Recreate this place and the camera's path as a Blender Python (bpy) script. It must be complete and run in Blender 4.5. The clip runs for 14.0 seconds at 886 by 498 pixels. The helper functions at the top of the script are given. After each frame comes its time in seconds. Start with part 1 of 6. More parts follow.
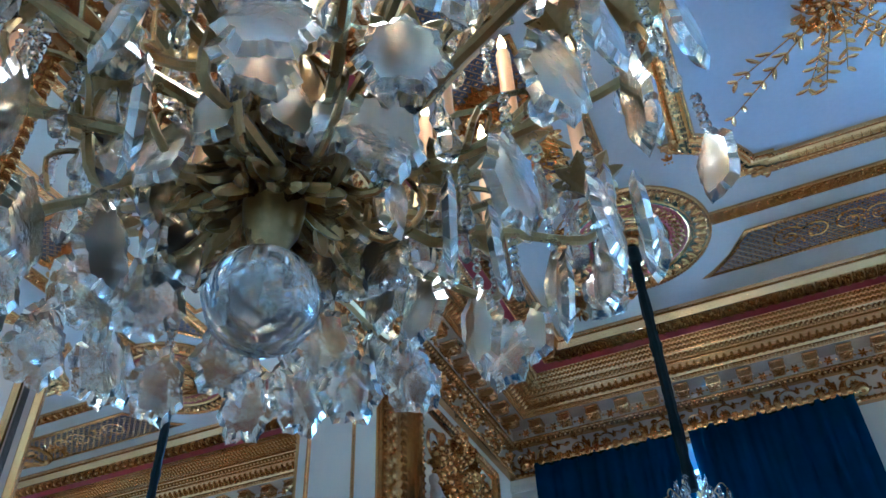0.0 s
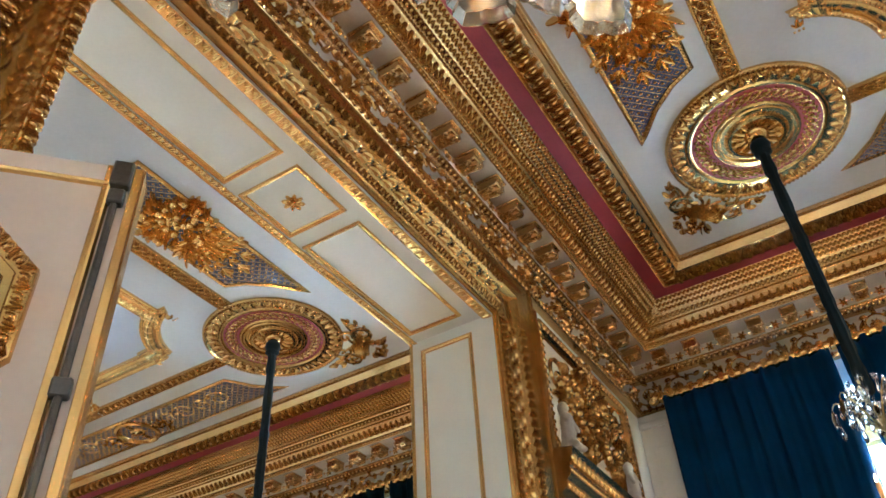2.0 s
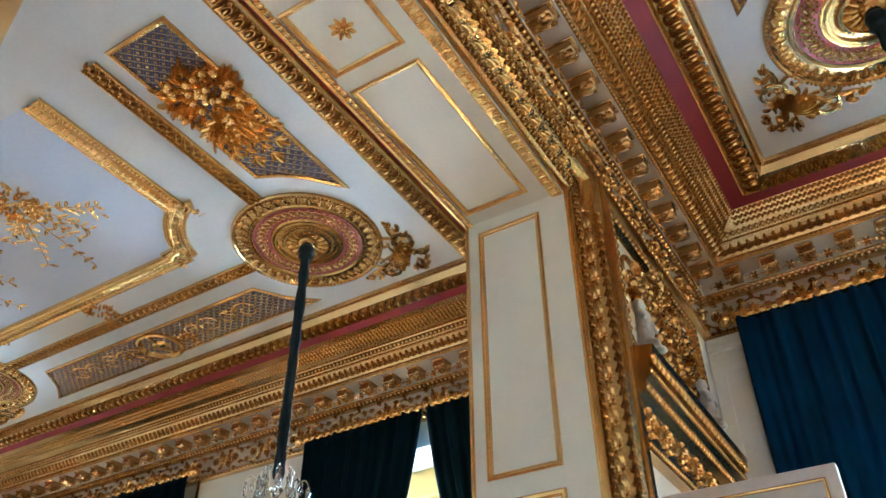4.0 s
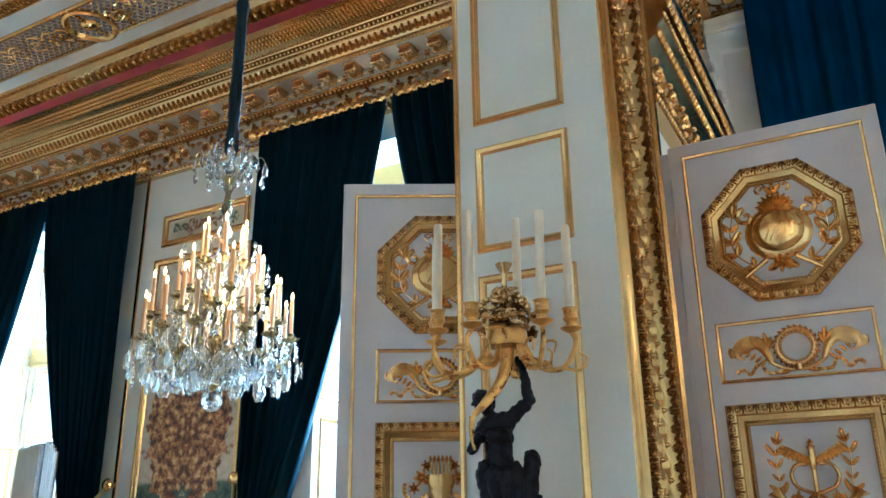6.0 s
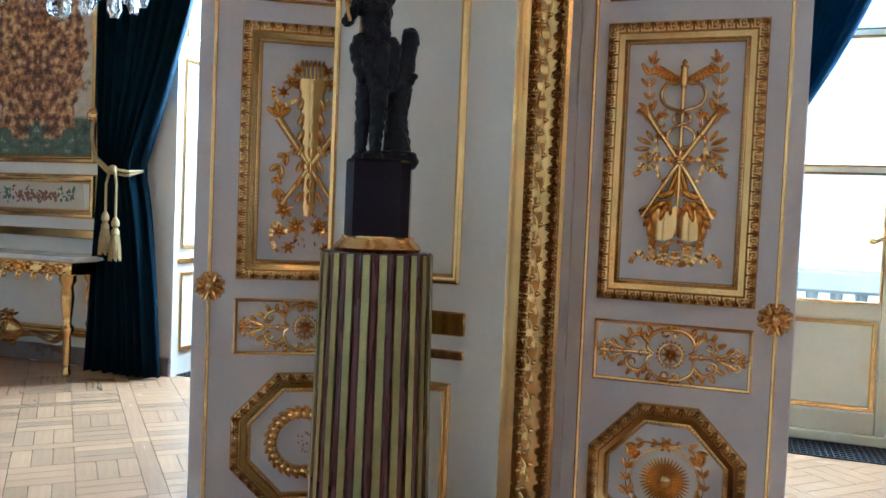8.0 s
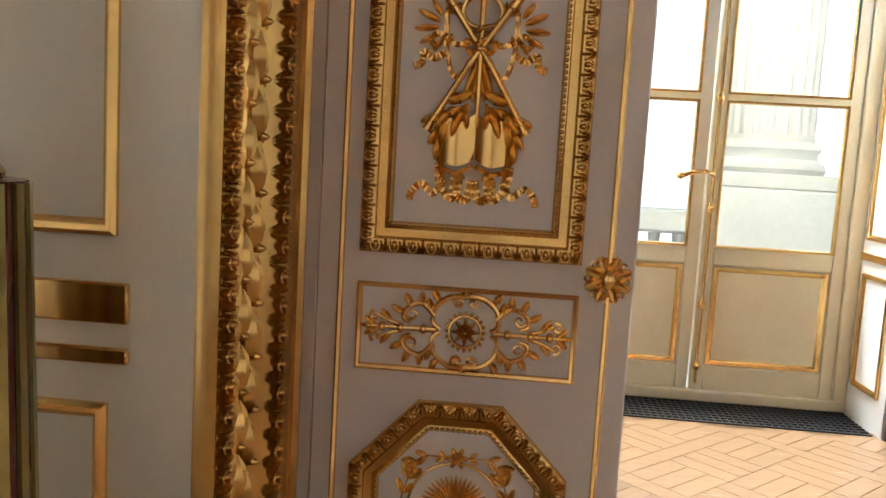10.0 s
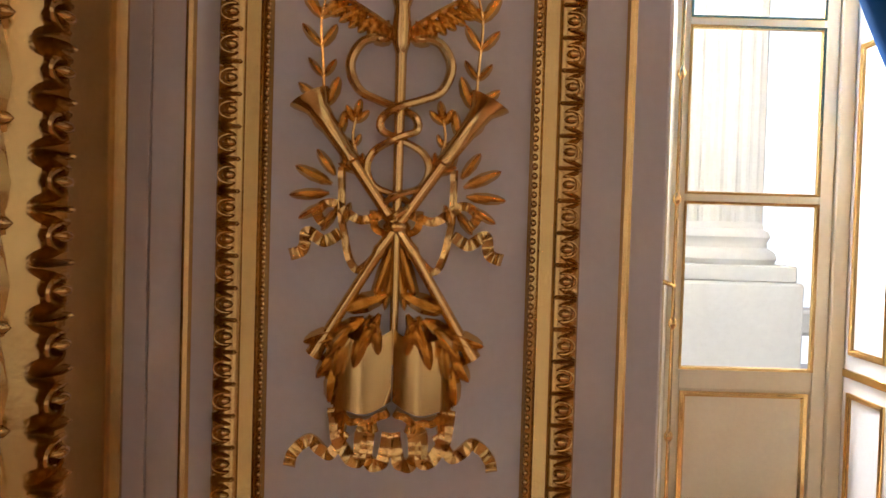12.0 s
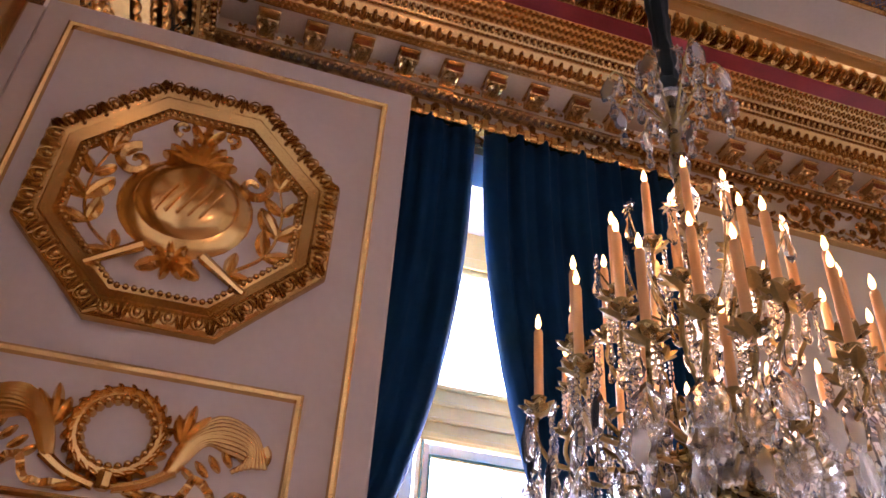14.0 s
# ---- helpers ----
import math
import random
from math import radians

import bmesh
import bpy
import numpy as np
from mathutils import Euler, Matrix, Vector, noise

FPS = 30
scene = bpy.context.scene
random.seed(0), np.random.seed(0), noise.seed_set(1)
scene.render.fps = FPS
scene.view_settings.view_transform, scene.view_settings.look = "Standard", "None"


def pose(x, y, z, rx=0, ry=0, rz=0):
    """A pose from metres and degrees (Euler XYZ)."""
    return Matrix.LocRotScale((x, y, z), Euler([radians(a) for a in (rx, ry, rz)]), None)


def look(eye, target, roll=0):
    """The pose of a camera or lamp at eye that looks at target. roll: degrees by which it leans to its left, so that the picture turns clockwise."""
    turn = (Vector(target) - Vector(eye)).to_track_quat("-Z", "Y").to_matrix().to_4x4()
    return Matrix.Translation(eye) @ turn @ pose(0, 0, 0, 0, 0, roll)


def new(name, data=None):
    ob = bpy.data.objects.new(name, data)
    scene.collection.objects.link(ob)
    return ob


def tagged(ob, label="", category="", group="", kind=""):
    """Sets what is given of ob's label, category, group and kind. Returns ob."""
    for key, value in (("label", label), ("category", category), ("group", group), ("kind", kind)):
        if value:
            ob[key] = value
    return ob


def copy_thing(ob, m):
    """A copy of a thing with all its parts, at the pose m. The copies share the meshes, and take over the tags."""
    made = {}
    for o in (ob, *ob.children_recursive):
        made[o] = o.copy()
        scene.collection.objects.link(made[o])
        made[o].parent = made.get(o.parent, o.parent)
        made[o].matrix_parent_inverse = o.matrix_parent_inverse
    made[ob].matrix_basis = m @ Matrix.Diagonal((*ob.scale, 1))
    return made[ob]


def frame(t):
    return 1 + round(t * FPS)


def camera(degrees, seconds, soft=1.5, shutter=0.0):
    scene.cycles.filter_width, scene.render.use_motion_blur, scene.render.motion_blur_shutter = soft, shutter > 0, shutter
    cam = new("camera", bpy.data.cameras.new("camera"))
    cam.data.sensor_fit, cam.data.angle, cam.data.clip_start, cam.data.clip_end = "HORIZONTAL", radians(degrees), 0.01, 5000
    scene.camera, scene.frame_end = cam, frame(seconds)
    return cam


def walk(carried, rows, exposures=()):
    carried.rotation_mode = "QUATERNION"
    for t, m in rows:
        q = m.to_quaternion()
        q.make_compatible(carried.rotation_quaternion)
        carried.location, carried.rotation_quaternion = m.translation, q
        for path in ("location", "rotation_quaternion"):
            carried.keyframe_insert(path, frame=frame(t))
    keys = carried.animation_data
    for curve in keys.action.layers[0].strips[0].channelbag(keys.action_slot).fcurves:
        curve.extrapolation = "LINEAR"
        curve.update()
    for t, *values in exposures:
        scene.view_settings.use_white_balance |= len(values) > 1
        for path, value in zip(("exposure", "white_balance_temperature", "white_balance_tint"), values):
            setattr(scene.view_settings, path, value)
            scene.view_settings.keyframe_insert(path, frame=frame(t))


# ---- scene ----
cam = camera(57.7, 14.0)
METRES, EYE, TILT, LEAN, TURN = 4.8, 1.734, 0.0, 0.0, 22.2
ROWS = [
    (0.0, 0.0, 0.0, 0.0, 1.88, 40.62, 2.19),
    (0.5, 0.0103, 0.0467, 0.0004, -0.55, 38.75, 2.9),
    (1.0, -0.0046, 0.0768, 0.0027, 0.74, 38.4, 4.5),
    (1.5, -0.0306, 0.1002, -0.0019, 4.92, 38.98, 3.88),
    (2.0, -0.0544, 0.1372, 0.0001, 9.51, 39.67, 2.84),
    (2.2, -0.0601, 0.1487, 0.0006, 10.82, 39.63, 2.37),
    (4.3, -0.1281, 0.3300, 0.0004, 9.72, 36.14, -0.51),
    (4.5, -0.1314, 0.348, -0.0014, 9.75, 35.21, -0.9),
    (5.0, -0.1507, 0.3962, -0.0045, 9.56, 31.27, 0.01),
    (5.5, -0.1616, 0.4331, -0.0113, 8.48, 24.78, 1.46),
    (6.0, -0.1655, 0.4448, -0.0208, 6.58, 18.71, 0.72),
    (6.5, -0.1646, 0.4492, -0.0315, 5.01, 13.59, 0.44),
    (7.0, -0.1626, 0.458, -0.0512, 2.37, 8.05, -0.25),
    (7.5, -0.1638, 0.4658, -0.0693, -0.64, 3.3, -1.38),
    (8.0, -0.1666, 0.4835, -0.0863, -2.51, -2.36, -2.35),
    (8.5, -0.1599, 0.5198, -0.1036, -6.49, -7.1, -3.73),
    (10.8, -0.0730, 0.7608, -0.0727, -20.02, -5.21, -1.69),
    (11.0, -0.0671, 0.779, -0.0646, -20.62, -4.57, -1.46),
    (11.5, -0.0577, 0.8102, -0.0509, -22.05, -2.97, -1.16),
    (12.0, -0.0541, 0.8173, -0.041, -22.12, -1.64, -1.66),
    (12.5, -0.0551, 0.8153, -0.0248, -22.34, 2.17, -1.89),
    (13.0, -0.058, 0.8104, -0.0094, -24.16, 12.52, -3.16),
    (13.5, -0.0537, 0.8051, 0.0, -30.25, 25.17, -3.56),
    (14.0, -0.0455, 0.7962, 0.0085, -39.72, 34.54, -3.37),
]
# seconds, stops, kelvin, tint: the clip's camera meters as it turns
EXPOSURES = [(0.0, 0.60, 3500, -4), (1.0, 0.92, 4200, -5), (2.0, 1.22, 5000, 0), (5.0, 1.22, 4750, 0), (6.5, 1.18, 4150, -9), (7.5, 0.92, 4450, 0), (8.5, 0.95, 4750, 3), (11.0, 0.60, 6750, 18), (12.5, 0.52, 6050, 26), (13.4, 0.52, 5850, 34), (14.0, 0.60, 6050, 44)]
walk(cam, [(t, pose(0, 0, EYE, TILT, LEAN, TURN) @ pose(METRES * x, METRES * y, METRES * z, 90 + pitch, roll, yaw)) for t, x, y, z, yaw, pitch, roll in ROWS], exposures=EXPOSURES)

# ---- world and light ----
world = bpy.data.worlds.new("sky")
scene.world = world
world.use_nodes = True
wn = world.node_tree.nodes
sky = wn.new("ShaderNodeTexSky")
sky.sky_type, sky.sun_disc = "NISHITA", False
sky.sun_elevation, sky.sun_rotation = radians(48), radians(150)
sky.air_density, sky.dust_density = 1.0, 3.0
world.node_tree.links.new(sky.outputs[0], wn["Background"].inputs[0])
wn["Background"].inputs[1].default_value = 0.05
sun_data = bpy.data.lights.new("sun", "SUN")
sun_data.energy, sun_data.angle, sun_data.color = 0.8, radians(10), (1.0, 0.95, 0.87)
sun = new("sun", sun_data)
sun.matrix_basis = look((0, 0, 30), (-12, -9, 0))

# bright hazy sky beyond the windows
haze = bpy.data.materials.new("bright_haze")
haze.use_nodes = True
haze.node_tree.nodes["Principled BSDF"].inputs["Base Color"].default_value = (0.8, 0.85, 0.9, 1)
haze.node_tree.nodes["Principled BSDF"].inputs["Emission Color"].default_value = (0.90, 0.96, 1.0, 1)
haze.node_tree.nodes["Principled BSDF"].inputs["Emission Strength"].default_value = 0.74
bd = bpy.data.meshes.new("backdrop")
bd.from_pydata([(-160, 70, -20), (160, 70, -20), (160, 70, 70), (-160, 70, 70)], [], [(0, 3, 2, 1)])
bd.materials.append(haze)
tagged(new("backdrop", bd), "bright white hazy sky", kind="structure")

# plan of the two salons: partition between XL and XR, window wall at WY
XL, XR, WY, BY = -2.85, -2.25, 6.95, -1.3
LX, RX = -12.1, 6.0
CEIL = 5.86
OP0, OP1, OPZ = 1.28, 4.20, 4.57
WINDOWS = (-0.64, -4.82, -9.24, 3.84)
WIDER = {-0.64: 1.085}
WIN_HALF, WIN_TOP, GLASS_Y = 0.80, 4.75, 7.45
ROSES = ((-4.87, 5.05), (-9.50, 5.05), (-0.46, 5.05), (-0.41, 0.52), (4.15, 5.05))
LAMPS = ((-4.87, 5.05), (-0.465, 5.085), (-0.41, 0.52))


def area(name, m, sx, sy, power, color):
    d = bpy.data.lights.new(name, "AREA")
    d.shape, d.size, d.size_y, d.energy, d.color = "RECTANGLE", sx, sy, power, color
    o = new(name, d)
    o.matrix_basis = m
    return o


for wx, power, aim in zip(WINDOWS, (860, 800, 1180, 340), (3.1, 2.3, 2.3, 2.6)):
    area("window_daylight", look((wx, 8.0, 3.9), (wx, 5.0, aim)), 1.5, 1.9, power, (0.74, 0.87, 1.0))
for k, (cx, cy) in enumerate(LAMPS):
    for dz in (2.92, 3.32):
        d = bpy.data.lights.new("candle_glow", "POINT")
        d.energy, d.color, d.shadow_soft_size = (6, 5, 13)[k], (1.0, 0.64, 0.34), 0.10
        o = new("candle_glow", d)
        o.location = (cx + 0.08, cy, dz)

# ---- materials ----
def material(name, color, dark=None, rough=0.5, metal=0.0, scale=6.0, fine=90.0, bump=0.15, mix=0.5, rough_var=0.12, transmission=0.0, ior=1.5, sheen=0.0, stretch=(1, 1, 1), coat=0.0, specular=0.5):
    m = bpy.data.materials.new(name)
    m.use_nodes = True
    nt = m.node_tree
    b = nt.nodes["Principled BSDF"]
    tc = nt.nodes.new("ShaderNodeTexCoord")
    mp = nt.nodes.new("ShaderNodeMapping")
    mp.inputs["Scale"].default_value = stretch
    nt.links.new(tc.outputs["Object"], mp.inputs["Vector"])
    n1, n2 = nt.nodes.new("ShaderNodeTexNoise"), nt.nodes.new("ShaderNodeTexNoise")
    for n, s, det in ((n1, scale, 6.0), (n2, fine, 4.0)):
        n.inputs["Scale"].default_value, n.inputs["Detail"].default_value = s, det
        nt.links.new(mp.outputs[0], n.inputs["Vector"])
    ramp = nt.nodes.new("ShaderNodeValToRGB")
    ramp.color_ramp.elements[0].position, ramp.color_ramp.elements[1].position = 0.5 - mix * 0.5, 0.5 + mix * 0.25
    dark = dark or tuple(c * 0.82 for c in color)
    ramp.color_ramp.elements[0].color, ramp.color_ramp.elements[1].color = (*dark, 1), (*color, 1)
    add = nt.nodes.new("ShaderNodeMath")
    add.operation = "MULTIPLY_ADD"
    add.inputs[1].default_value, add.inputs[2].default_value = 0.35, 0.0
    nt.links.new(n2.outputs["Fac"], add.inputs[0])
    add2 = nt.nodes.new("ShaderNodeMath")
    add2.operation = "MULTIPLY_ADD"
    add2.inputs[1].default_value = 0.65
    nt.links.new(n1.outputs["Fac"], add2.inputs[0])
    nt.links.new(add.outputs[0], add2.inputs[2])
    nt.links.new(add2.outputs[0], ramp.inputs[0])
    nt.links.new(ramp.outputs[0], b.inputs["Base Color"])
    mr = nt.nodes.new("ShaderNodeMapRange")
    mr.inputs["To Min"].default_value, mr.inputs["To Max"].default_value = max(0.02, rough - rough_var), min(1.0, rough + rough_var)
    nt.links.new(n1.outputs["Fac"], mr.inputs["Value"])
    nt.links.new(mr.outputs[0], b.inputs["Roughness"])
    if bump:
        bp = nt.nodes.new("ShaderNodeBump")
        bp.inputs["Strength"].default_value, bp.inputs["Distance"].default_value = bump, 0.004
        nt.links.new(add2.outputs[0], bp.inputs["Height"])
        nt.links.new(bp.outputs[0], b.inputs["Normal"])
    b.inputs["Metallic"].default_value = metal
    b.inputs["Transmission Weight"].default_value, b.inputs["IOR"].default_value = transmission, ior
    b.inputs["Sheen Weight"].default_value = sheen
    b.inputs["Coat Weight"].default_value = coat
    b.inputs["Specular IOR Level"].default_value = specular
    return m


def glow(name, color, strength):
    m = bpy.data.materials.new(name)
    m.use_nodes = True
    b = m.node_tree.nodes["Principled BSDF"]
    b.inputs["Base Color"].default_value = (*color, 1)
    b.inputs["Emission Color"].default_value = (*color, 1)
    b.inputs["Emission Strength"].default_value = strength
    return m


GOLD = material("gold_leaf", (0.82, 0.52, 0.19), (0.66, 0.41, 0.135), 0.20, 1.0, 6, 70, 0.0, 0.8, 0.04)
GOLD_OLD = material("aged_gilding", (0.66, 0.41, 0.145), (0.42, 0.25, 0.08), 0.21, 1.0, 9, 150, 0.10, 0.8, 0.05)
GOLD_DULL = material("gilded_plaster", (0.70, 0.47, 0.21), (0.52, 0.34, 0.14), 0.22, 0.97, 6, 70, 0.0, 0.8, 0.04)
TAN = material("stone_coloured_paint", (0.50, 0.40, 0.31), (0.40, 0.31, 0.23), 0.5, 0, 4, 70, 0.15)
IVORY = material("ivory_paint", (0.76, 0.71, 0.60), (0.68, 0.63, 0.53), 0.42, 0, 2.2, 60, 0.06)
DOVE = material("dove_grey_paint", (0.66, 0.585, 0.55), (0.59, 0.515, 0.48), 0.42, 0, 2.5, 70, 0.08)
PLASTER = material("ceiling_white", (0.53, 0.49, 0.44), (0.46, 0.42, 0.37), 0.6, 0, 1.5, 40, 0.05)
FIELD = material("ceiling_field_pale_blue", (0.48, 0.475, 0.51), (0.41, 0.405, 0.45), 0.55, 0, 0.9, 30, 0.04)
CRIMSON = material("crimson_paint", (0.30, 0.030, 0.040), (0.20, 0.018, 0.028), 0.5, 0, 5, 80, 0.08)
LATTICE = material("slate_blue_paint", (0.060, 0.070, 0.150), (0.035, 0.040, 0.095), 0.5, 0, 5, 80, 0.1)
# one curtain velvet twice: glare lifts the first colour, shade darkens the second
VELVET_LIT = material("curtain_velvet_lit", (0.0034, 0.036, 0.100), (0.0020, 0.020, 0.055), 0.9, 0, 4, 220, 0.3, 0.6, specular=0.08)
VELVET_SHADED = material("curtain_velvet_shaded", (0.0013, 0.0105, 0.0175), (0.0008, 0.006, 0.010), 0.9, 0, 4, 220, 0.3, 0.6, specular=0.08)
SLEEVE = material("navy_velvet_sleeve", (0.003, 0.016, 0.024), (0.002, 0.008, 0.013), 0.85, 0, 9, 200, 0.3)
CORD = material("old_gold_cord", (0.42, 0.30, 0.12), (0.24, 0.15, 0.05), 0.6, 0.2, 40, 300, 0.6)
CRYSTAL = material("rock_crystal", (0.97, 0.99, 1.0), (0.90, 0.96, 1.0), 0.02, 0, 70, 200, 0.22, rough_var=0.01, transmission=0.97, ior=1.38)
BALL = material("crystal_ball_with_hammered_facets", (0.93, 0.97, 1.0), (0.86, 0.94, 1.0), 0.02, 0, 28, 70, 0.30, rough_var=0.01, transmission=0.96, ior=1.54)
GLASS = material("window_glass", (0.97, 0.99, 0.98), (0.97, 0.99, 0.98), 0.02, 0, 3, 10, 0.0, rough_var=0.01, transmission=1.0, ior=1.02)
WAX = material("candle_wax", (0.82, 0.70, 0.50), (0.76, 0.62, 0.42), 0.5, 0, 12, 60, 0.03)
# ivory wax of burning candles, with the flame's orange glow put into its colour
GLOW_WAX = material("candle_wax_flame_glow", (0.86, 0.52, 0.24), (0.80, 0.44, 0.18), 0.5, 0, 12, 60, 0.03)
FLAME = glow("candle_flame", (1.0, 0.52, 0.15), 10)
BRONZE = material("black_bronze", (0.008, 0.007, 0.011), (0.004, 0.003, 0.006), 0.36, 0.0, 12, 90, 0.15, specular=0.22)
ORMOLU = material("ormolu", (0.80, 0.47, 0.13), (0.42, 0.20, 0.05), 0.30, 1.0, 30, 200, 0.3)
GREENED = material("patinated_gilt_metal", (0.46, 0.33, 0.13), (0.10, 0.10, 0.05), 0.28, 1.0, 14, 140, 0.05, 0.9)
PORPHYRY = material("dark_porphyry", (0.014, 0.007, 0.013), (0.009, 0.005, 0.009), 0.12, 0, 60, 300, 0.0, specular=0.25)
PURPLEWOOD = material("purple_lacquered_wood", (0.100, 0.020, 0.017), (0.052, 0.011, 0.010), 0.28, 0, 8, 120, 0.05, stretch=(6, 6, 0.6))
BRASS = material("brass_inlay", (0.36, 0.31, 0.12), (0.24, 0.20, 0.08), 0.30, 0.9, 15, 120, 0.1)
MARBLE = material("grey_white_marble", (0.66, 0.62, 0.58), (0.45, 0.41, 0.39), 0.2, 0, 5, 40, 0.03)
SKIRT = material("brown_marble", (0.20, 0.15, 0.12), (0.10, 0.07, 0.06), 0.3, 0, 8, 50, 0.04)
OCHRE_WOOD = material("ochre_paint", (0.56, 0.37, 0.11), (0.47, 0.30, 0.085), 0.45, 0, 3, 60, 0.05)
WHITEWOOD = material("cream_window_paint", (0.74, 0.64, 0.43), (0.66, 0.56, 0.36), 0.4, 0, 3, 60, 0.05)
STONE = material("pale_limestone", (0.42, 0.41, 0.385), (0.35, 0.34, 0.315), 0.8, 0, 1.5, 25, 0.3)
STEEL = material("polished_steel", (0.72, 0.73, 0.75), (0.60, 0.61, 0.63), 0.14, 1.0, 10, 60, 0.02)
DARK_STEEL = material("darkened_steel", (0.13, 0.125, 0.12), (0.06, 0.058, 0.055), 0.34, 0.9, 14, 120, 0.15)
IRON = material("dark_iron_grating", (0.03, 0.03, 0.03), (0.015, 0.015, 0.015), 0.5, 0.8, 20, 90, 0.2)
CREAM = material("painted_cream_ground", (0.62, 0.52, 0.37), (0.52, 0.42, 0.29), 0.45, 0, 4, 60, 0.05)
UMBER = material("painted_umber", (0.26, 0.10, 0.04), (0.13, 0.05, 0.02), 0.45, 0, 18, 90, 0.05, 0.9)
OCHRE = material("painted_ochre", (0.60, 0.32, 0.12), (0.34, 0.15, 0.05), 0.45, 0, 22, 90, 0.05, 0.9)
VERDE = material("painted_green_ground", (0.10, 0.14, 0.08), (0.06, 0.09, 0.05), 0.45, 0, 10, 90, 0.05, 0.9)


def oak(name, color, dark):
    m = material(name, color, dark, 0.24, 0, 3.5, 90, 0.10, 0.9, 0.08, stretch=(1.2, 14, 1))
    nt = m.node_tree
    b = nt.nodes["Principled BSDF"]
    info, hs = nt.nodes.new("ShaderNodeObjectInfo"), nt.nodes.new("ShaderNodeHueSaturation")
    mr = nt.nodes.new("ShaderNodeMapRange")
    mr.inputs["To Min"].default_value, mr.inputs["To Max"].default_value = 0.80, 1.16
    nt.links.new(info.outputs["Random"], mr.inputs["Value"])
    nt.links.new(mr.outputs[0], hs.inputs["Value"])
    link = b.inputs["Base Color"].links[0]
    nt.links.new(link.from_socket, hs.inputs["Color"])
    nt.links.new(hs.outputs[0], b.inputs["Base Color"])
    return m


OAK = oak("oak_parquet", (0.31, 0.175, 0.085), (0.20, 0.105, 0.048))


# ---- mesh helpers ----
class Geo:
    """Vertices and faces gathered into one mesh. Reliefs lie in a plane: a to the right, b up, h out of it."""

    def __init__(self):
        self.v, self.f, self.n = [], [], 0

    def add(self, verts, faces, m=None):
        a = np.asarray(verts, float)
        if m is not None:
            k = np.array(m)
            a = a @ k[:3, :3].T + k[:3, 3]
        self.v.append(a)
        n = self.n
        self.f.extend([tuple(i + n for i in f) for f in faces])
        self.n += len(a)

    def merge(self, g, m=None):
        if g.n:
            self.add(np.concatenate(g.v), g.f, m)

    def box(self, x0, x1, y0, y1, z0, z1, c=0.0):
        if c <= 0:
            v = [(x, y, z) for z in (z0, z1) for y in (y0, y1) for x in (x0, x1)]
            self.add(v, [(0, 2, 3, 1), (4, 5, 7, 6), (0, 1, 5, 4), (2, 6, 7, 3), (0, 4, 6, 2), (1, 3, 7, 5)])
            return
        b = bmesh.new()
        bmesh.ops.create_cube(b, size=1.0)
        for w in b.verts:
            w.co = ((x0 + x1) / 2 + w.co.x * (x1 - x0), (y0 + y1) / 2 + w.co.y * (y1 - y0), (z0 + z1) / 2 + w.co.z * (z1 - z0))
        bmesh.ops.bevel(b, geom=b.edges[:], offset=c, segments=1, affect="EDGES")
        b.verts.index_update()
        self.add([w.co[:] for w in b.verts], [tuple(w.index for w in f.verts) for f in b.faces])
        b.free()

    def lathe(self, prof, n=16, m=None, cap=True):
        """prof: (radius, height) from the bottom up."""
        v, f = [], []
        for r, z in prof:
            v += [(r * math.cos(2 * math.pi * i / n), r * math.sin(2 * math.pi * i / n), z) for i in range(n)]
        for k in range(len(prof) - 1):
            for i in range(n):
                j = (i + 1) % n
                f.append((k * n + i, k * n + j, (k + 1) * n + j, (k + 1) * n + i))
        if cap:
            f.append(tuple(range(n - 1, -1, -1)))
            f.append(tuple(range((len(prof) - 1) * n, len(prof) * n)))
        self.add(v, f, m)

    def tube(self, pts, r0, r1=None, n=6, m=None):
        r1 = r0 if r1 is None else r1
        p = [Vector(q) for q in pts]
        v, f, side = [], [], None
        for i, q in enumerate(p):
            d = (p[min(i + 1, len(p) - 1)] - p[max(i - 1, 0)]).normalized()
            if side is None:
                side = d.orthogonal().normalized()
            side = (side - d * side.dot(d)).normalized()
            up = d.cross(side)
            r = r0 + (r1 - r0) * i / max(1, len(p) - 1)
            v += [tuple(q + side * (r * math.cos(2 * math.pi * k / n)) + up * (r * math.sin(2 * math.pi * k / n))) for k in range(n)]
        for i in range(len(p) - 1):
            for k in range(n):
                j = (k + 1) % n
                f.append((i * n + k, i * n + j, (i + 1) * n + j, (i + 1) * n + k))
        f.append(tuple(range(n - 1, -1, -1)))
        f.append(tuple(range((len(p) - 1) * n, len(p) * n)))
        self.add(v, f, m)

    def ball(self, c, r, seg=10, rings=6, scale=(1, 1, 1)):
        v = [(c[0], c[1], c[2] - r * scale[2])]
        for k in range(1, rings):
            t = math.pi * k / rings - math.pi / 2
            v += [(c[0] + r * scale[0] * math.cos(t) * math.cos(2 * math.pi * i / seg), c[1] + r * scale[1] * math.cos(t) * math.sin(2 * math.pi * i / seg), c[2] + r * scale[2] * math.sin(t)) for i in range(seg)]
        v.append((c[0], c[1], c[2] + r * scale[2]))
        f = []
        for i in range(seg):
            j = (i + 1) % seg
            f.append((0, 1 + j, 1 + i))
            for k in range(rings - 2):
                f.append((1 + k * seg + i, 1 + k * seg + j, 1 + (k + 1) * seg + j, 1 + (k + 1) * seg + i))
            f.append((1 + (rings - 2) * seg + i, 1 + (rings - 2) * seg + j, len(v) - 1))
        self.add(v, f)

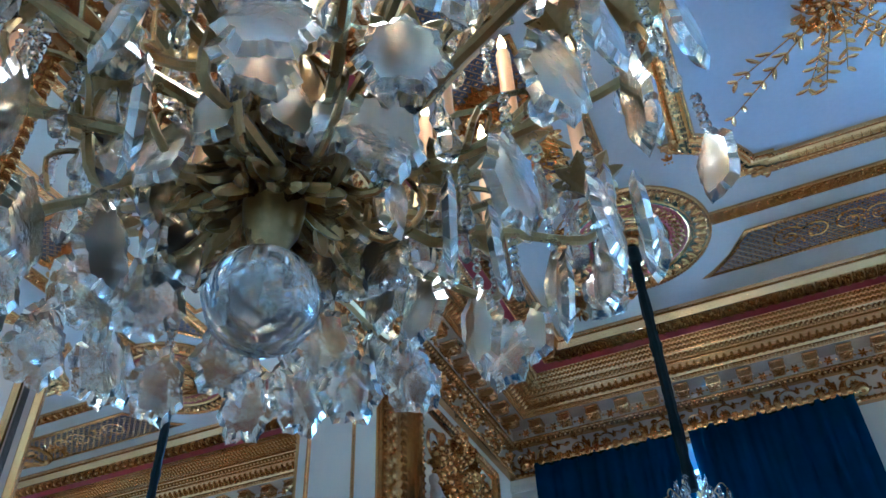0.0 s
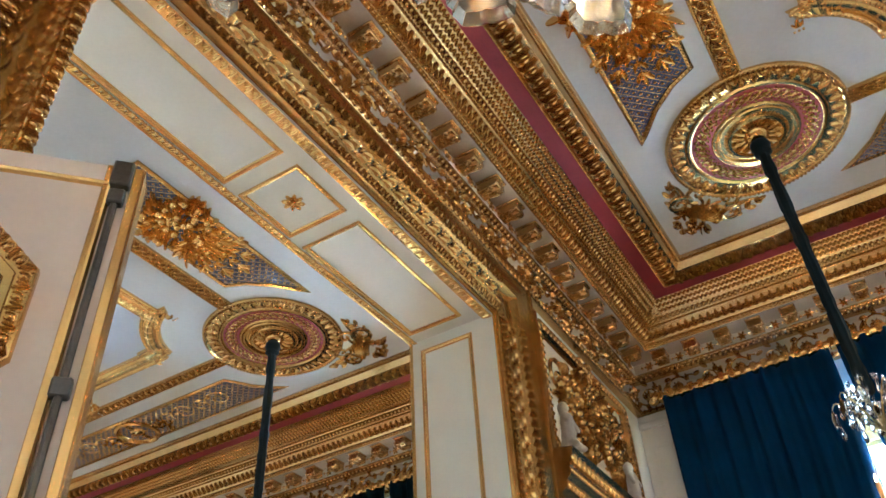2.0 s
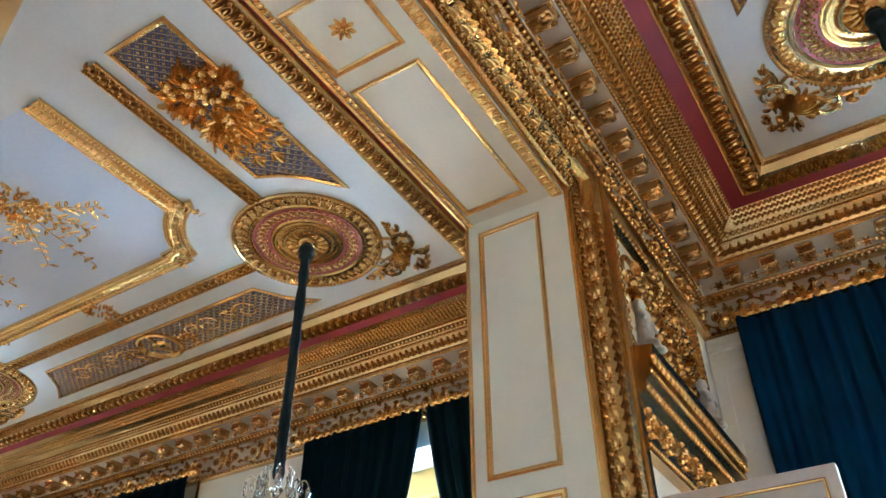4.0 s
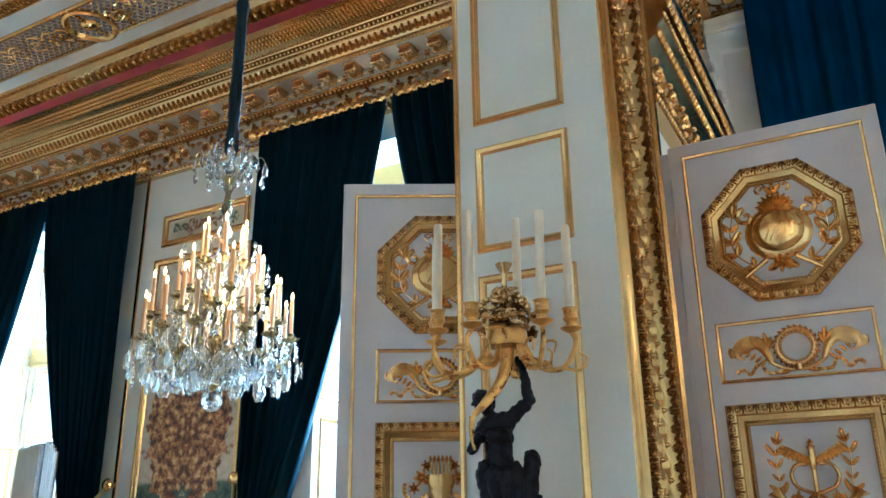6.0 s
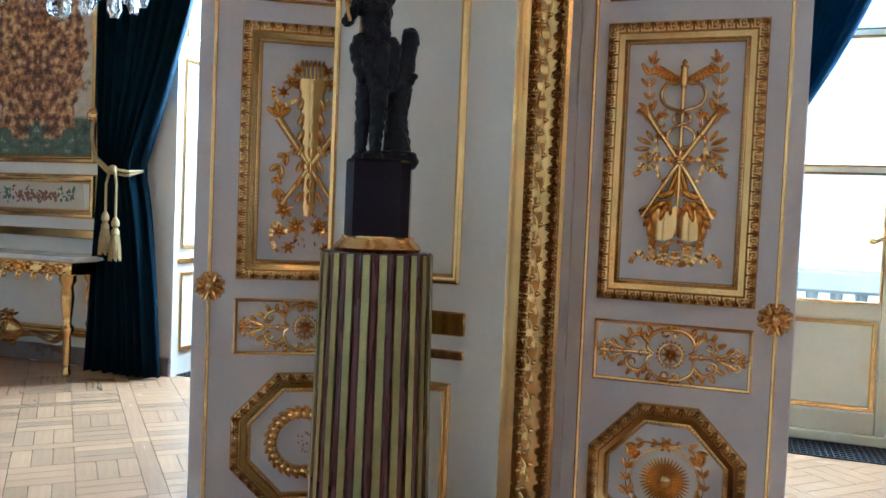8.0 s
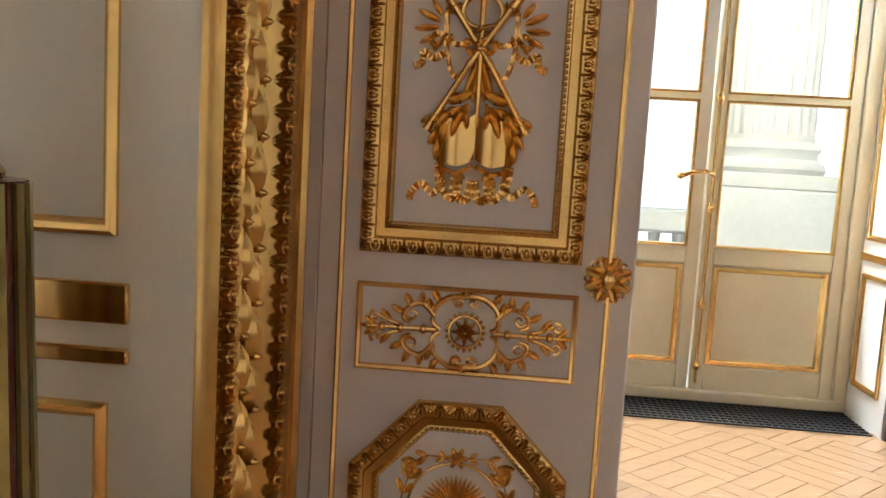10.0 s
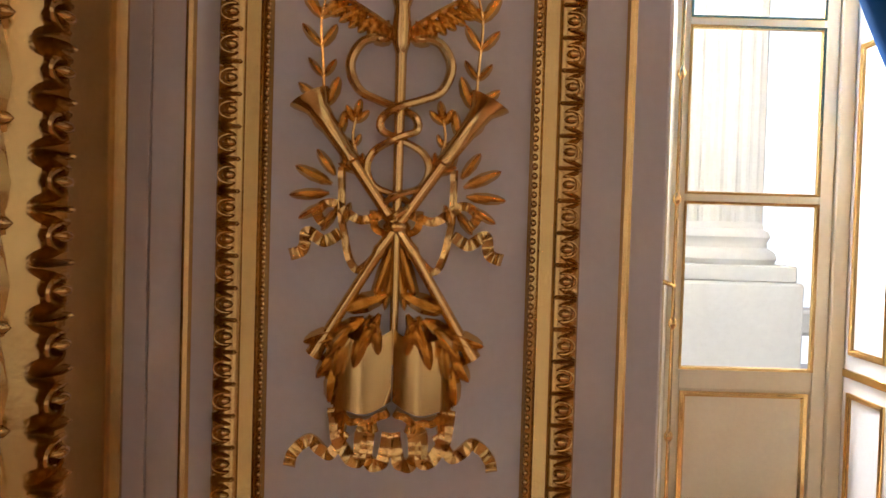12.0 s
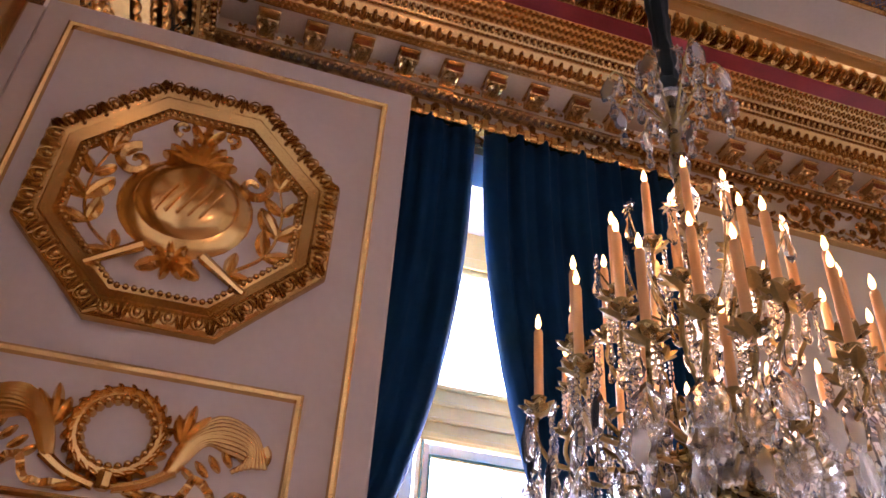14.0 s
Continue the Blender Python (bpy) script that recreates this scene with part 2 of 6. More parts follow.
    # reliefs in the plane
    def leaf(self, x, y, ang, L, W, H, bend=0.0, base=0.0):
        """A ridged leaf from (x, y) towards the angle in degrees."""
        c, s = math.cos(radians(ang)), math.sin(radians(ang))
        v = []
        for t, w, h in ((0, 0.25, 0.45), (0.22, 0.8, 0.85), (0.52, 1.0, 1.0), (0.80, 0.76, 0.85), (0.94, 0.42, 0.6)):
            for k, hh in ((-1, 0.25), (-0.45, 0.9), (0, 0.62), (0.45, 0.9), (1, 0.25)):
                u, q = t * L, k * w * W / 2 + bend * t * t * L
                v.append((x + u * c - q * s, y + u * s + q * c, base + h * hh * H))
        q = bend * L
        v.append((x + L * c - q * s, y + L * s + q * c, base + 0.35 * H))
        f = [(5 * i + k, 5 * i + k + 1, 5 * i + k + 6, 5 * i + k + 5)[::-1] for i in range(4) for k in range(4)]
        f += [(20 + k, 25, 21 + k) for k in range(4)]
        # skirt down to the ground
        n = len(v)
        rim = [0, 5, 10, 15, 20, 25, 24, 19, 14, 9, 4]
        v += [(v[i][0], v[i][1], base - 0.001) for i in rim]
        for i in range(len(rim)):
            j = (i + 1) % len(rim)
            f.append((rim[i], rim[j], n + j, n + i))
        self.add(v, f)

    def dome(self, x, y, rx, ry, h, seg=10, ang=0.0, base=0.0):
        c, s = math.cos(radians(ang)), math.sin(radians(ang))
        v, f = [], []
        for k, (q, z) in enumerate(((1, 0), (0.92, 0.45), (0.66, 0.8))):
            for i in range(seg):
                t = 2 * math.pi * i / seg
                u, w = rx * q * math.cos(t), ry * q * math.sin(t)
                v.append((x + u * c - w * s, y + u * s + w * c, base + z * h))
        v.append((x, y, base + h))
        for i in range(seg):
            j = (i + 1) % seg
            f += [(i, j, seg + j, seg + i), (seg + i, seg + j, 2 * seg + j, 2 * seg + i), (2 * seg + i, 2 * seg + j, 3 * seg)]
        self.add(v, f)

    def stem(self, pts, r0, r1=None, n=6, h=None):
        h = r0 * 0.5 if h is None else h
        self.tube([(p[0], p[1], h if len(p) < 3 else p[2]) for p in pts], r0, r1, n)

    def arc(self, x, y, r, a0, a1, w, w1=None, steps=12, ry=None, h=None):
        ry = r if ry is None else ry
        self.stem([(x + r * math.cos(radians(a0 + (a1 - a0) * i / steps)), y + ry * math.sin(radians(a0 + (a1 - a0) * i / steps))) for i in range(steps + 1)], w, w1, h=h)

    def spiral(self, x, y, R, a0, turns, w, steps=22, inner=0.12):
        """A scroll that winds inwards from radius R at the angle a0; negative turns run clockwise."""
        pts = []
        for i in range(steps + 1):
            t = i / steps
            r = R * (1 - t * (1 - inner))
            a = radians(a0) + 2 * math.pi * turns * t
            pts.append((x + r * math.cos(a), y + r * math.sin(a)))
        self.stem(pts, w, w * 0.55, 5)

    def flower(self, x, y, R, H, petals=6, a0=0.0):
        for i in range(petals):
            a = a0 + 360 * i / petals
            self.leaf(x + 0.1 * R * math.cos(radians(a)), y + 0.1 * R * math.sin(radians(a)), a, R, R * 2.4 / petals + R * 0.15, H)
        self.dome(x, y, R * 0.25, R * 0.25, H * 1.3, 7)

    def sweep(self, path, prof, closed=True, m=None):
        """A moulding along a path in the plane. prof: (distance to the left of the path, height)."""
        p = [Vector(q) for q in path]
        n, k = len(p), len(prof)
        v = []
        for i in range(n):
            d0 = (p[i] - p[i - 1]).normalized() if closed or i > 0 else (p[1] - p[0]).normalized()
            d1 = (p[(i + 1) % n] - p[i]).normalized() if closed or i < n - 1 else d0
            n0, n1 = Vector((-d0.y, d0.x)), Vector((-d1.y, d1.x))
            mit = (n0 + n1) / max(0.25, 1 + n0.dot(n1))
            v += [(p[i].x + mit.x * o, p[i].y + mit.y * o, h) for o, h in prof]
        f = []
        for i in range(n if closed else n - 1):
            j = (i + 1) % n
            f += [(i * k + q, j * k + q, j * k + q + 1, i * k + q + 1) for q in range(k - 1)]
        self.add(v, f, m)

    def row(self, path, unit, step, offset=0.0, h=0.0, closed=True, flip=False):
        """Copies of a relief unit along a path; the unit's a runs along it, b to its left."""
        p = [Vector(q) for q in path]
        n = len(p)
        for i in range(n if closed else n - 1):
            q0, q1 = p[i], p[(i + 1) % n]
            d = q1 - q0
            L = d.length
            d.normalize()
            w = Vector((-d.y, d.x))
            cut = 0.0
            if closed:
                d0 = (q0 - p[i - 1]).normalized()
                cut = max(0.0, offset) * math.tan(abs(d0.angle(d)) / 2)
            span = L - 2 * cut
            cnt = max(1, round(span / step))
            for c in range(cnt):
                o = q0 + d * (cut + span * (c + 0.5) / cnt) + w * offset
                sx = -1 if flip and c % 2 else 1
                self.merge(unit, Matrix(((d.x * sx, w.x * sx, 0, o.x), (d.y * sx, w.y * sx, 0, o.y), (0, 0, 1, h), (0, 0, 0, 1))))

    def mesh(self, name, mat, smooth=40):
        me = bpy.data.meshes.new(name)
        me.from_pydata(np.concatenate(self.v).tolist(), [], self.f)
        me.materials.append(mat)
        me.validate()
        if smooth:
            me.shade_smooth()
            me.set_sharp_from_angle(angle=radians(smooth))
        return me


def plane_at(o, a, b):
    """The pose of a relief plane with its corner at o, a to the right and b up."""
    a, b = Vector(a), Vector(b)
    c = a.cross(b)
    return Matrix(((a.x, b.x, c.x, o[0]), (a.y, b.y, c.y, o[1]), (a.z, b.z, c.z, o[2]), (0, 0, 0, 1)))


UPX, UPZ = (1, 0, 0), (0, 0, 1)
LOCAL_FACE = plane_at((0, 0, 0), UPX, UPZ)


def put(name, mesh, parent=None, m=None, label="", category="", group="", kind=""):
    o = new(name, mesh)
    o.parent = parent
    if m is not None:
        o.matrix_basis = m
    return tagged(o, label, category, group, kind)


def part(name, g, mat, parent, label="", m=None, smooth=40):
    return put(name, g.mesh(name, mat, smooth), parent, m, label)


def thing(name, m, label, category, group=""):
    return put(name, None, None, m, label, category, group)


def structure(name, g, mat, label="", m=None, smooth=40):
    return put(name, g.mesh(name, mat, smooth), None, m, label, "", "", "structure")


def rect(a0, a1, b0, b1):
    return [(a0, b0), (a1, b0), (a1, b1), (a0, b1)]


def octagon(a0, a1, b0, b1, ca, cb):
    return [(a0 + ca, b0), (a1 - ca, b0), (a1, b0 + cb), (a1, b1 - cb), (a1 - ca, b1), (a0 + ca, b1), (a0, b1 - cb), (a0, b0 + cb)]


# repeated relief units
def unit_bead(r, h):
    g = Geo()
    g.dome(0, 0, r, r, h, 7)
    return g


def unit_egg(L, W, H):
    g = Geo()
    g.dome(0, 0, L * 0.36, W * 0.5, H, 8)
    g.leaf(L * 0.5, -W * 0.5, 90, W * 0.95, L * 0.2, H * 0.8)
    return g


def unit_acanthus(L, W, H):
    g = Geo()
    g.leaf(0, -W * 0.5, 90, W, L * 0.5, H)
    g.leaf(-L * 0.12, -W * 0.45, 128, W * 0.72, L * 0.34, H * 0.8)
    g.leaf(L * 0.12, -W * 0.45, 52, W * 0.72, L * 0.34, H * 0.8)
    g.dome(L * 0.5, -W * 0.2, L * 0.1, W * 0.22, H * 0.7, 6)
    return g


def unit_ovolo(L, W, H):
    """An egg in a raised shell with a leaf beside it."""
    g = Geo()
    g.dome(0, W * 0.04, L * 0.15, W * 0.30, H, 8)
    g.arc(0, W * 0.10, L * 0.26, 165, 375, W * 0.06, W * 0.04, 10, W * 0.50, H * 0.55)
    for dx, a, q in ((0.5, 90, 1.0), (0.42, 108, 0.85), (0.58, 72, 0.85)):
        g.leaf(L * dx, -W * 0.48, a, W * q, L * 0.17, H * 0.85)
    g.dome(L * 0.5, W * 0.40, L * 0.08, W * 0.09, H * 0.7, 6)
    return g


def unit_twist(L, W, H):
    """One turn of a ribbon-and-leaf torus."""
    g = Geo()
    g.leaf(-L * 0.45, -W * 0.42, 48, W * 1.15, L * 0.46, H)
    g.leaf(L * 0.08, -W * 0.40, 62, W * 0.95, L * 0.34, H * 0.9)
    g.dome(L * 0.42, -W * 0.2, L * 0.12, W * 0.16, H * 0.8, 6)
    return g


def unit_scroll(L, W, H):
    """One wave of a leafy scroll with a flower at its heart."""
    g = Geo()
    R = W * 0.42
    g.spiral(0, 0, R, 200, 1.5, W * 0.045, 24)
    g.flower(0, 0, R * 0.42, H, 6)
    for i in range(7):
        a = 200 + i * 48
        g.leaf(R * math.cos(radians(a)), R * math.sin(radians(a)), a + 62, R * 0.62, R * 0.34, H, 0.2)
    g.stem([(-L * 0.5, -W * 0.3), (-L * 0.36, -W * 0.34), (-R, -W * 0.14)], W * 0.04)
    g.leaf(L * 0.5, -W * 0.28, 70, W * 0.6, W * 0.24, H)
    g.leaf(L * 0.44, W * 0.1, 150, W * 0.4, W * 0.18, H)
    return g


def curve(pts, n=24):
    """A smooth run through a few points."""
    p = [Vector(q) for q in pts]
    out = []
    segs = len(p) - 1
    for i in range(n + 1):
        t = i / n * segs
        k = min(int(t), segs - 1)
        f = t - k
        a, b, c, d = p[max(k - 1, 0)], p[k], p[k + 1], p[min(k + 2, segs)]
        out.append(tuple(0.5 * ((2 * b) + (c - a) * f + (2 * a - 5 * b + 4 * c - d) * f * f + (3 * b - a - 3 * c + d) * f ** 3)))
    return out


def ribbon(g, pts, w=0.010, h=0.010):
    """A waving flat band in the plane."""
    c = curve(pts, 10 * (len(pts) - 1))
    v, f = [], []
    for i, (x, y) in enumerate(c):
        a, b = Vector(c[max(i - 1, 0)]), Vector(c[min(i + 1, len(c) - 1)])
        d = (b - a).normalized()
        z = h * (0.75 + 0.35 * math.sin(i * 0.9))
        v += [(x - d.y * w, y + d.x * w, z), (x - d.y * w * 0.3, y + d.x * w * 0.3, z * 0.75), (x + d.y * w, y - d.x * w, z), (x - d.y * w, y + d.x * w, -0.001), (x + d.y * w, y - d.x * w, -0.001)]
    for i in range(len(c) - 1):
        k, j = i * 5, i * 5 + 5
        f += [(k, k + 1, j + 1, j), (k + 1, k + 2, j + 2, j + 1), (k, j, j + 3, k + 3), (k + 2, k + 4, j + 4, j + 2)]
    g.add(v, f)


def sprig(g, pts, size=0.05, n=6, w=0.4, H=0.010, r=0.0035, spread=38):
    """A twig with leaves in pairs and one at its tip."""
    c = curve(pts, 3 * n)
    g.stem(c, r, r * 0.6, 5, 0.004)
    for k in range(n):
        i = min(len(c) - 2, int((k + 0.6) / n * len(c)))
        a = math.degrees(math.atan2(c[i + 1][1] - c[i - 1][1], c[i + 1][0] - c[i - 1][0]))
        q = size * (0.8 + 0.2 * ((k * 7) % 3))
        g.leaf(c[i][0], c[i][1], a + spread, q, q * w, H, -0.08)
        g.leaf(c[i][0], c[i][1], a - spread, q * 0.9, q * w, H, 0.08)
    a = math.degrees(math.atan2(c[-1][1] - c[-2][1], c[-1][0] - c[-2][0]))
    g.leaf(c[-1][0], c[-1][1], a, size, size * w, H)

# ---- large structure ----
FY1 = WY + 0.55


def half(wx):
    return WIN_HALF * WIDER.get(wx, 1.0)


g = Geo()
edges = [LX - 0.3]
for wx in sorted(WINDOWS):
    g.box(edges[-1], wx - half(wx), WY, FY1, -0.2, CEIL + 0.3)
    g.box(wx - half(wx), wx + half(wx), WY, FY1, WIN_TOP, CEIL + 0.3)
    edges.append(wx + half(wx))
g.box(edges[-1], RX + 0.3, WY, FY1, -0.2, CEIL + 0.3)
wall_north = structure("wall_north", g, IVORY)
g = Geo()
g.box(XL, XR, BY, OP0, -0.2, CEIL + 0.3)
g.box(XL, XR, OP1, WY, -0.2, CEIL + 0.3)
g.box(XL, XR, OP0, OP1, OPZ, CEIL + 0.3)
partition = structure("wall_partition", g, IVORY)
g = Geo()
g.box(LX - 0.3, RX + 0.3, BY - 0.3, BY, -0.2, CEIL + 0.3)
wall_south = structure("wall_south", g, IVORY)
g = Geo()
g.box(LX - 0.3, LX, BY, WY, -0.2, CEIL + 0.3)
wall_west = structure("wall_west", g, IVORY)
g = Geo()
g.box(RX, RX + 0.3, BY, WY, -0.2, CEIL + 0.3)
wall_east = structure("wall_east", g, IVORY)
g = Geo()
g.box(LX - 0.3, RX + 0.3, BY - 0.3, FY1, -0.2, -0.012)
floor = structure("floor", g, OAK)

# cornice, red band and ceiling of each salon
CORNICE = (
    ("cornice_gilt", GOLD_DULL, [(0, 5.00), (0.05, 5.005), (0.06, 5.02), (0.05, 5.045), (0.03, 5.055), (0.02, 5.06)]),
    ("cornice_frieze", TAN, [(0.02, 5.06), (0.02, 5.31)]),
    ("cornice_gilt", GOLD_DULL, [(0.02, 5.31), (0.05, 5.325), (0.08, 5.36), (0.08, 5.38)]),
    ("cornice_corona", TAN, [(0.08, 5.38), (0.08, 5.475), (0.26, 5.48)]),
    ("cornice_gilt", GOLD_DULL, [(0.26, 5.48), (0.27, 5.515), (0.285, 5.52), (0.29, 5.535), (0.32, 5.56), (0.345, 5.61), (0.36, 5.62), (0.37, 5.635), (0.385, 5.65), (0.40, 5.69), (0.41, 5.70), (0.53, 5.775)]),
    ("cornice_red_band", CRIMSON, [(0.53, 5.775), (0.65, 5.79)]),
    ("cornice_gilt", GOLD_DULL, [(0.65, 5.79), (0.655, 5.775), (0.67, 5.765), (0.68, 5.755), (0.76, 5.750), (0.82, 5.77), (0.83, 5.79), (0.85, CEIL - 0.03), (0.88, CEIL - 0.028), (0.89, CEIL)]),
)
ROOMS = {"left": (LX, XL), "right": (XR, RX)}
CORONA = {}
REACH = {"left": 0.13, "right": 0.0}
for side, (x0, x1) in ROOMS.items():
    for name, mat, prof in CORNICE:
        g = Geo()
        g.sweep(rect(x0, x1, BY, WY), [(d + (REACH[side] if d > 0.5 else 0.0), z) for d, z in prof])
        o = structure(name, g, mat)
        if name == "cornice_corona":
            CORONA[side] = o
for side, (x0, x1) in ROOMS.items():
    g = Geo()
    g.box(x0 - 0.05, x1 + 0.05, BY - 0.05, WY + 0.05, CEIL, CEIL + 0.2)
    structure("ceiling_" + side, g, PLASTER)


def wall_row(g, o, a, n, s0, s1, p0, p1, unit, step, flip=False, lift=0.0):
    """A row of units along a wall: o its corner, a along it, n inwards; p0 and p1 are (distance, height) of the band's lower and upper edge."""
    a, n = Vector(a), Vector(n)
    b = (n * (p1[0] - p0[0]) + Vector((0, 0, p1[1] - p0[1]))).normalized()
    h = a.cross(b)
    cnt = max(1, round((s1 - s0) / step))
    mid = n * ((p0[0] + p1[0]) / 2) + Vector((0, 0, (p0[1] + p1[1]) / 2))
    for i in range(cnt):
        q = Vector(o) + a * (s0 + (s1 - s0) * (i + 0.5) / cnt) + mid + h * lift
        sg = -1 if flip and i % 2 else 1
        m = Matrix(((a.x * sg, b.x * sg, h.x, q.x), (a.y * sg, b.y * sg, h.y, q.y), (a.z * sg, b.z * sg, h.z, q.z), (0, 0, 0, 1)))
        if isinstance(g, Geo):
            g.merge(unit, m)
        else:
            put("modillion", unit, g, m)


U_SCROLL = unit_scroll(0.30, 0.235, 0.040)
U_RAIL = unit_acanthus(0.055, 0.045, 0.022)
U_EGG = unit_egg(0.050, 0.05, 0.028)
U_BEAD = unit_bead(0.013, 0.014)
U_CYMA = unit_acanthus(0.070, 0.085, 0.034)
U_TONGUE = unit_egg(0.048, 0.055, 0.026)
U_FLUTE = Geo()
for k in (-1, 0, 1):
    U_FLUTE.leaf(0.0, k * 0.046 - 0.02, 62, 0.046, 0.020, 0.014)
    U_FLUTE.leaf(0.0, k * 0.046 - 0.02, 118, 0.046, 0.020, 0.014)
U_OVOLO = unit_ovolo(0.100, 0.13, 0.050)
U_FILLET = unit_twist(0.034, 0.022, 0.012)
U_MOD = Geo()
U_MOD.box(-0.055, 0.055, -0.040, 0.036, 0.0, 0.155, 0.006)
U_MOD.box(-0.066, 0.066, 0.028, 0.042, 0.0, 0.170, 0.004)
for k in (-1, 1):
    U_MOD.lathe([(0.026, -0.006), (0.026, 0.006)], 10, Matrix.Translation((k * 0.057, -0.012, 0.126)) @ pose(0, 0, 0, 0, 90, 0))
m_leaf = Geo()
m_leaf.leaf(0, 0.0, 90, 0.13, 0.09, 0.02)
for k in (-1, 1):
    m_leaf.leaf(0, 0.02, 90 + k * 30, 0.09, 0.05, 0.018)
U_MOD.merge(m_leaf, plane_at((0, -0.040, 0.02), (1, 0, 0), (0, 0, 1)))
M_MOD = U_MOD.mesh("modillion", GOLD_DULL)
U_COFFER = Geo()
U_COFFER.flower(0, 0, 0.042, 0.016, 6)
U_COFFER.leaf(-0.05, 0, 180, 0.03, 0.03, 0.012)
U_COFFER.leaf(0.05, 0, 0, 0.03, 0.03, 0.012)


def cornice_ornament(o, a, n, length, s0=0.0, full=True):
    g = Geo()
    side = "left" if o[0] < XR else "right"
    w = REACH[side]
    e0, e1 = s0, length
    if full:
        wall_row(g, o, a, n, e0, e1, (0.055, 5.01), (0.045, 5.05), U_RAIL, 0.055)
        wall_row(g, o, a, n, e0, e1, (0.02, 5.06), (0.02, 5.31), U_SCROLL, 0.27, True)
        wall_row(g, o, a, n, e0, e1, (0.045, 5.325), (0.08, 5.36), U_EGG, 0.048)
        wall_row(g, o, a, n, e0 + 0.08, e1 - 0.08, (0.08, 5.385), (0.08, 5.47), U_COFFER, 0.28)
        wall_row(g, o, a, n, e0 + 0.27, e1 - 0.27, (0.265, 5.49), (0.27, 5.515), U_BEAD, 0.034)
        wall_row(g, o, a, n, e0 + 0.32, e1 - 0.32, (0.29, 5.535), (0.345, 5.61), U_CYMA, 0.066)
        wall_row(g, o, a, n, e0 + 0.37, e1 - 0.37, (0.36, 5.62), (0.37, 5.635), U_FILLET, 0.032)
        wall_row(g, o, a, n, e0 + 0.40, e1 - 0.40, (0.375, 5.64), (0.40, 5.69), U_TONGUE, 0.046)
        wall_row(g, o, a, n, e0 + 0.5, e1 - 0.5, (0.41 + w / 2, 5.70 + w * 0.15), (0.53 + w / 2, 5.775 - w * 0.15), U_FLUTE, 0.040)
        wall_row(CORONA[side], o, a, n, e0 + 0.22, e1 - 0.22, (0.08, 5.395), (0.08, 5.465), M_MOD, 0.28)
    wall_row(g, o, a, n, e0 + 0.66, e1 - 0.66, (0.645 + w, 5.785), (0.665 + w, 5.765), U_FILLET, 0.032)
    wall_row(g, o, a, n, e0 + 0.76, e1 - 0.76, (0.68 + w, 5.752), (0.81 + w, 5.764), U_OVOLO, 0.098)
    wall_row(g, o, a, n, e0 + 0.86, e1 - 0.86, (0.85 + w, 5.830), (0.88 + w, 5.832), U_FILLET, 0.032)
    structure("cornice_relief", g, GOLD_OLD)


cornice_ornament((XR, WY, 0), (1, 0, 0), (0, -1, 0), 5.2)
cornice_ornament((XR, BY, 0), (0, 1, 0), (1, 0, 0), WY - BY, 1.6)
cornice_ornament((LX, WY, 0), (1, 0, 0), (0, -1, 0), XL - LX)
cornice_ornament((XL, WY, 0), (0, -1, 0), (-1, 0, 0), 5.5, 0, False)

# architrave round the great opening, on the face towards the right salon
FACE_R = plane_at((XR, 0, 0), (0, 1, 0), UPZ)
ARCH = [(OP0, 0.0), (OP0, OPZ), (OP1, OPZ), (OP1, 0.0)]
g = Geo()
g.sweep(ARCH, [(0, -0.001), (0.001, 0.026), (0.010, 0.040), (0.062, 0.050), (0.070, 0.036), (0.074, 0.044), (0.088, 0.044), (0.092, 0.026), (0.145, 0.040), (0.200, 0.026), (0.206, 0.045), (0.230, 0.078), (0.272, 0.088), (0.282, 0.066), (0.290, 0.050), (0.340, 0.042), (0.420, 0.044), (0.474, 0.058), (0.478, 0.072), (0.486, 0.072), (0.490, 0.058), (0.514, 0.052), (0.518, 0.064), (0.526, 0.060), (0.530, 0.0)], False)
g.row(ARCH, unit_ovolo(0.058, 0.058, 0.024), 0.058, 0.036, 0.044, False)
laurel = Geo()
for dx, off, ang in ((-0.060, -0.028, -5), (-0.004, 0.028, 5), (-0.034, -0.054, -12), (0.022, 0.054, 12), (0.020, -0.050, -20), (-0.034, 0.050, 20)):
    laurel.leaf(dx, off, ang, 0.098, 0.056, 0.034 if abs(off) < 0.03 else 0.022)
for dx, off in ((0.030, -0.040), (-0.022, 0.040)):
    laurel.dome(dx, off, 0.010, 0.009, 0.036, 8)
g.row(ARCH, laurel, 0.112, 0.148, 0.034, False)
g.row(ARCH, unit_ovolo(0.062, 0.074, 0.028), 0.062, 0.244, 0.078, False)
g.row(ARCH, unit_acanthus(0.034, 0.024, 0.010), 0.034, 0.502, 0.052, False)
g.box(OP1 + 0.531, OP1 + 0.59, 0.0, 4.9, -0.002, 0.058, 0.006)
arch_trim = structure("trim_architrave", g, GOLD_OLD, m=FACE_R)

# the jamb of the opening: panelled lining with gilt mouldings
LINE = [(0, 0.0), (0.0, 0.010), (0.008, 0.016), (0.018, 0.013), (0.024, 0.004), (0.030, 0.0)]
FACE_J = plane_at((0, OP1, 0), UPX, UPZ)
g = Geo()
for r in (rect(-2.77, -2.40, 3.08, 4.49), rect(-2.765, -2.395, 2.56, 2.98), rect(-2.765, -2.395, 1.11, 2.47), rect(-2.765, -2.41, 0.20, 0.80)):
    g.sweep(r, LINE)
for z0, z1 in ((0.95, 1.025), (0.875, 0.905)):
    g.box(-2.80, -2.37, z0, z1, 0.0, 0.014, 0.004)
g.box(XL - 0.004, XL + 0.016, 0.0, OPZ, -0.004, 0.012, 0.004)
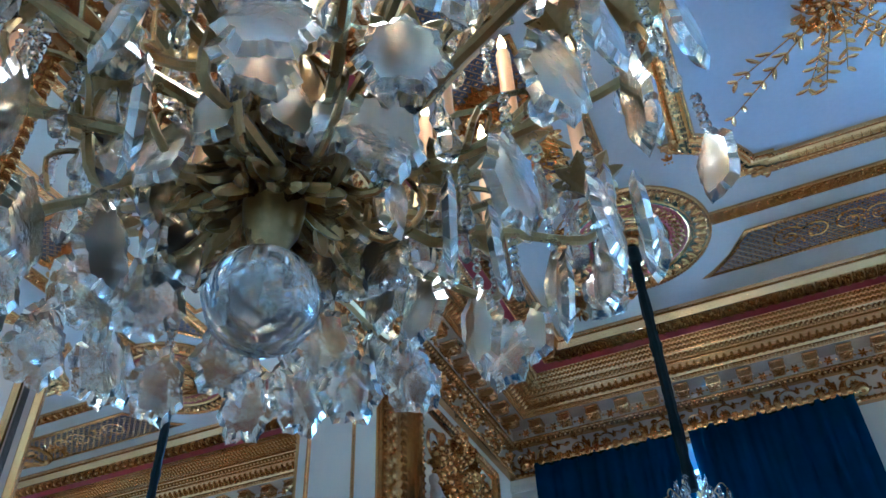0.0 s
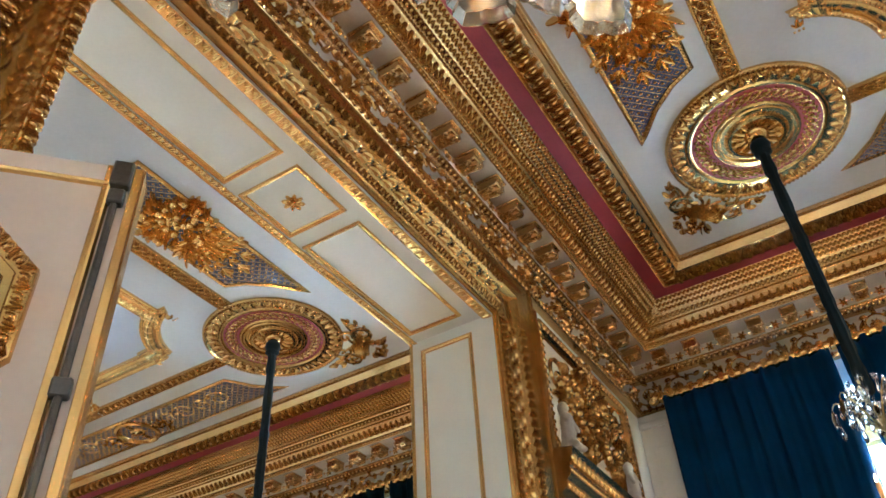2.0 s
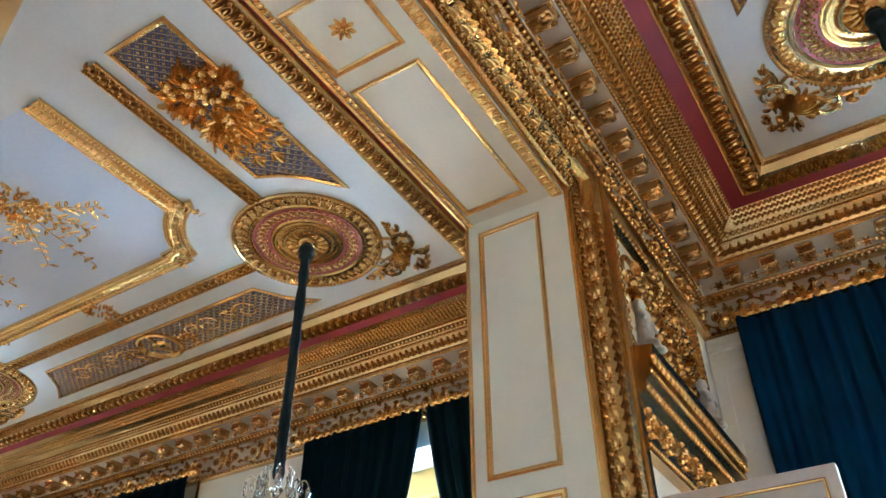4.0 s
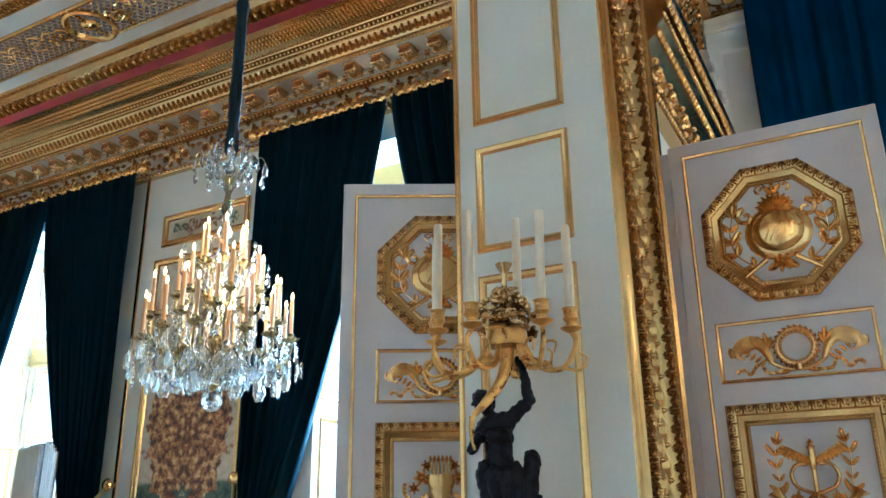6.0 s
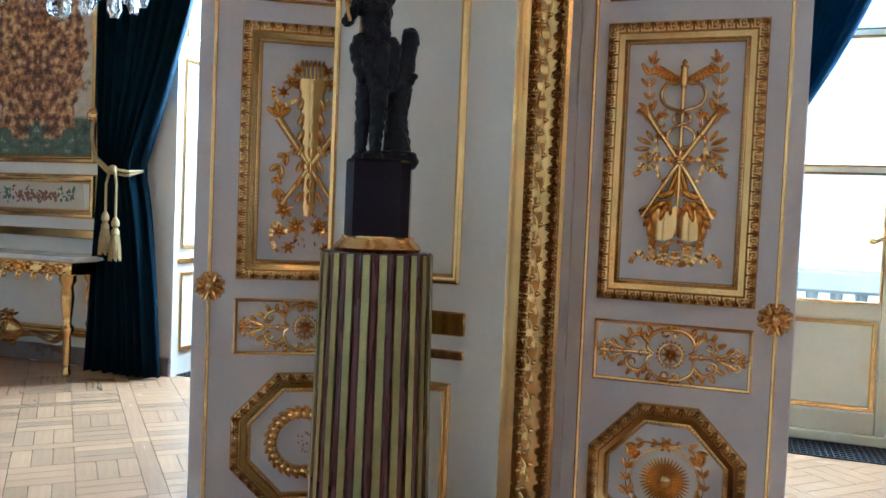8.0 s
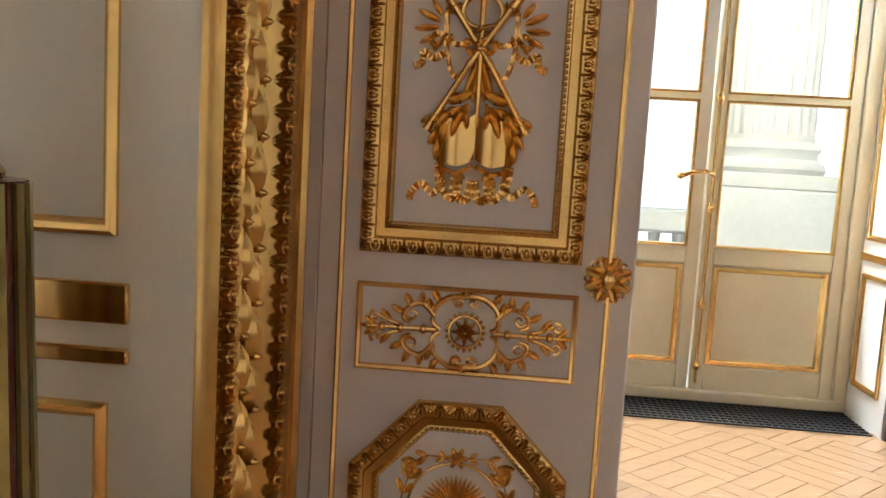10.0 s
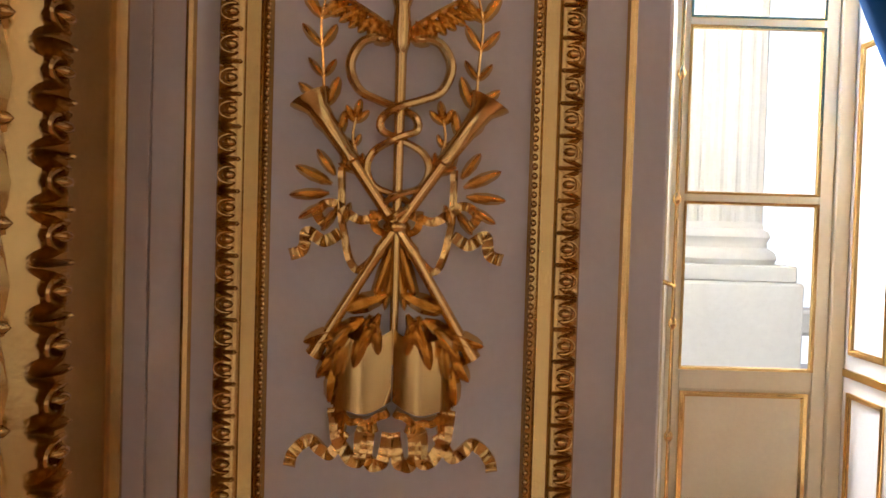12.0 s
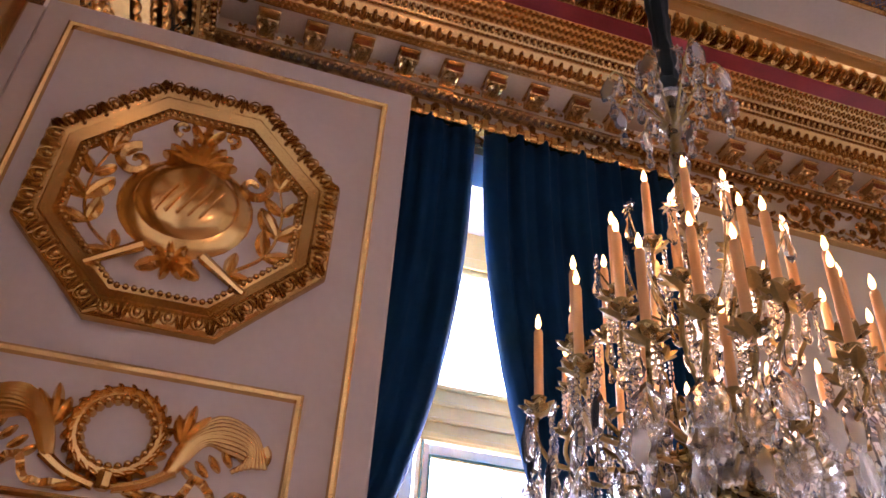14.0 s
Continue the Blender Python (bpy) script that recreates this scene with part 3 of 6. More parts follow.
structure("trim_jamb_north", g, GOLD, m=FACE_J)
g = Geo()
for q in (1, -1):
    yc = (OP0 + OP1) / 2
    r = (yc + 0.30, OP1 - 0.10) if q > 0 else (OP0 + 0.10, yc - 0.30)
    g.sweep(rect(-2.79, -2.41, -r[1], -r[0]), LINE)
g.sweep(rect(-2.79, -2.41, -yc - 0.20, -yc + 0.20), LINE)
g.flower(-2.60, -yc, 0.055, 0.02, 8)
g.box(XL - 0.002, XL + 0.018, -OP1, -OP0, -0.004, 0.014, 0.004)
g.row([(XL + 0.034, -OP1), (XL + 0.034, -OP0)], unit_twist(0.046, 0.034, 0.014), 0.044, 0.0, 0.004, False)
FACE_S = plane_at((0, 0, OPZ), UPX, (0, -1, 0))
structure("trim_soffit", g, GOLD, m=FACE_S)
g = Geo()
g.sweep([(XR - 0.07, -OP0), (XR - 0.07, -OP1)], [(0, 0), (0, 0.012), (0.03, 0.02), (0.07, 0.02)], False)
g.row([(XR - 0.03, -OP1), (XR - 0.03, -OP0)], unit_acanthus(0.05, 0.055, 0.014), 0.05, 0.0, 0.014, False)
structure("trim_soffit_edge", g, GOLD, m=FACE_S)
# south jamb, seen only on edge
g = Geo()
for r in (rect(2.40, 2.77, 3.06, 4.42), rect(2.40, 2.77, 1.17, 2.47)):
    g.sweep(r, LINE)
structure("trim_jamb_south", g, GOLD, m=plane_at((0, OP0, 0), (-1, 0, 0), UPZ))

# window wall panelling between the windows of the left salon
FACE_N = plane_at((0, WY, 0), UPX, UPZ)
WIDE = [(0, 0.0), (0.0, 0.02), (0.012, 0.034), (0.03, 0.036), (0.045, 0.022), (0.06, 0.020), (0.07, 0.006), (0.075, 0.0)]
g = Geo()
for r in (rect(-7.63, -6.37, 1.62, 4.10), rect(-7.56, -6.44, 4.22, 4.55), rect(-7.63, -6.37, 1.18, 1.53), rect(-7.63, -6.37, 0.22, 0.90)):
    g.sweep(r, WIDE)
g.box(-7.94, -6.04, 1.02, 1.09, 0, 0.04, 0.008)
for x in (-7.87, -6.16):
    g.box(x, x + 0.045, 1.10, 5.0, 0, 0.018, 0.006)
structure("trim_pier_panels", g, GOLD, m=FACE_N)
# pilaster beside the partition in the right salon
g = Geo()
g.box(-2.245, -1.86, 0.0, 4.86, 0.0, 0.06, 0.004)
g.box(-2.245, -1.83, 4.86, 4.92, 0.0, 0.09, 0.01)
g.box(-2.245, -1.85, 4.92, 4.99, 0.0, 0.07, 0.01)
g.sweep(rect(-2.17, -1.93, 1.2, 4.7), [(0, 0.06), (0, 0.07), (0.02, 0.064), (0.025, 0.06)])
structure("pilaster", g, IVORY, m=FACE_N)
# skirting
g = Geo()
for x0, x1 in ((LX, WINDOWS[2] - half(WINDOWS[2])), (WINDOWS[2] + half(WINDOWS[2]), WINDOWS[1] - half(WINDOWS[1])), (WINDOWS[1] + half(WINDOWS[1]), XL), (XR, WINDOWS[0] - half(WINDOWS[0])), (WINDOWS[0] + half(WINDOWS[0]), WINDOWS[3] - half(WINDOWS[3])), (WINDOWS[3] + half(WINDOWS[3]), RX)):
    g.box(x0, x1, WY - 0.03, WY + 0.01, 0.0, 0.14, 0.006)
g.box(XR - 0.005, XR + 0.03, OP1 + 0.53, WY, 0, 0.14, 0.006)
g.box(XL - 0.03, XL + 0.005, OP1, WY, 0, 0.14, 0.006)
structure("baseboard", g, SKIRT)


# French windows
def french_window(i, wx):
    top = put("window_%d" % i, None, None, Matrix.Translation((wx, GLASS_Y, 0)) @ Matrix.Diagonal((WIDER.get(wx, 1.0), 1, 1, 1)), "tall white French window with gilt glazing bars", "window", "", "structure")
    fr = Geo()
    fr.box(-WIN_HALF, -WIN_HALF + 0.07, -0.05, 0.05, 0.0, WIN_TOP, 0.006)
    fr.box(WIN_HALF - 0.07, WIN_HALF, -0.05, 0.05, 0.0, WIN_TOP, 0.006)
    fr.box(-WIN_HALF, WIN_HALF, -0.06, 0.06, 0.0, 0.06, 0.006)
    part("window_frame", fr, WHITEWOOD, top)
    hd = Geo()
    hd.box(-WIN_HALF, WIN_HALF, -0.05, 0.05, 4.43, WIN_TOP, 0.006)
    hd.box(-WIN_HALF, WIN_HALF, -0.07, -0.05, 4.47, 4.55, 0.008)
    part("window_head", hd, OCHRE_WOOD, top, "ochre-cream window head")
    tr = Geo()
    tr.box(-WIN_HALF, WIN_HALF, -0.06, 0.05, 3.35, 3.68, 0.012)
    for z0, z1 in ((3.36, 3.39), (3.45, 3.475), (3.55, 3.575), (3.64, 3.67)):
        tr.box(-WIN_HALF, WIN_HALF, -0.075, -0.06, z0, z1, 0.004)
    part("transom", tr, OCHRE_WOOD, top, "ochre-cream moulded transom")
    for sgn in (-1, 1):
        c = Geo()
        x0, x1 = (-0.73, -0.005) if sgn < 0 else (0.005, 0.73)
        c.box(x0, x0 + 0.065, -0.028, 0.022, 0.06, 3.34, 0.005)
        c.box(x1 - 0.065, x1, -0.028, 0.022, 0.06, 3.34, 0.005)
        for z0, z1 in ((0.06, 0.20), (0.78, 0.88), (1.69, 1.73), (2.535, 2.575), (3.28, 3.34)):
            c.box(x0 + 0.065, x1 - 0.065, -0.026, 0.020, z0, z1, 0.004)
        c.box(x0 + 0.065, x1 - 0.065, -0.010, 0.010, 0.20, 0.78)
        case = part("casement", c, WHITEWOOD, top)
        gl = Geo()
        gl.sweep(rect(x0 + 0.075, x1 - 0.075, 0.21, 0.77), [(0, 0.011), (0, 0.022), (0.018, 0.024), (0.028, 0.011)], m=LOCAL_FACE)
        for z0, z1 in ((0.88, 1.69), (1.73, 2.535), (2.575, 3.28)):
            gl.sweep(rect(x0 + 0.062, x1 - 0.062, z0 - 0.003, z1 + 0.003), [(0, 0.026), (0.0, 0.034), (0.012, 0.030), (0.016, 0.012)], m=LOCAL_FACE)
        part("glazing_trim", gl, GOLD, case, "thin gilt glazing trim")
        for z0, z1 in ((0.88, 1.69), (1.73, 2.535), (2.575, 3.28)):
            p = Geo()
            p.box(x0 + 0.062, x1 - 0.062, -0.003, 0.003, z0 - 0.004, z1 + 0.004)
            o = part("pane", p, GLASS, case, smooth=0)
            o.visible_shadow = False
    for x0, x1 in ((-0.73, -0.02), (0.02, 0.73)):
        p = Geo()
        p.box(x0, x1, -0.003, 0.003, 3.675, 4.435)
        o = part("pane", p, GLASS, top, smooth=0)
        o.visible_shadow = False
    b = Geo()
    b.box(-0.025, 0.025, -0.04, 0.03, 3.68, 4.43, 0.005)
    part("transom_bar", b, WHITEWOOD, top)
    e = Geo()
    e.tube([(0.03, -0.045, 0.1), (0.03, -0.045, 3.35)], 0.009, n=8)
    for z in (0.2, 0.55, 1.1, 1.7, 2.3, 2.9):
        e.lathe([(0.009, -0.03), (0.02, -0.01), (0.02, 0.01), (0.009, 0.03)], 8, Matrix.Translation((0.03, -0.045, z)))
    e.tube([(0.03, -0.06, 1.28), (-0.02, -0.085, 1.30), (-0.09, -0.085, 1.29), (-0.13, -0.08, 1.27)], 0.010, 0.014, n=8)
    e.ball((-0.14, -0.08, 1.27), 0.022)
    part("espagnolette_bolt", e, GOLD, top, "gilt espagnolette bolt with handle")
    # lining of the window recess
    for sgn in (-1, 1):
        r = Geo()
        if sgn > 0:
            m = plane_at((WIN_HALF, 0, 0), (0, -1, 0), UPZ)
        else:
            m = plane_at((-WIN_HALF, 0, 0), (0, 1, 0), UPZ)
        for z0, z1 in ((0.18, 0.80), (0.98, 2.45), (2.6, 4.5)):
            rr = rect(0.10, 0.42, z0, z1) if sgn > 0 else rect(-0.42, -0.10, z0, z1)
            r.sweep(rr, LINE, m=m)
        zz = Geo()
        zz.box(0.06, 0.46, 0.87, 0.91, 0, 0.015, 0.004) if sgn > 0 else zz.box(-0.46, -0.06, 0.87, 0.91, 0, 0.015, 0.004)
        r.merge(zz, m)
        part("recess_panel_trim", r, GOLD, top, "thin gilt panel mouldings")
    gr = Geo()
    for k in range(9):
        gr.box(-WIN_HALF + 0.02, WIN_HALF - 0.02, -0.46 + k * 0.045, -0.444 + k * 0.045, 0.0, 0.008)
    for k in range(46):
        gr.box(-WIN_HALF + 0.02 + k * 0.0335, -WIN_HALF + 0.028 + k * 0.0335, -0.46, -0.08, 0.001, 0.006)
    part("floor_grille", gr, IRON, top, "dark iron heating grille in the floor", smooth=0)


for i, wx in enumerate(WINDOWS):
    french_window(i + 1, wx)

# ---- outside: terrace, balustrade, fluted columns, ground ----
g = Geo()
g.box(-16, 8, FY1, 10.6, -0.35, -0.05)
structure("terrace_floor", g, STONE)
g = Geo()
g.box(-400, 400, 10.6, 600, -9.2, -9.0)
structure("ground", g, STONE)
g = Geo()
g.box(-16, 8, 9.61, 9.89, 0.78, 0.98, 0.03)
g.box(-16, 8, 9.59, 9.91, -0.05, 0.18, 0.03)
structure("balustrade_rail", g, STONE)
bal = Geo()
bal.lathe([(0.055, 0.18), (0.055, 0.22), (0.035, 0.26), (0.075, 0.38), (0.07, 0.46), (0.035, 0.62), (0.05, 0.72), (0.055, 0.78)], 12)
bal_mesh = bal.mesh("baluster", STONE)
for k in range(44):
    put("baluster", bal_mesh, None, Matrix.Translation((-8.5 + k * 0.2, 9.75, 0)), "pale stone turned baluster of the terrace", "baluster", "terrace balusters")
col = Geo()
n = 20
colv, colf = [], []
for k, (r, z) in enumerate(((0.35, 1.62), (0.345, 3.5), (0.33, 7.5))):
    for i in range(n * 4):
        a = 2 * math.pi * i / (n * 4)
        q = r * (1.0 if i % 4 in (0, 1) else 0.94)
        colv.append((q * math.cos(a), q * math.sin(a), z))
for k in range(2):
    for i in range(n * 4):
        j = (i + 1) % (n * 4)
        colf.append((k * n * 4 + i, k * n * 4 + j, (k + 1) * n * 4 + j, (k + 1) * n * 4 + i))
col.add(colv, colf)
col_mesh = col.mesh("shaft", STONE, 20)
base = Geo()
base.box(-0.50, 0.50, -0.50, 0.50, -0.05, 1.20, 0.02)
base.box(-0.46, 0.46, -0.46, 0.46, 1.20, 1.32, 0.01)
base.lathe([(0.44, 1.32), (0.46, 1.36), (0.44, 1.41), (0.39, 1.44), (0.385, 1.48), (0.41, 1.52), (0.395, 1.56), (0.36, 1.58), (0.35, 1.63)], 32)
base_mesh = base.mesh("pedestal", STONE)
for x in (0.36, -3.1, -6.6, -10.1):
    t = thing("stone_column", Matrix.Translation((x, 9.75, 0)), "pale fluted stone column of the loggia outside", "column", "loggia columns")
    put("shaft", col_mesh, t)
    put("pedestal", base_mesh, t)

# ---- ceiling ornament ----
def ceil_face(cx, cy, sx, sy):
    """Plane under the ceiling centred on a rose; a runs away from the partition, b away from the window wall (both may be mirrored)."""
    return Matrix(((sx, 0, 0, cx), (0, -sy, 0, cy), (0, 0, -1, CEIL), (0, 0, 0, 1)))


def circle(r, n=40, x=0.0, y=0.0, a0=0.0, a1=360.0, closed=True):
    k = n if closed else n + 1
    return [(x + r * math.cos(radians(a0 + (a1 - a0) * i / n)), y + r * math.sin(radians(a0 + (a1 - a0) * i / n))) for i in range(k)]


def rose_mesh_parts():
    a = Geo()
    a.sweep(circle(0.62), [(-0.015, 0), (-0.01, 0.02), (0.0, 0.028), (0.012, 0.018), (0.02, 0.012), (0.125, 0.012), (0.135, 0.026), (0.15, 0.026), (0.16, 0.010), (0.17, 0.008)])
    a.row(circle(0.62), unit_acanthus(0.095, 0.095, 0.024), 0.095, 0.07, 0.012)
    a.row(circle(0.62), unit_bead(0.011, 0.012), 0.028, 0.0, 0.026)
    a.sweep(circle(0.30), [(-0.01, 0.006), (0.0, 0.022), (0.014, 0.022), (0.02, 0.012), (0.03, 0.03), (0.045, 0.03), (0.05, 0.01), (0.09, 0.012), (0.10, 0.035), (0.12, 0.038), (0.13, 0.015)])
    for i in range(16):
        an = 360 * i / 16
        a.leaf(0.07 * math.cos(radians(an)), 0.07 * math.sin(radians(an)), an, 0.12, 0.055, 0.045)
    a.row(circle(0.27), unit_bead(0.010, 0.012), 0.030, 0.055, 0.012)
    a.dome(0, 0, 0.09, 0.09, 0.06, 16)
    r = Geo()
    r.sweep(circle(0.46), [(0, 0.006), (0.16, 0.006)])
    s = Geo()
    s.row(circle(0.38), unit_scroll(0.17, 0.10, 0.014), 0.17, 0.0, 0.006, True, True)
    return a.mesh("ring", GOLD_OLD), r.mesh("crimson_ground", CRIMSON), s.mesh("scroll_relief", GOLD_DULL)


ROSE_MESHES = rose_mesh_parts()


def ceiling_rose(cx, cy, sx, sy):
    t = thing("ceiling_rose", ceil_face(cx, cy, sx, sy), "round gilt ceiling rose with crimson ring and scroll relief", "ceiling rose", "chandelier ceiling roses")
    for name, me in zip(("ring", "crimson_ground", "scroll_relief"), ROSE_MESHES):
        put(name, me, t)


FRAME_PROF = [(0, 0.0), (0.0, 0.015), (0.012, 0.03), (0.03, 0.035), (0.045, 0.025), (0.05, 0.012), (0.06, 0.03), (0.10, 0.05), (0.13, 0.045), (0.14, 0.02), (0.15, 0.014), (0.165, 0.026), (0.18, 0.026), (0.188, 0.0)]
U_FIELD = unit_acanthus(0.06, 0.07, 0.02)
U_RIB = unit_scroll(0.10, 0.10, 0.022)
R2 = random.Random(5)


def bouquet(g, x, y, R, count, H=0.03, rnd=R2):
    """A trophy of gilt leaves, fruit and ribbons about a point."""
    for i in range(count):
        a = rnd.uniform(0, 360)
        d = R * math.sqrt(rnd.random()) * 0.75
        px, py = x + d * math.cos(radians(a)), y + d * math.sin(radians(a))
        if i % 5 == 0:
            g.dome(px, py, R * 0.10, R * 0.10, H, 8)
        else:
            g.leaf(px, py, a + rnd.uniform(-50, 50), R * rnd.uniform(0.16, 0.36), R * rnd.uniform(0.07, 0.13), H * rnd.uniform(0.6, 1.2), rnd.uniform(-0.2, 0.2))


def lattice_panel(ground, lines, gold, path, pitch=0.075):
    """A slate-blue panel with a gilt lattice, clipped to the box of its path."""
    n = len(path)
    ground.add([(x, y, 0.005) for x, y in path], [tuple(range(n))])
    gold.sweep(path, [(-0.02, 0.0), (-0.018, 0.016), (0.0, 0.022), (0.016, 0.014), (0.018, 0.004)])
    gold.row(path, unit_bead(0.010, 0.010), 0.032, -0.004, 0.016)
    xs, ys = [p[0] for p in path], [p[1] for p in path]

    def inside(x, y):
        c, j = False, n - 1
        for i in range(n):
            if (ys[i] > y) != (ys[j] > y) and x < (xs[j] - xs[i]) * (y - ys[i]) / (ys[j] - ys[i]) + xs[i]:
                c = not c
            j = i
        return c

    u0, u1, v0, v1 = min(xs), max(xs), min(ys), max(ys)
    star = Geo()
    star.flower(0, 0, 0.014, 0.008, 4)
    for i in range(int((u1 - u0) / pitch * 2) + 1):
        for j in range(int((v1 - v0) / pitch * 2) + 1):
            x, y = u0 + i * pitch / 2, v0 + j * pitch / 2
            if (i + j) % 2 and all(inside(x + dx, y + dy) for dx, dy in ((0.02, 0), (-0.02, 0), (0, 0.02), (0, -0.02))):
                lines.merge(star, Matrix.Translation((x, y, 0.006)))
    for s in (1, -1):
        k = -int((u1 - u0 + v1 - v0) / pitch) - 1
        while k * pitch < (u1 - u0 + v1 - v0):
            run = None
            steps = int((v1 - v0) / 0.02)
            for i in range(steps + 1):
                y = v0 + (v1 - v0) * i / steps
                x = u0 + k * pitch + s * (y - v0)
                if inside(x, y):
                    run = (run[0], (x, y)) if run else ((x, y), (x, y))
                elif run:
                    break
            if run and run[0] != run[1]:
                (xa, ya), (xb, yb) = run
                w = 0.004
                lines.add([(xa - w, ya, 0.007), (xa + w, ya, 0.007), (xb + w, yb, 0.007), (xb - w, yb, 0.007), (xa, ya, 0.011), (xb, yb, 0.011)], [(0, 4, 5, 3), (4, 1, 2, 5)])
            k += 1


def ceiling_corner(cx, cy, sx, sy, reach_a, reach_b, medal=True):
    """All relief of one ceiling quarter round a rose. reach: how far it goes along a (window side) and b (partition side)."""
    gold, old, blue, thin, field = Geo(), Geo(), Geo(), Geo(), Geo()
    # border of the pale field, with its hollow corner; b is positive away from the window wall
    arc = circle(0.64, 8, 0.27, 0.22, 72, 14, False)
    path = [(reach_a, 0.33), (0.98, 0.33), (0.98, 0.37)] + arc[::-1] + [(0.42, 0.92), (0.50, 0.92), (0.50, reach_b)]
    gold.sweep(path, [(-o, h) for o, h in FRAME_PROF][::-1], False)
    gold.row(path, U_FIELD, 0.06, -0.10, 0.035, False)
    gold.row(path, unit_bead(0.009, 0.012), 0.024, -0.172, 0.022, False)
    gold.row(path, unit_egg(0.034, 0.034, 0.012), 0.034, -0.024, 0.028, False)
    field.add([(x, y, 0.003) for x, y in path] + [(reach_a, reach_b, 0.003)], [tuple(range(len(path) + 1))])
    # guilloche ribbons that lead to the rose
    for p in ([(reach_a, 0.0), (0.63, 0.0)], [(0.0, 0.63), (0.0, reach_b)]):
        old.sweep(p, [(-0.072, 0.0), (-0.070, 0.016), (-0.055, 0.020), (-0.05, 0.008), (0.05, 0.008), (0.055, 0.020), (0.070, 0.016), (0.072, 0.0)], False)
        old.row(p, U_RIB, 0.085, 0.0, 0.008, False)
        for s in (-1, 1):
            old.row(p, unit_bead(0.008, 0.010), 0.022, s * 0.062, 0.014, False)
    # slate-blue panels with lattice
    p1 = [(reach_a, -0.72), (reach_a, -0.27), (0.86, -0.27)] + [(0.80, -0.36), (0.70, -0.52), (0.56, -0.66), (0.48, -0.72)]
    lattice_panel(blue, thin, old, p1[::-1])
    p2 = [(-0.20, reach_b), (-0.20, 0.84), (-0.36, 0.76), (-0.52, 0.62), (-0.66, 0.44), (-0.70, 0.40), (-0.70, reach_b)]
    lattice_panel(blue, thin, old, p2)
    # trophies on the panels, corner cartouche, foliage in the field
    bouquet(gold, -0.45, min(reach_b - 0.4, 1.62), 0.36, 170, 0.06)
    bouquet(gold, -0.45, 1.30, 0.22, 60, 0.05)
    for k, (x1, y1) in enumerate(((-0.25, 1.12), (-0.34, 1.00), (-0.48, 0.96), (-0.60, 1.06), (-0.66, 1.22), (-0.24, 1.36))):
        sprig(gold, [(-0.45, 1.45), ((x1 - 0.45) / 2 + 0.03 * (k % 2), (y1 + 1.45) / 2), (x1, y1)], 0.11, 5, 0.38, 0.030, 0.007)
    for k in range(9):
        gold.leaf(-0.50 + 0.02 * k, 1.42, -130 + 11 * k, 0.32, 0.04, 0.05, 0.15 - 0.03 * k)
    for k, s in enumerate((1.15, 1.62)):
        gold.spiral(s, -0.5, 0.13, 30, 1.6, 0.010)
        gold.spiral(s + 0.22, -0.5, 0.11, 150, -1.6, 0.010)
        bouquet(gold, s + 0.1, -0.5, 0.15, 12, 0.02)
    bouquet(old, -0.62, -0.62, 0.22, 60, 0.05)
    for k in range(11):
        old.leaf(-0.62, -0.62, 45 - 75 + 15 * k, 0.17, 0.042, 0.06)
    for px, py, a0, tr in ((-0.40, -0.70, 90, -1.5), (-0.70, -0.40, 0, 1.5), (-0.36, -0.54, 200, 1.3), (-0.54, -0.36, 250, -1.3)):
        old.spiral(px, py, 0.10, a0, tr, 0.020)
    sprig(old, [(-0.52, -0.72), (-0.34, -0.74), (-0.18, -0.70)], 0.08, 4, 0.45, 0.03)
    sprig(old, [(-0.72, -0.52), (-0.74, -0.34), (-0.70, -0.18)], 0.08, 4, 0.45, 0.03)
    old.spiral(-0.46, -0.62, 0.09, 60, 1.4, 0.014)
    old.spiral(-0.62, -0.46, 0.09, 30, -1.4, 0.014)
    old.leaf(-0.66, -0.40, 80, 0.22, 0.05, 0.02, 0.2)
    old.leaf(-0.40, -0.66, 10, 0.22, 0.05, 0.02, -0.2)
    rnd = random.Random(int(cx * 10) + 77)
    for i in range(11):
        a = 35 + i * 17 + rnd.uniform(-9, 9)
        L = rnd.uniform(0.45, 0.95)
        bx, by = 1.62, 1.62
        ex, ey = bx - L * math.cos(radians(a)), by - L * math.sin(radians(a))
        mx, my = (bx + ex) / 2 + rnd.uniform(-0.08, 0.08), (by + ey) / 2 + rnd.uniform(-0.08, 0.08)
        pts = [((1 - t) ** 2 * bx + 2 * t * (1 - t) * mx + t * t * ex, (1 - t) ** 2 * by + 2 * t * (1 - t) * my + t * t * ey) for t in [j / 8 for j in range(9)]]
        gold.stem(pts, 0.008, 0.004, 5)
        for j in range(2, 9):
            for s in (-1, 1):
                if rnd.random() < 0.85:
                    gold.leaf(pts[j][0], pts[j][1], a + 180 + s * rnd.uniform(25, 70), rnd.uniform(0.06, 0.11), 0.035, 0.014, s * 0.15)
    bouquet(gold, 1.62, 1.62, 0.24, 70, 0.04)
    if medal:
        mx, my = 2.33, -0.52
        old.sweep(circle(0.21, 28, mx, my), [(-0.03, 0), (-0.025, 0.03), (0.0, 0.04), (0.02, 0.02), (0.03, 0.004)])
        gold.dome(mx, my, 0.10, 0.08, 0.03, 12)
        for s in (-1, 1):
            old.spiral(mx + s * 0.33, my, 0.10, 90, s * 1.5, 0.016)
            bouquet(old, mx + s * 0.36, my - 0.05, 0.15, 18, 0.04)
        bouquet(gold, 2.33, 0.24, 0.20, 34, 0.05)
    face = ceil_face(cx, cy, sx, sy)
    structure("ceiling_gilt_relief", gold, GOLD, m=face)
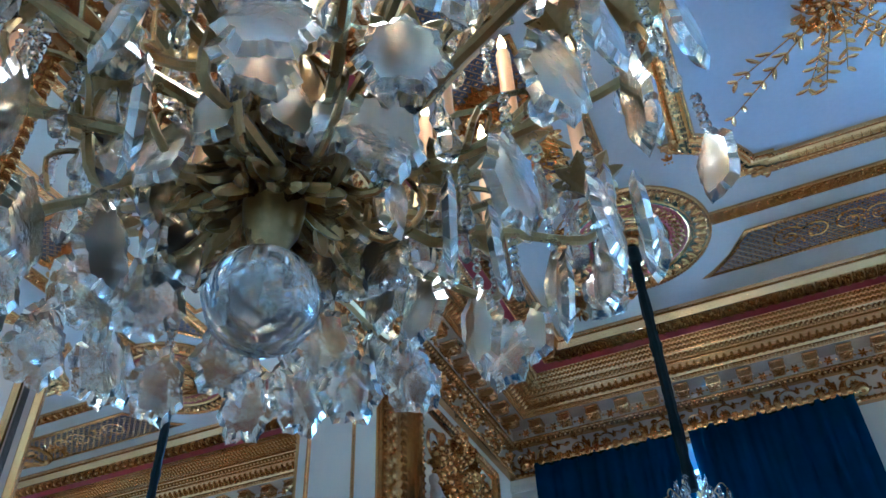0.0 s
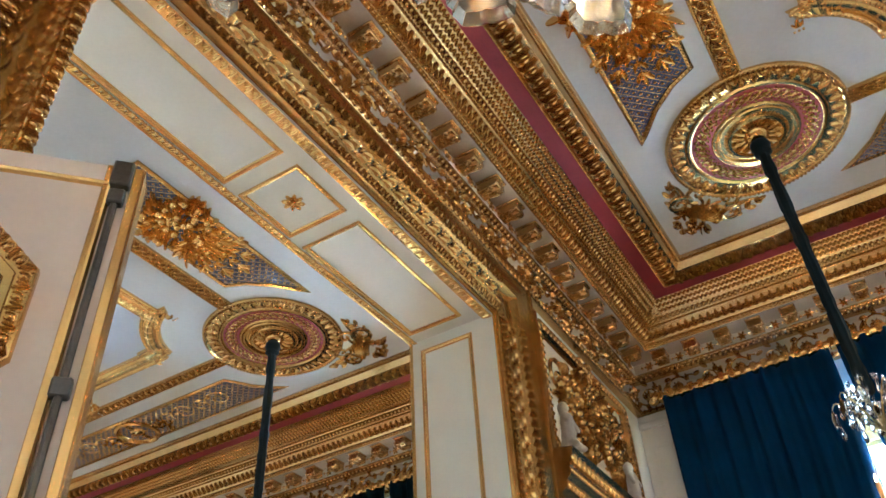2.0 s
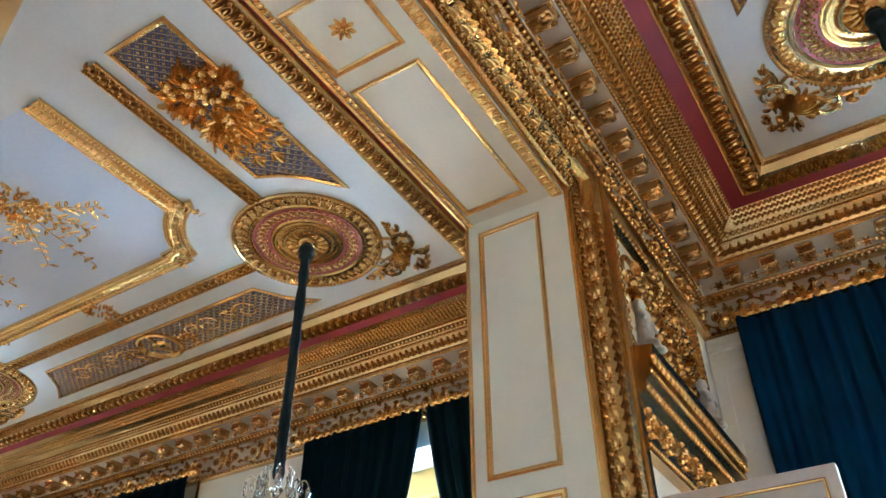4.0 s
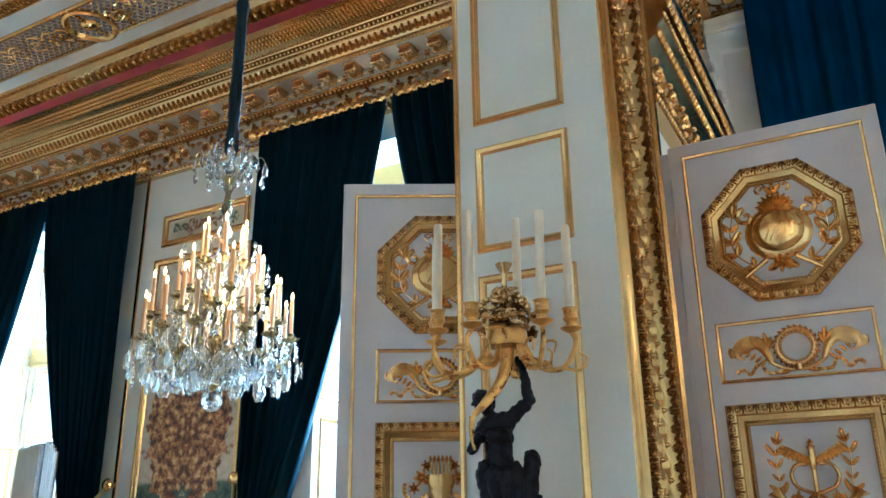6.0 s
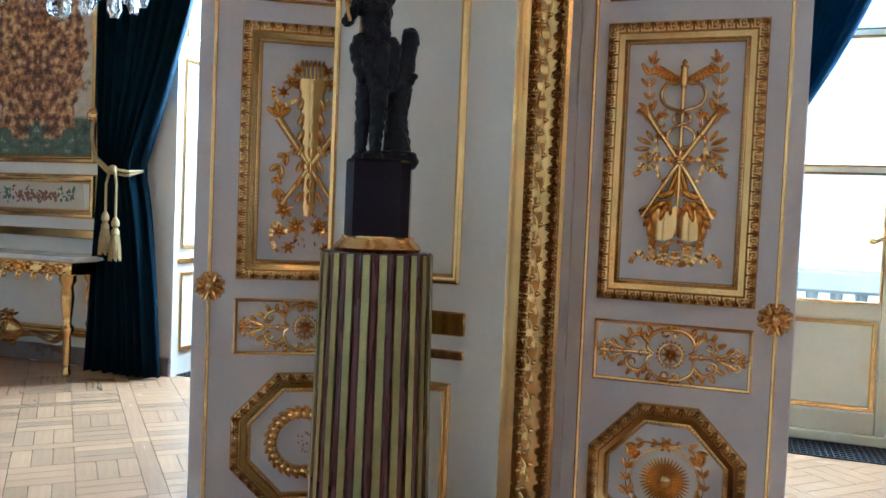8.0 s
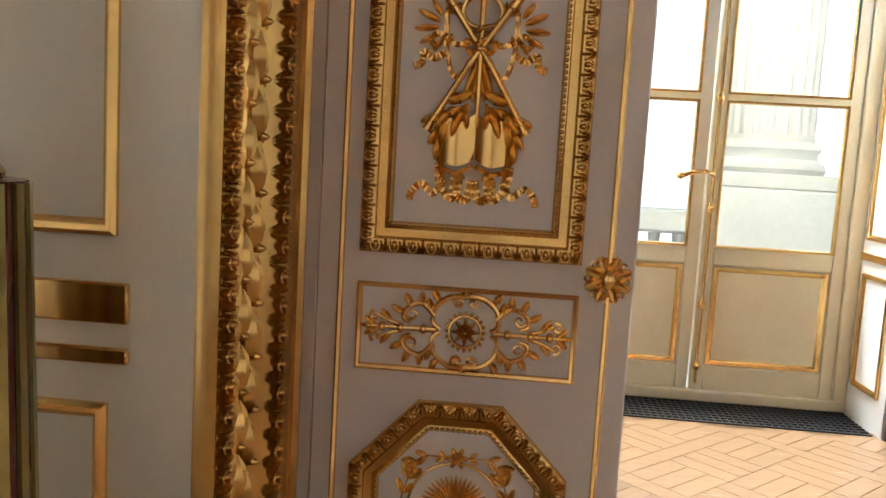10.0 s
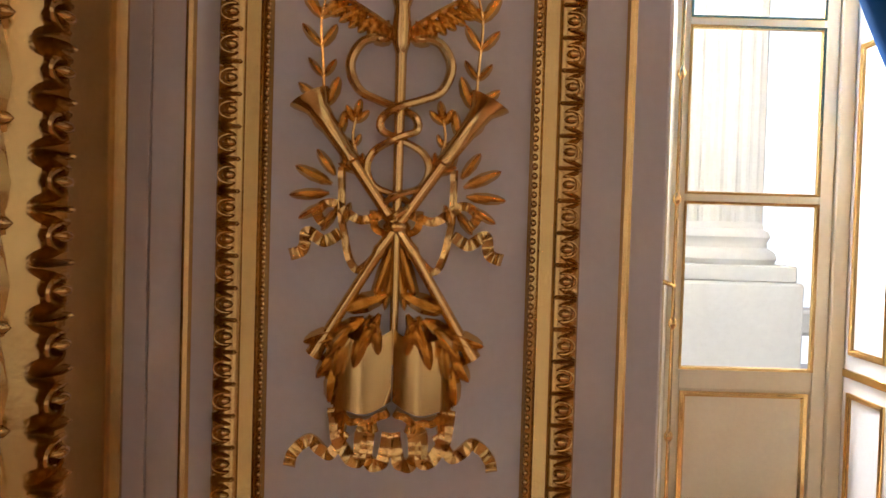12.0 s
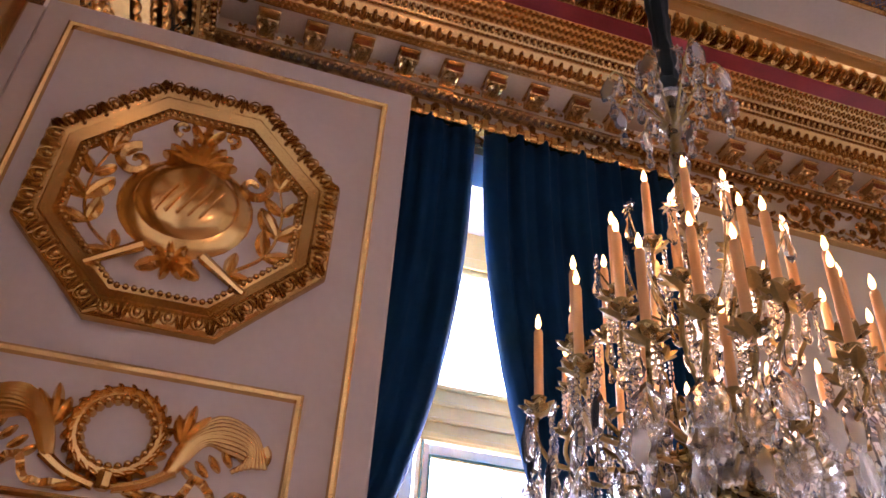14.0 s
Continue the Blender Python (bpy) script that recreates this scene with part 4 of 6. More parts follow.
    structure("ceiling_aged_relief", old, GOLD_OLD, m=face)
    structure("ceiling_blue_panels", blue, LATTICE, m=face, smooth=0)
    structure("ceiling_lattice", thin, GOLD_DULL, m=face, smooth=0)
    structure("ceiling_field", field, FIELD, m=face, smooth=0)


MIDY = (5.05 + 0.60) / 2
for cx, cy, sx, sy, ra, medal in ((-4.87, 5.05, -1, 1, 2.32, True), (-9.50, 5.05, 1, 1, 2.30, False), (-0.46, 5.05, 1, 1, 2.30, True), (-0.41, 0.52, 1, -1, 2.30, False), (4.15, 5.05, -1, 1, 2.30, False)):
    ceiling_rose(cx, cy, sx, sy)
    ceiling_corner(cx, cy, sx, sy, ra, 2.22, medal)

# ---- curtains ----
def curtain(wx, side, seed):
    """Half of a pair of velvet curtains; side -1 hangs to the smaller x. Drawn back by a cord at 1.55 m."""
    rnd = random.Random(seed)
    g = Geo()
    nu, nv = 64, 44
    top, tie = 5.03, 1.55
    ph = [rnd.uniform(0, 6.28) for _ in range(4)]
    rows = []
    for j in range(nv + 1):
        z = top * (1 - j / nv) + 0.015
        s = min(1.0, max(0.0, (top - z) / (top - tie)))
        if z >= tie:
            xin, xout = 0.03 + 0.98 * s ** (1.35 if wx < XR else 2.3 if side > 0 else 2.8), 1.40 - 0.10 * s ** 3
            gather = s ** 2
        else:
            q = (tie - z) / tie
            xin, xout = 1.01 - 0.22 * q ** 0.6, 1.30 + 0.13 * q
            gather = 1.0 - 0.7 * q
        for i in range(nu + 1):
            u = i / nu
            x = xin + (xout - xin) * u
            amp = 0.026 + 0.045 * gather
            y = amp * math.sin(2 * math.pi * 8 * (u + 0.04 * math.sin(9 * u + ph[3])) + ph[0] + 0.6 * math.sin(3 * s + ph[1])) + 0.018 * math.sin(2 * math.pi * 17 * u + ph[2] + 2 * s)
            y += 0.05 * gather * math.sin(math.pi * u)
            rows.append((side * x, -y, z))
    f = []
    for j in range(nv):
        for i in range(nu):
            k = j * (nu + 1) + i
            f.append((k, k + 1, k + nu + 2, k + nu + 1))
    g.add(rows, f)
    t = thing("curtain", Matrix.Translation((wx, WY - 0.17, 0)), "dark teal velvet curtain drawn back by a gold cord", "curtain", "salon curtains")
    # right salon takes the glare-lifted colour, left salon the shaded one
    o = part("cloth", g, VELVET_LIT if wx > XR else VELVET_SHADED, t, smooth=180)
    sol = o.modifiers.new("thickness", "SOLIDIFY")
    sol.thickness = 0.008
    c = Geo()
    kx, kz = side * 1.46, 1.98
    for d in (0, 0.03):
        c.tube([(kx, 0.02, kz - d), (side * 1.40, -0.06, 1.85 - d), (side * 1.28, -0.15, 1.66 - d), (side * 1.14, -0.17, 1.57 - d), (side * 1.00, -0.12, 1.55 - d)], 0.011, n=8)
        c.tube([(side * 1.00, -0.12, 1.55 - d), (side * 0.97, 0.0, 1.56), (side * 1.1, 0.12, 1.60), (side * 1.3, 0.13, 1.7)], 0.011, n=8)
    c.ball((side * 1.08, -0.185, 1.56), 0.035, 10, 7)
    for dx, zb in ((-0.045, 1.25), (0.05, 1.21)):
        x = side * 1.08 + dx
        c.tube([(x * 0.5 + side * 0.54, -0.19, 1.55), (x, -0.20, 1.45), (x, -0.20, zb)], 0.009, n=8)
    part("tieback_cord", c, CORD, t, "twisted old-gold cord")
    for dx, zb in ((-0.045, 1.25), (0.05, 1.21)):
        ta = Geo()
        ta.lathe([(0.012, 0.0), (0.028, -0.03), (0.030, -0.06), (0.016, -0.075), (0.030, -0.10), (0.030, -0.125), (0.022, -0.13)][::-1], 12)
        n = 22
        for i in range(n):
            a = 2 * math.pi * i / n
            ta.tube([(0.024 * math.cos(a), 0.024 * math.sin(a), -0.13), (0.036 * math.cos(a), 0.036 * math.sin(a), -0.21), (0.042 * math.cos(a), 0.042 * math.sin(a), -0.30 - 0.01 * (i % 3))], 0.006, n=5)
        part("tassel", ta, CORD, t, "old-gold fringed tassel", Matrix.Translation((side * 1.08 + dx, -0.20, zb)))
    kn = Geo()
    kn.lathe([(0.02, 0), (0.02, 0.06), (0.055, 0.065), (0.06, 0.075), (0.05, 0.09), (0.025, 0.10), (0.01, 0.105)], 18, pose(0, 0, 0, 90, 0, 0))
    part("cord_knob", kn, GOLD, t, "round gilt knob", Matrix.Translation((kx, 0.09, kz)))


rib = Geo()
rib.box(-0.027, 0.027, -0.040, 0.040, -0.042, 0.042, 0.010)
RIB = rib.mesh("rib", GOLD)
for k, wx in enumerate((-0.56, WINDOWS[1], WINDOWS[2])):
    curtain(wx, -1, 10 + k)
    curtain(wx, 1, 20 + k)
    # gilt pelmet rod with ribbed ends above each pair
    t = thing("curtain_pelmet", Matrix.Translation((wx, WY - 0.17, 5.06)), "ribbed gilt pelmet rod above the curtains", "pelmet", "curtain pelmets")
    p = Geo()
    p.tube([(-1.46, 0, 0), (1.46, 0, 0)], 0.035, n=10)
    part("rod", p, GOLD, t)
    for i in range(33):
        put("rib", RIB, t, Matrix.Translation((-1.4075 + i * 0.0885, 0, 0)))
    for s in (-1, 1):
        p = Geo()
        p.ball((s * 1.48, 0, 0), 0.06)
        part("finial", p, GOLD, t)

# ---- door leaves with carved and gilt panels ----
MOULD = [(0, -0.001), (0, 0.014), (0.004, 0.020), (0.014, 0.025), (0.030, 0.023), (0.038, 0.016), (0.040, 0.018), (0.058, 0.010), (0.060, 0.005), (0.066, 0.008), (0.071, 0.008), (0.076, -0.001)]
THIN = [(0, -0.001), (0, 0.008), (0.005, 0.012), (0.011, 0.009), (0.014, -0.001)]
U_GAD = unit_ovolo(0.046, 0.034, 0.011)
U_PEARL = unit_bead(0.0056, 0.007)


def moulding(g, path):
    g.sweep(path, MOULD)
    g.row(path, U_GAD, 0.045, 0.019, 0.022)
    g.row(path, U_PEARL, 0.0135, 0.0685, 0.008)


def caduceus():
    """Winged staff with two snakes, crossed trumpets, laurel, ribbons and an open book. Origin at the top of the staff."""
    g = Geo()
    g.tube([(0, -0.01, 0.012), (0, -0.60, 0.012)], 0.0095, 0.0065, 10)
    g.lathe([(0.002, 0.030), (0.012, 0.016), (0.006, 0.008), (0.016, 0.0), (0.012, -0.014), (0.015, -0.05), (0.013, -0.075), (0.009, -0.09)][::-1], 10, Matrix(((1, 0, 0, 0), (0, 0, 1, -0.016), (0, 1, 0, 0.012), (0, 0, 0, 1))))
    for s in (-1, 1):
        A = 0 if s > 0 else 180
        # wing
        g.stem(curve([(s * 0.012, -0.066), (s * 0.045, -0.040), (s * 0.085, -0.014), (s * 0.094, -0.022)], 12), 0.007, 0.004)
        for i in range(8):
            t = i / 7
            x, y = s * (0.016 + 0.068 * t), -0.060 + 0.040 * t
            g.leaf(x, y, A - s * (78 - 62 * t), 0.030 + 0.012 * t, 0.017, 0.010)
        for i in range(5):
            t = i / 4
            g.leaf(s * (0.02 + 0.06 * t), -0.048 + 0.030 * t, A - s * (60 - 50 * t), 0.026, 0.014, 0.015)
        # snake: head, wide loop, then two smaller loops about the staff
        pts = [(s * 0.022, -0.084, 0.014), (s * 0.040, -0.081, 0.014), (s * 0.062, -0.092, 0.013), (s * 0.076, -0.128, 0.012), (s * 0.062, -0.168, 0.012), (s * 0.030, -0.186, 0.014 + 0.006 * s), (0, -0.198, 0.018 + 0.010 * s),
               (-s * 0.024, -0.214, 0.016), (-s * 0.026, -0.236, 0.014), (0, -0.250, 0.018 - 0.010 * s), (s * 0.036, -0.272, 0.013), (s * 0.047, -0.302, 0.012), (s * 0.034, -0.332, 0.013), (0, -0.347, 0.018 + 0.010 * s),
               (-s * 0.018, -0.362, 0.014), (0, -0.380, 0.018 - 0.008 * s), (s * 0.016, -0.388, 0.012)]
        g.tube(curve(pts, 84), 0.0085, 0.0055, 8)
        g.dome(s * 0.030, -0.083, 0.016, 0.010, 0.024, 8)
        # trumpet
        b0, b1 = Vector((s * -0.134, -0.186, 0.014)), Vector((s * 0.122, -0.590, 0.010))
        d = (b1 - b0)
        L = d.length
        m = Matrix.Translation(b0) @ d.to_track_quat("Z", "Y").to_matrix().to_4x4()
        g.lathe([(0.034, -0.004), (0.030, 0.004), (0.019, 0.020), (0.015, 0.050), (0.0125, 0.11), (0.014, 0.114), (0.014, 0.122), (0.010, 0.126), (0.009, L * 0.6), (0.011, L * 0.62), (0.0085, L * 0.64), (0.0085, L - 0.03), (0.012, L - 0.012), (0.013, L)], 12, m)
        # laurel
        sprig(g, [(s * 0.050, -0.32), (s * 0.085, -0.26), (s * 0.112, -0.19), (s * 0.118, -0.12), (s * 0.122, -0.05), (s * 0.112, 0.005)], 0.050, 7, 0.34, 0.014)
        sprig(g, [(s * 0.060, -0.29), (s * 0.070, -0.25), (s * 0.066, -0.215)], 0.034, 2, 0.42, 0.010)
        for x, y, a, q in ((0.104, -0.33, 152, 0.075), (0.108, -0.345, 185, 0.072), (0.100, -0.315, 122, 0.062), (0.112, -0.362, 214, 0.060), (0.085, -0.30, 95, 0.05), (0.075, -0.36, 255, 0.05), (0.095, -0.37, 240, 0.055)):
            g.leaf(s * x * 0.96, y, a if s < 0 else 180 - a, q * 0.86, q * 0.30, 0.016)
        # ribbons
        ribbon(g, [(s * 0.010, -0.372), (s * 0.055, -0.390), (s * 0.098, -0.362), (s * 0.122, -0.378), (s * 0.108, -0.400)], 0.008)
        ribbon(g, [(s * 0.085, -0.300), (s * 0.082, -0.40), (s * 0.060, -0.465), (s * 0.020, -0.430)], 0.006)
        ribbon(g, [(s * 0.085, -0.412), (s * 0.110, -0.425), (s * 0.135, -0.412), (s * 0.142, -0.438), (s * 0.162, -0.446)], 0.009)
        # leaves about the book and falling ribbons
        for x, y, a, q in ((0.012, -0.50, 200, 0.07), (0.045, -0.535, 215, 0.075), (0.075, -0.555, 195, 0.065), (0.035, -0.53, 250, 0.06), (0.060, -0.555, 262, 0.06), (0.082, -0.575, 235, 0.06), (0.088, -0.60, 262, 0.06)):
            g.leaf(s * x, y, a if s < 0 else 180 - a, q, q * 0.44, 0.024)
        for k in range(6):
            g.leaf(s * (0.090 - 0.004 * k), -0.60 - 0.014 * k, 262 if s < 0 else 278, 0.05, 0.010, 0.014)
        ribbon(g, [(s * 0.088, -0.665), (s * 0.080, -0.715), (s * 0.050, -0.745), (s * 0.045, -0.70), (s * 0.022, -0.69)], 0.010, 0.012)
        ribbon(g, [(s * 0.070, -0.70), (s * 0.095, -0.735), (s * 0.125, -0.715), (s * 0.150, -0.735), (s * 0.155, -0.755)], 0.009)
        ribbon(g, [(s * 0.004, -0.70), (s * 0.014, -0.745), (s * 0.036, -0.74), (s * 0.034, -0.70)], 0.010, 0.012)
        # page of the open book
        v, f = [], []
        for j in range(5):
            for i in range(7):
                u, w = i / 6, j / 4
                v.append((s * (0.001 + 0.073 * u), -0.548 - 0.010 * u - 0.104 * w - 0.012 * math.sin(u * 3.1), 0.020 + 0.012 * math.sin(u * 2.6)))
        for j in range(4):
            for i in range(6):
                k = j * 7 + i
                q = (k, k + 1, k + 8, k + 7)
                f.append(q if s < 0 else q[::-1])
        n = len(v)
        v += [(s * 0.003, -0.652, -0.001), (s * 0.077, -0.664, -0.001), (s * 0.077, -0.560, -0.001)]
        f += [(28, n, n + 1, 34), (6, 34, n + 1, n + 2)]
        g.add(v, f)
        for x, y, a, q in ((0.020, -0.525, -62, 0.062), (0.040, -0.540, -75, 0.066), (0.062, -0.545, -50, 0.060), (0.030, -0.530, -100, 0.055), (0.078, -0.560, -84, 0.058)):
            g.leaf(s * x, y, a if s > 0 else 180 - a, q, q * 0.34, 0.020, base=0.026)
        for k in range(3):
            g.stem([(s * (0.075 + 0.004 * k), -0.566, 0.022 - 0.006 * k), (s * (0.075 + 0.004 * k), -0.662, 0.022 - 0.006 * k)], 0.0028, n=5)
        ribbon(g, [(s * 0.004, -0.668), (s * 0.04, -0.685), (s * 0.075, -0.678), (s * 0.088, -0.672)], 0.006, 0.022)
    for a in (250, 262, 278, 290):
        g.leaf(0, -0.415, a, 0.11, 0.020, 0.012)
    g.dome(0, -0.40, 0.022, 0.014, 0.026, 10)
    ribbon(g, [(-0.035, -0.372), (-0.030, -0.405), (0, -0.412), (0.030, -0.405), (0.035, -0.372)], 0.006, 0.020)
    # the staff above the knot is squat
    for k in range(len(g.v)):
        y = g.v[k][:, 1]
        g.v[k][:, 1] = np.where(y > -0.41, y * 0.84, y + 0.0656) - 0.010
        g.v[k][:, 0] *= 0.95
    return g


def quiver_trophy():
    """Quiver, crossed torches, flowers and ribbons."""
    g = Geo()
    g.lathe([(0.020, -0.56), (0.026, -0.52), (0.024, -0.50), (0.034, -0.30), (0.040, -0.28), (0.036, -0.26), (0.048, -0.10), (0.056, -0.08), (0.054, -0.05)], 14, Matrix(((1, 0, 0, 0), (0, 0, 1, 0), (0, 0.6, 0, 0.004), (0, 0, 0, 1))))
    for k in range(7):
        for i in range(3):
            g.leaf(-0.028 + 0.028 * i, -0.12 - 0.058 * k, -90 + (i - 1) * 25, 0.05, 0.026 - 0.001 * k, 0.012, base=0.018)
    for k in range(6):
        g.tube([(-0.03 + 0.012 * k, -0.06, 0.014), (-0.04 + 0.016 * k, 0.0, 0.012)], 0.004, n=6)
        g.leaf(-0.04 + 0.016 * k, -0.01, 90, 0.035, 0.014, 0.02)
    for s in (-1, 1):
        g.tube([(s * 0.12, -0.20, 0.012), (-s * 0.10, -0.52, 0.010)], 0.016, 0.009, 10)
        for a in (40, 75, 110, 140):
            g.leaf(s * 0.12, -0.195, a if s > 0 else 180 - a, 0.06, 0.026, 0.016)
        sprig(g, [(s * 0.04, -0.30), (s * 0.085, -0.33), (s * 0.12, -0.40), (s * 0.115, -0.47)], 0.045, 5, 0.5, 0.014)
        for x, y, r in ((0.075, -0.06, 0.030), (0.055, -0.015, 0.022), (0.105, -0.10, 0.022), (0.09, -0.54, 0.034), (0.045, -0.60, 0.036), (0.105, -0.62, 0.026), (0.07, -0.68, 0.024)):
            g.flower(s * x, y, r, 0.018, 6, x * 900)
        ribbon(g, [(s * 0.02, -0.58), (s * 0.07, -0.62), (s * 0.12, -0.59), (s * 0.135, -0.64), (s * 0.11, -0.70)], 0.008)
        ribbon(g, [(s * 0.05, -0.12), (s * 0.10, -0.15), (s * 0.14, -0.12), (s * 0.14, -0.08)], 0.008)
    bouquet(g, 0, -0.62, 0.08, 18, 0.024)
    return g


def wreath_and_plumes():
    """A laurel wreath between two curling plumes, with sprays and fluttering ribbons."""
    g = Geo()
    g.arc(0, 0, 0.061, 0, 360, 0.011, steps=36)
    for i in range(24):
        a = 360 * i / 24
        x, y = math.cos(radians(a)), math.sin(radians(a))
        g.dome(0.052 * x, 0.052 * y, 0.0075, 0.0075, 0.022, 7)
        g.leaf(0.058 * x, 0.058 * y, a + 48, 0.027, 0.014, 0.020)
        g.leaf(0.064 * x, 0.064 * y, a + 90, 0.030, 0.013, 0.022)
    for s in (-1, 1):
        A = 0 if s > 0 else 180
        g.stem(curve([(s * 0.012, -0.082), (s * 0.055, -0.068), (s * 0.092, -0.044)], 10), 0.007, 0.009, 7, 0.009)
        for k in range(9):
            q = k / 8
            g.stem(curve([(s * (0.080 + 0.012 * q), -0.052 + 0.010 * q), (s * (0.096 + 0.030 * q), 0.002 + 0.004 * q), (s * (0.140 + 0.022 * q), 0.048 - 0.050 * q), (s * (0.196 - 0.004 * q), 0.032 - 0.044 * q), (s * (0.222 - 0.050 * q), -0.020 - 0.012 * q)], 18), 0.0065, 0.0038, 6, 0.006 + 0.010 * math.sin(math.pi * q))
        g.spiral(s * 0.205, -0.004, 0.022, 60 if s > 0 else 120, -s * 0.9, 0.006, 14)
        for a, q in ((62, 0.062), (88, 0.066), (112, 0.048)):
            g.leaf(s * 0.092, -0.002, a if s > 0 else 180 - a, q, 0.020, 0.015, -s * 0.10)
        for k in range(5):
            g.leaf(s * (0.100 + 0.018 * k), -0.034 + 0.012 * k, A - s * (38 + 6 * k), 0.032, 0.014, 0.012)
        ribbon(g, [(s * 0.030, -0.080), (s * 0.075, -0.086), (s * 0.105, -0.082), (s * 0.122, -0.052), (s * 0.142, -0.062), (s * 0.160, -0.084), (s * 0.186, -0.066), (s * 0.206, -0.078)], 0.006, 0.012)
        g.leaf(s * 0.02, -0.078, A - s * 14, 0.05, 0.016, 0.012)
    g.lathe([(0.009, -0.014), (0.013, -0.010), (0.013, 0.010), (0.009, 0.014)], 8, Matrix(((1, 0, 0, 0), (0, 0, 1, -0.072), (0, 1, 0, 0.008), (0, 0, 0, 1))))
    return g


def rosette_frieze():
    """A rosette in a strapwork oval between acanthus scrolls."""
    g = Geo()
    g.flower(0, 0, 0.030, 0.018, 8)
    g.arc(0, 0, 0.038, 0, 360, 0.005, steps=28)
    for i in range(20):
        g.dome(0.046 * math.cos(i * math.pi / 10), 0.046 * math.sin(i * math.pi / 10), 0.005, 0.005, 0.012, 6)
    for s in (-1, 1):
        A = 0 if s > 0 else 180
        for q in (-1, 1):
            g.stem(curve([(0, q * 0.086), (s * 0.040, q * 0.082), (s * 0.072, q * 0.056), (s * 0.078, q * 0.020), (s * 0.060, q * 0.004)], 16), 0.008, 0.006, 7)
            g.spiral(s * 0.016, q * 0.072, 0.016, 90 * q, -s * q * 1.2, 0.006, 14)
            g.stem(curve([(s * 0.074, q * 0.034), (s * 0.105, q * 0.062), (s * 0.140, q * 0.050), (s * 0.150, q * 0.024), (s * 0.130, q * 0.014)], 16), 0.008, 0.005, 7)
            g.spiral(s * 0.128, q * 0.036, 0.020, 90 * q, -s * q * 1.3, 0.005, 16)
            for x, y, a, L in ((0.080, 0.040, 65, 0.038), (0.105, 0.056, 80, 0.034), (0.128, 0.054, 50, 0.036), (0.146, 0.036, 20, 0.038), (0.060, 0.070, 40, 0.032)):
                g.leaf(s * x, q * y, (a * q) if s > 0 else 180 - a * q, L, 0.020, 0.014, s * q * 0.12)
            g.stem(curve([(s * 0.150, q * 0.006), (s * 0.185, q * 0.016), (s * 0.212, q * 0.030)], 10), 0.006, 0.004, 6)
            g.spiral(s * 0.216, q * 0.024, 0.014, 110 * q, -s * q * 1.2, 0.005, 14)
            g.leaf(s * 0.176, q * 0.014, (38 * q) if s > 0 else 180 - 38 * q, 0.040, 0.018, 0.012, s * q * 0.15)
        g.stem(curve([(s * 0.070, 0), (s * 0.15, 0.0), (s * 0.235, 0.0)], 10), 0.008, 0.005, 8)
        for x in (0.10, 0.155, 0.200):
            g.dome(s * x, 0, 0.011, 0.013, 0.016, 8)
        for a in (-40, 0, 40):
            g.leaf(s * 0.215, 0, A + a, 0.036, 0.016, 0.011)
        g.leaf(0, s * 0.082, 90 * s, 0.020, 0.026, 0.016)
    return g


def cartouche():
    """Round shield with a shell above and oak branches beside it."""
    g = Geo()
    g.dome(0, -0.01, 0.118, 0.108, 0.022, 24)
    g.dome(0, -0.005, 0.092, 0.084, 0.030, 24, base=0.012)
    for k in range(5):
        g.stem([(-0.05 + 0.02 * k, -0.05, 0.043), (-0.02 + 0.02 * k, 0.01, 0.043)], 0.0022, n=5)
    for i in range(9):
        g.leaf(0, 0.075, 18 + 18 * i, 0.072, 0.022, 0.026)
    for a in (55, 90, 125):
        g.leaf(0, 0.135, a, 0.055, 0.020, 0.016)
    for s in (-1, 1):
        g.spiral(s * 0.105, 0.065, 0.036, 90 if s > 0 else 90, -s * 1.2, 0.011, 18)
        g.spiral(s * 0.045, 0.165, 0.018, -90, s * 1.1, 0.006, 14)
        sprig(g, [(s * 0.085, -0.135), (s * 0.15, -0.08), (s * 0.168, 0.0), (s * 0.150, 0.085)], 0.058, 5, 0.5, 0.014, 0.004, 48)
        g.tube([(s * 0.05, -0.11, 0.010), (s * 0.13, -0.165, 0.010)], 0.011, 0.007, 8)
        g.leaf(s * 0.01, -0.125, -90 + s * 60, 0.05, 0.03, 0.018)
    g.flower(0, -0.125, 0.036, 0.022, 7)
    return g


def sun_medallion():
    g = Geo()
    for i in range(40):
        g.leaf(0.020 * math.cos(i * math.pi / 20), 0.020 * math.sin(i * math.pi / 20), i * 9, 0.066, 0.009, 0.008)
    g.dome(0, 0, 0.026, 0.026, 0.016, 14)
    g.arc(0, 0, 0.115, 0, 360, 0.004, steps=36)
    for s in (-1, 1):
        sprig(g, [(s * 0.02, -0.135), (s * 0.10, -0.09), (s * 0.132, 0.0), (s * 0.115, 0.075)], 0.040, 6, 0.45, 0.011)
        sprig(g, [(s * 0.02, 0.125), (s * 0.07, 0.13), (s * 0.105, 0.11)], 0.034, 3, 0.45, 0.010)
        g.leaf(s * 0.015, -0.13, -90 + s * 50, 0.06, 0.024, 0.014)
    g.flower(0, -0.13, 0.034, 0.016, 6)
    g.flower(0, 0.128, 0.026, 0.014, 6)
    return g


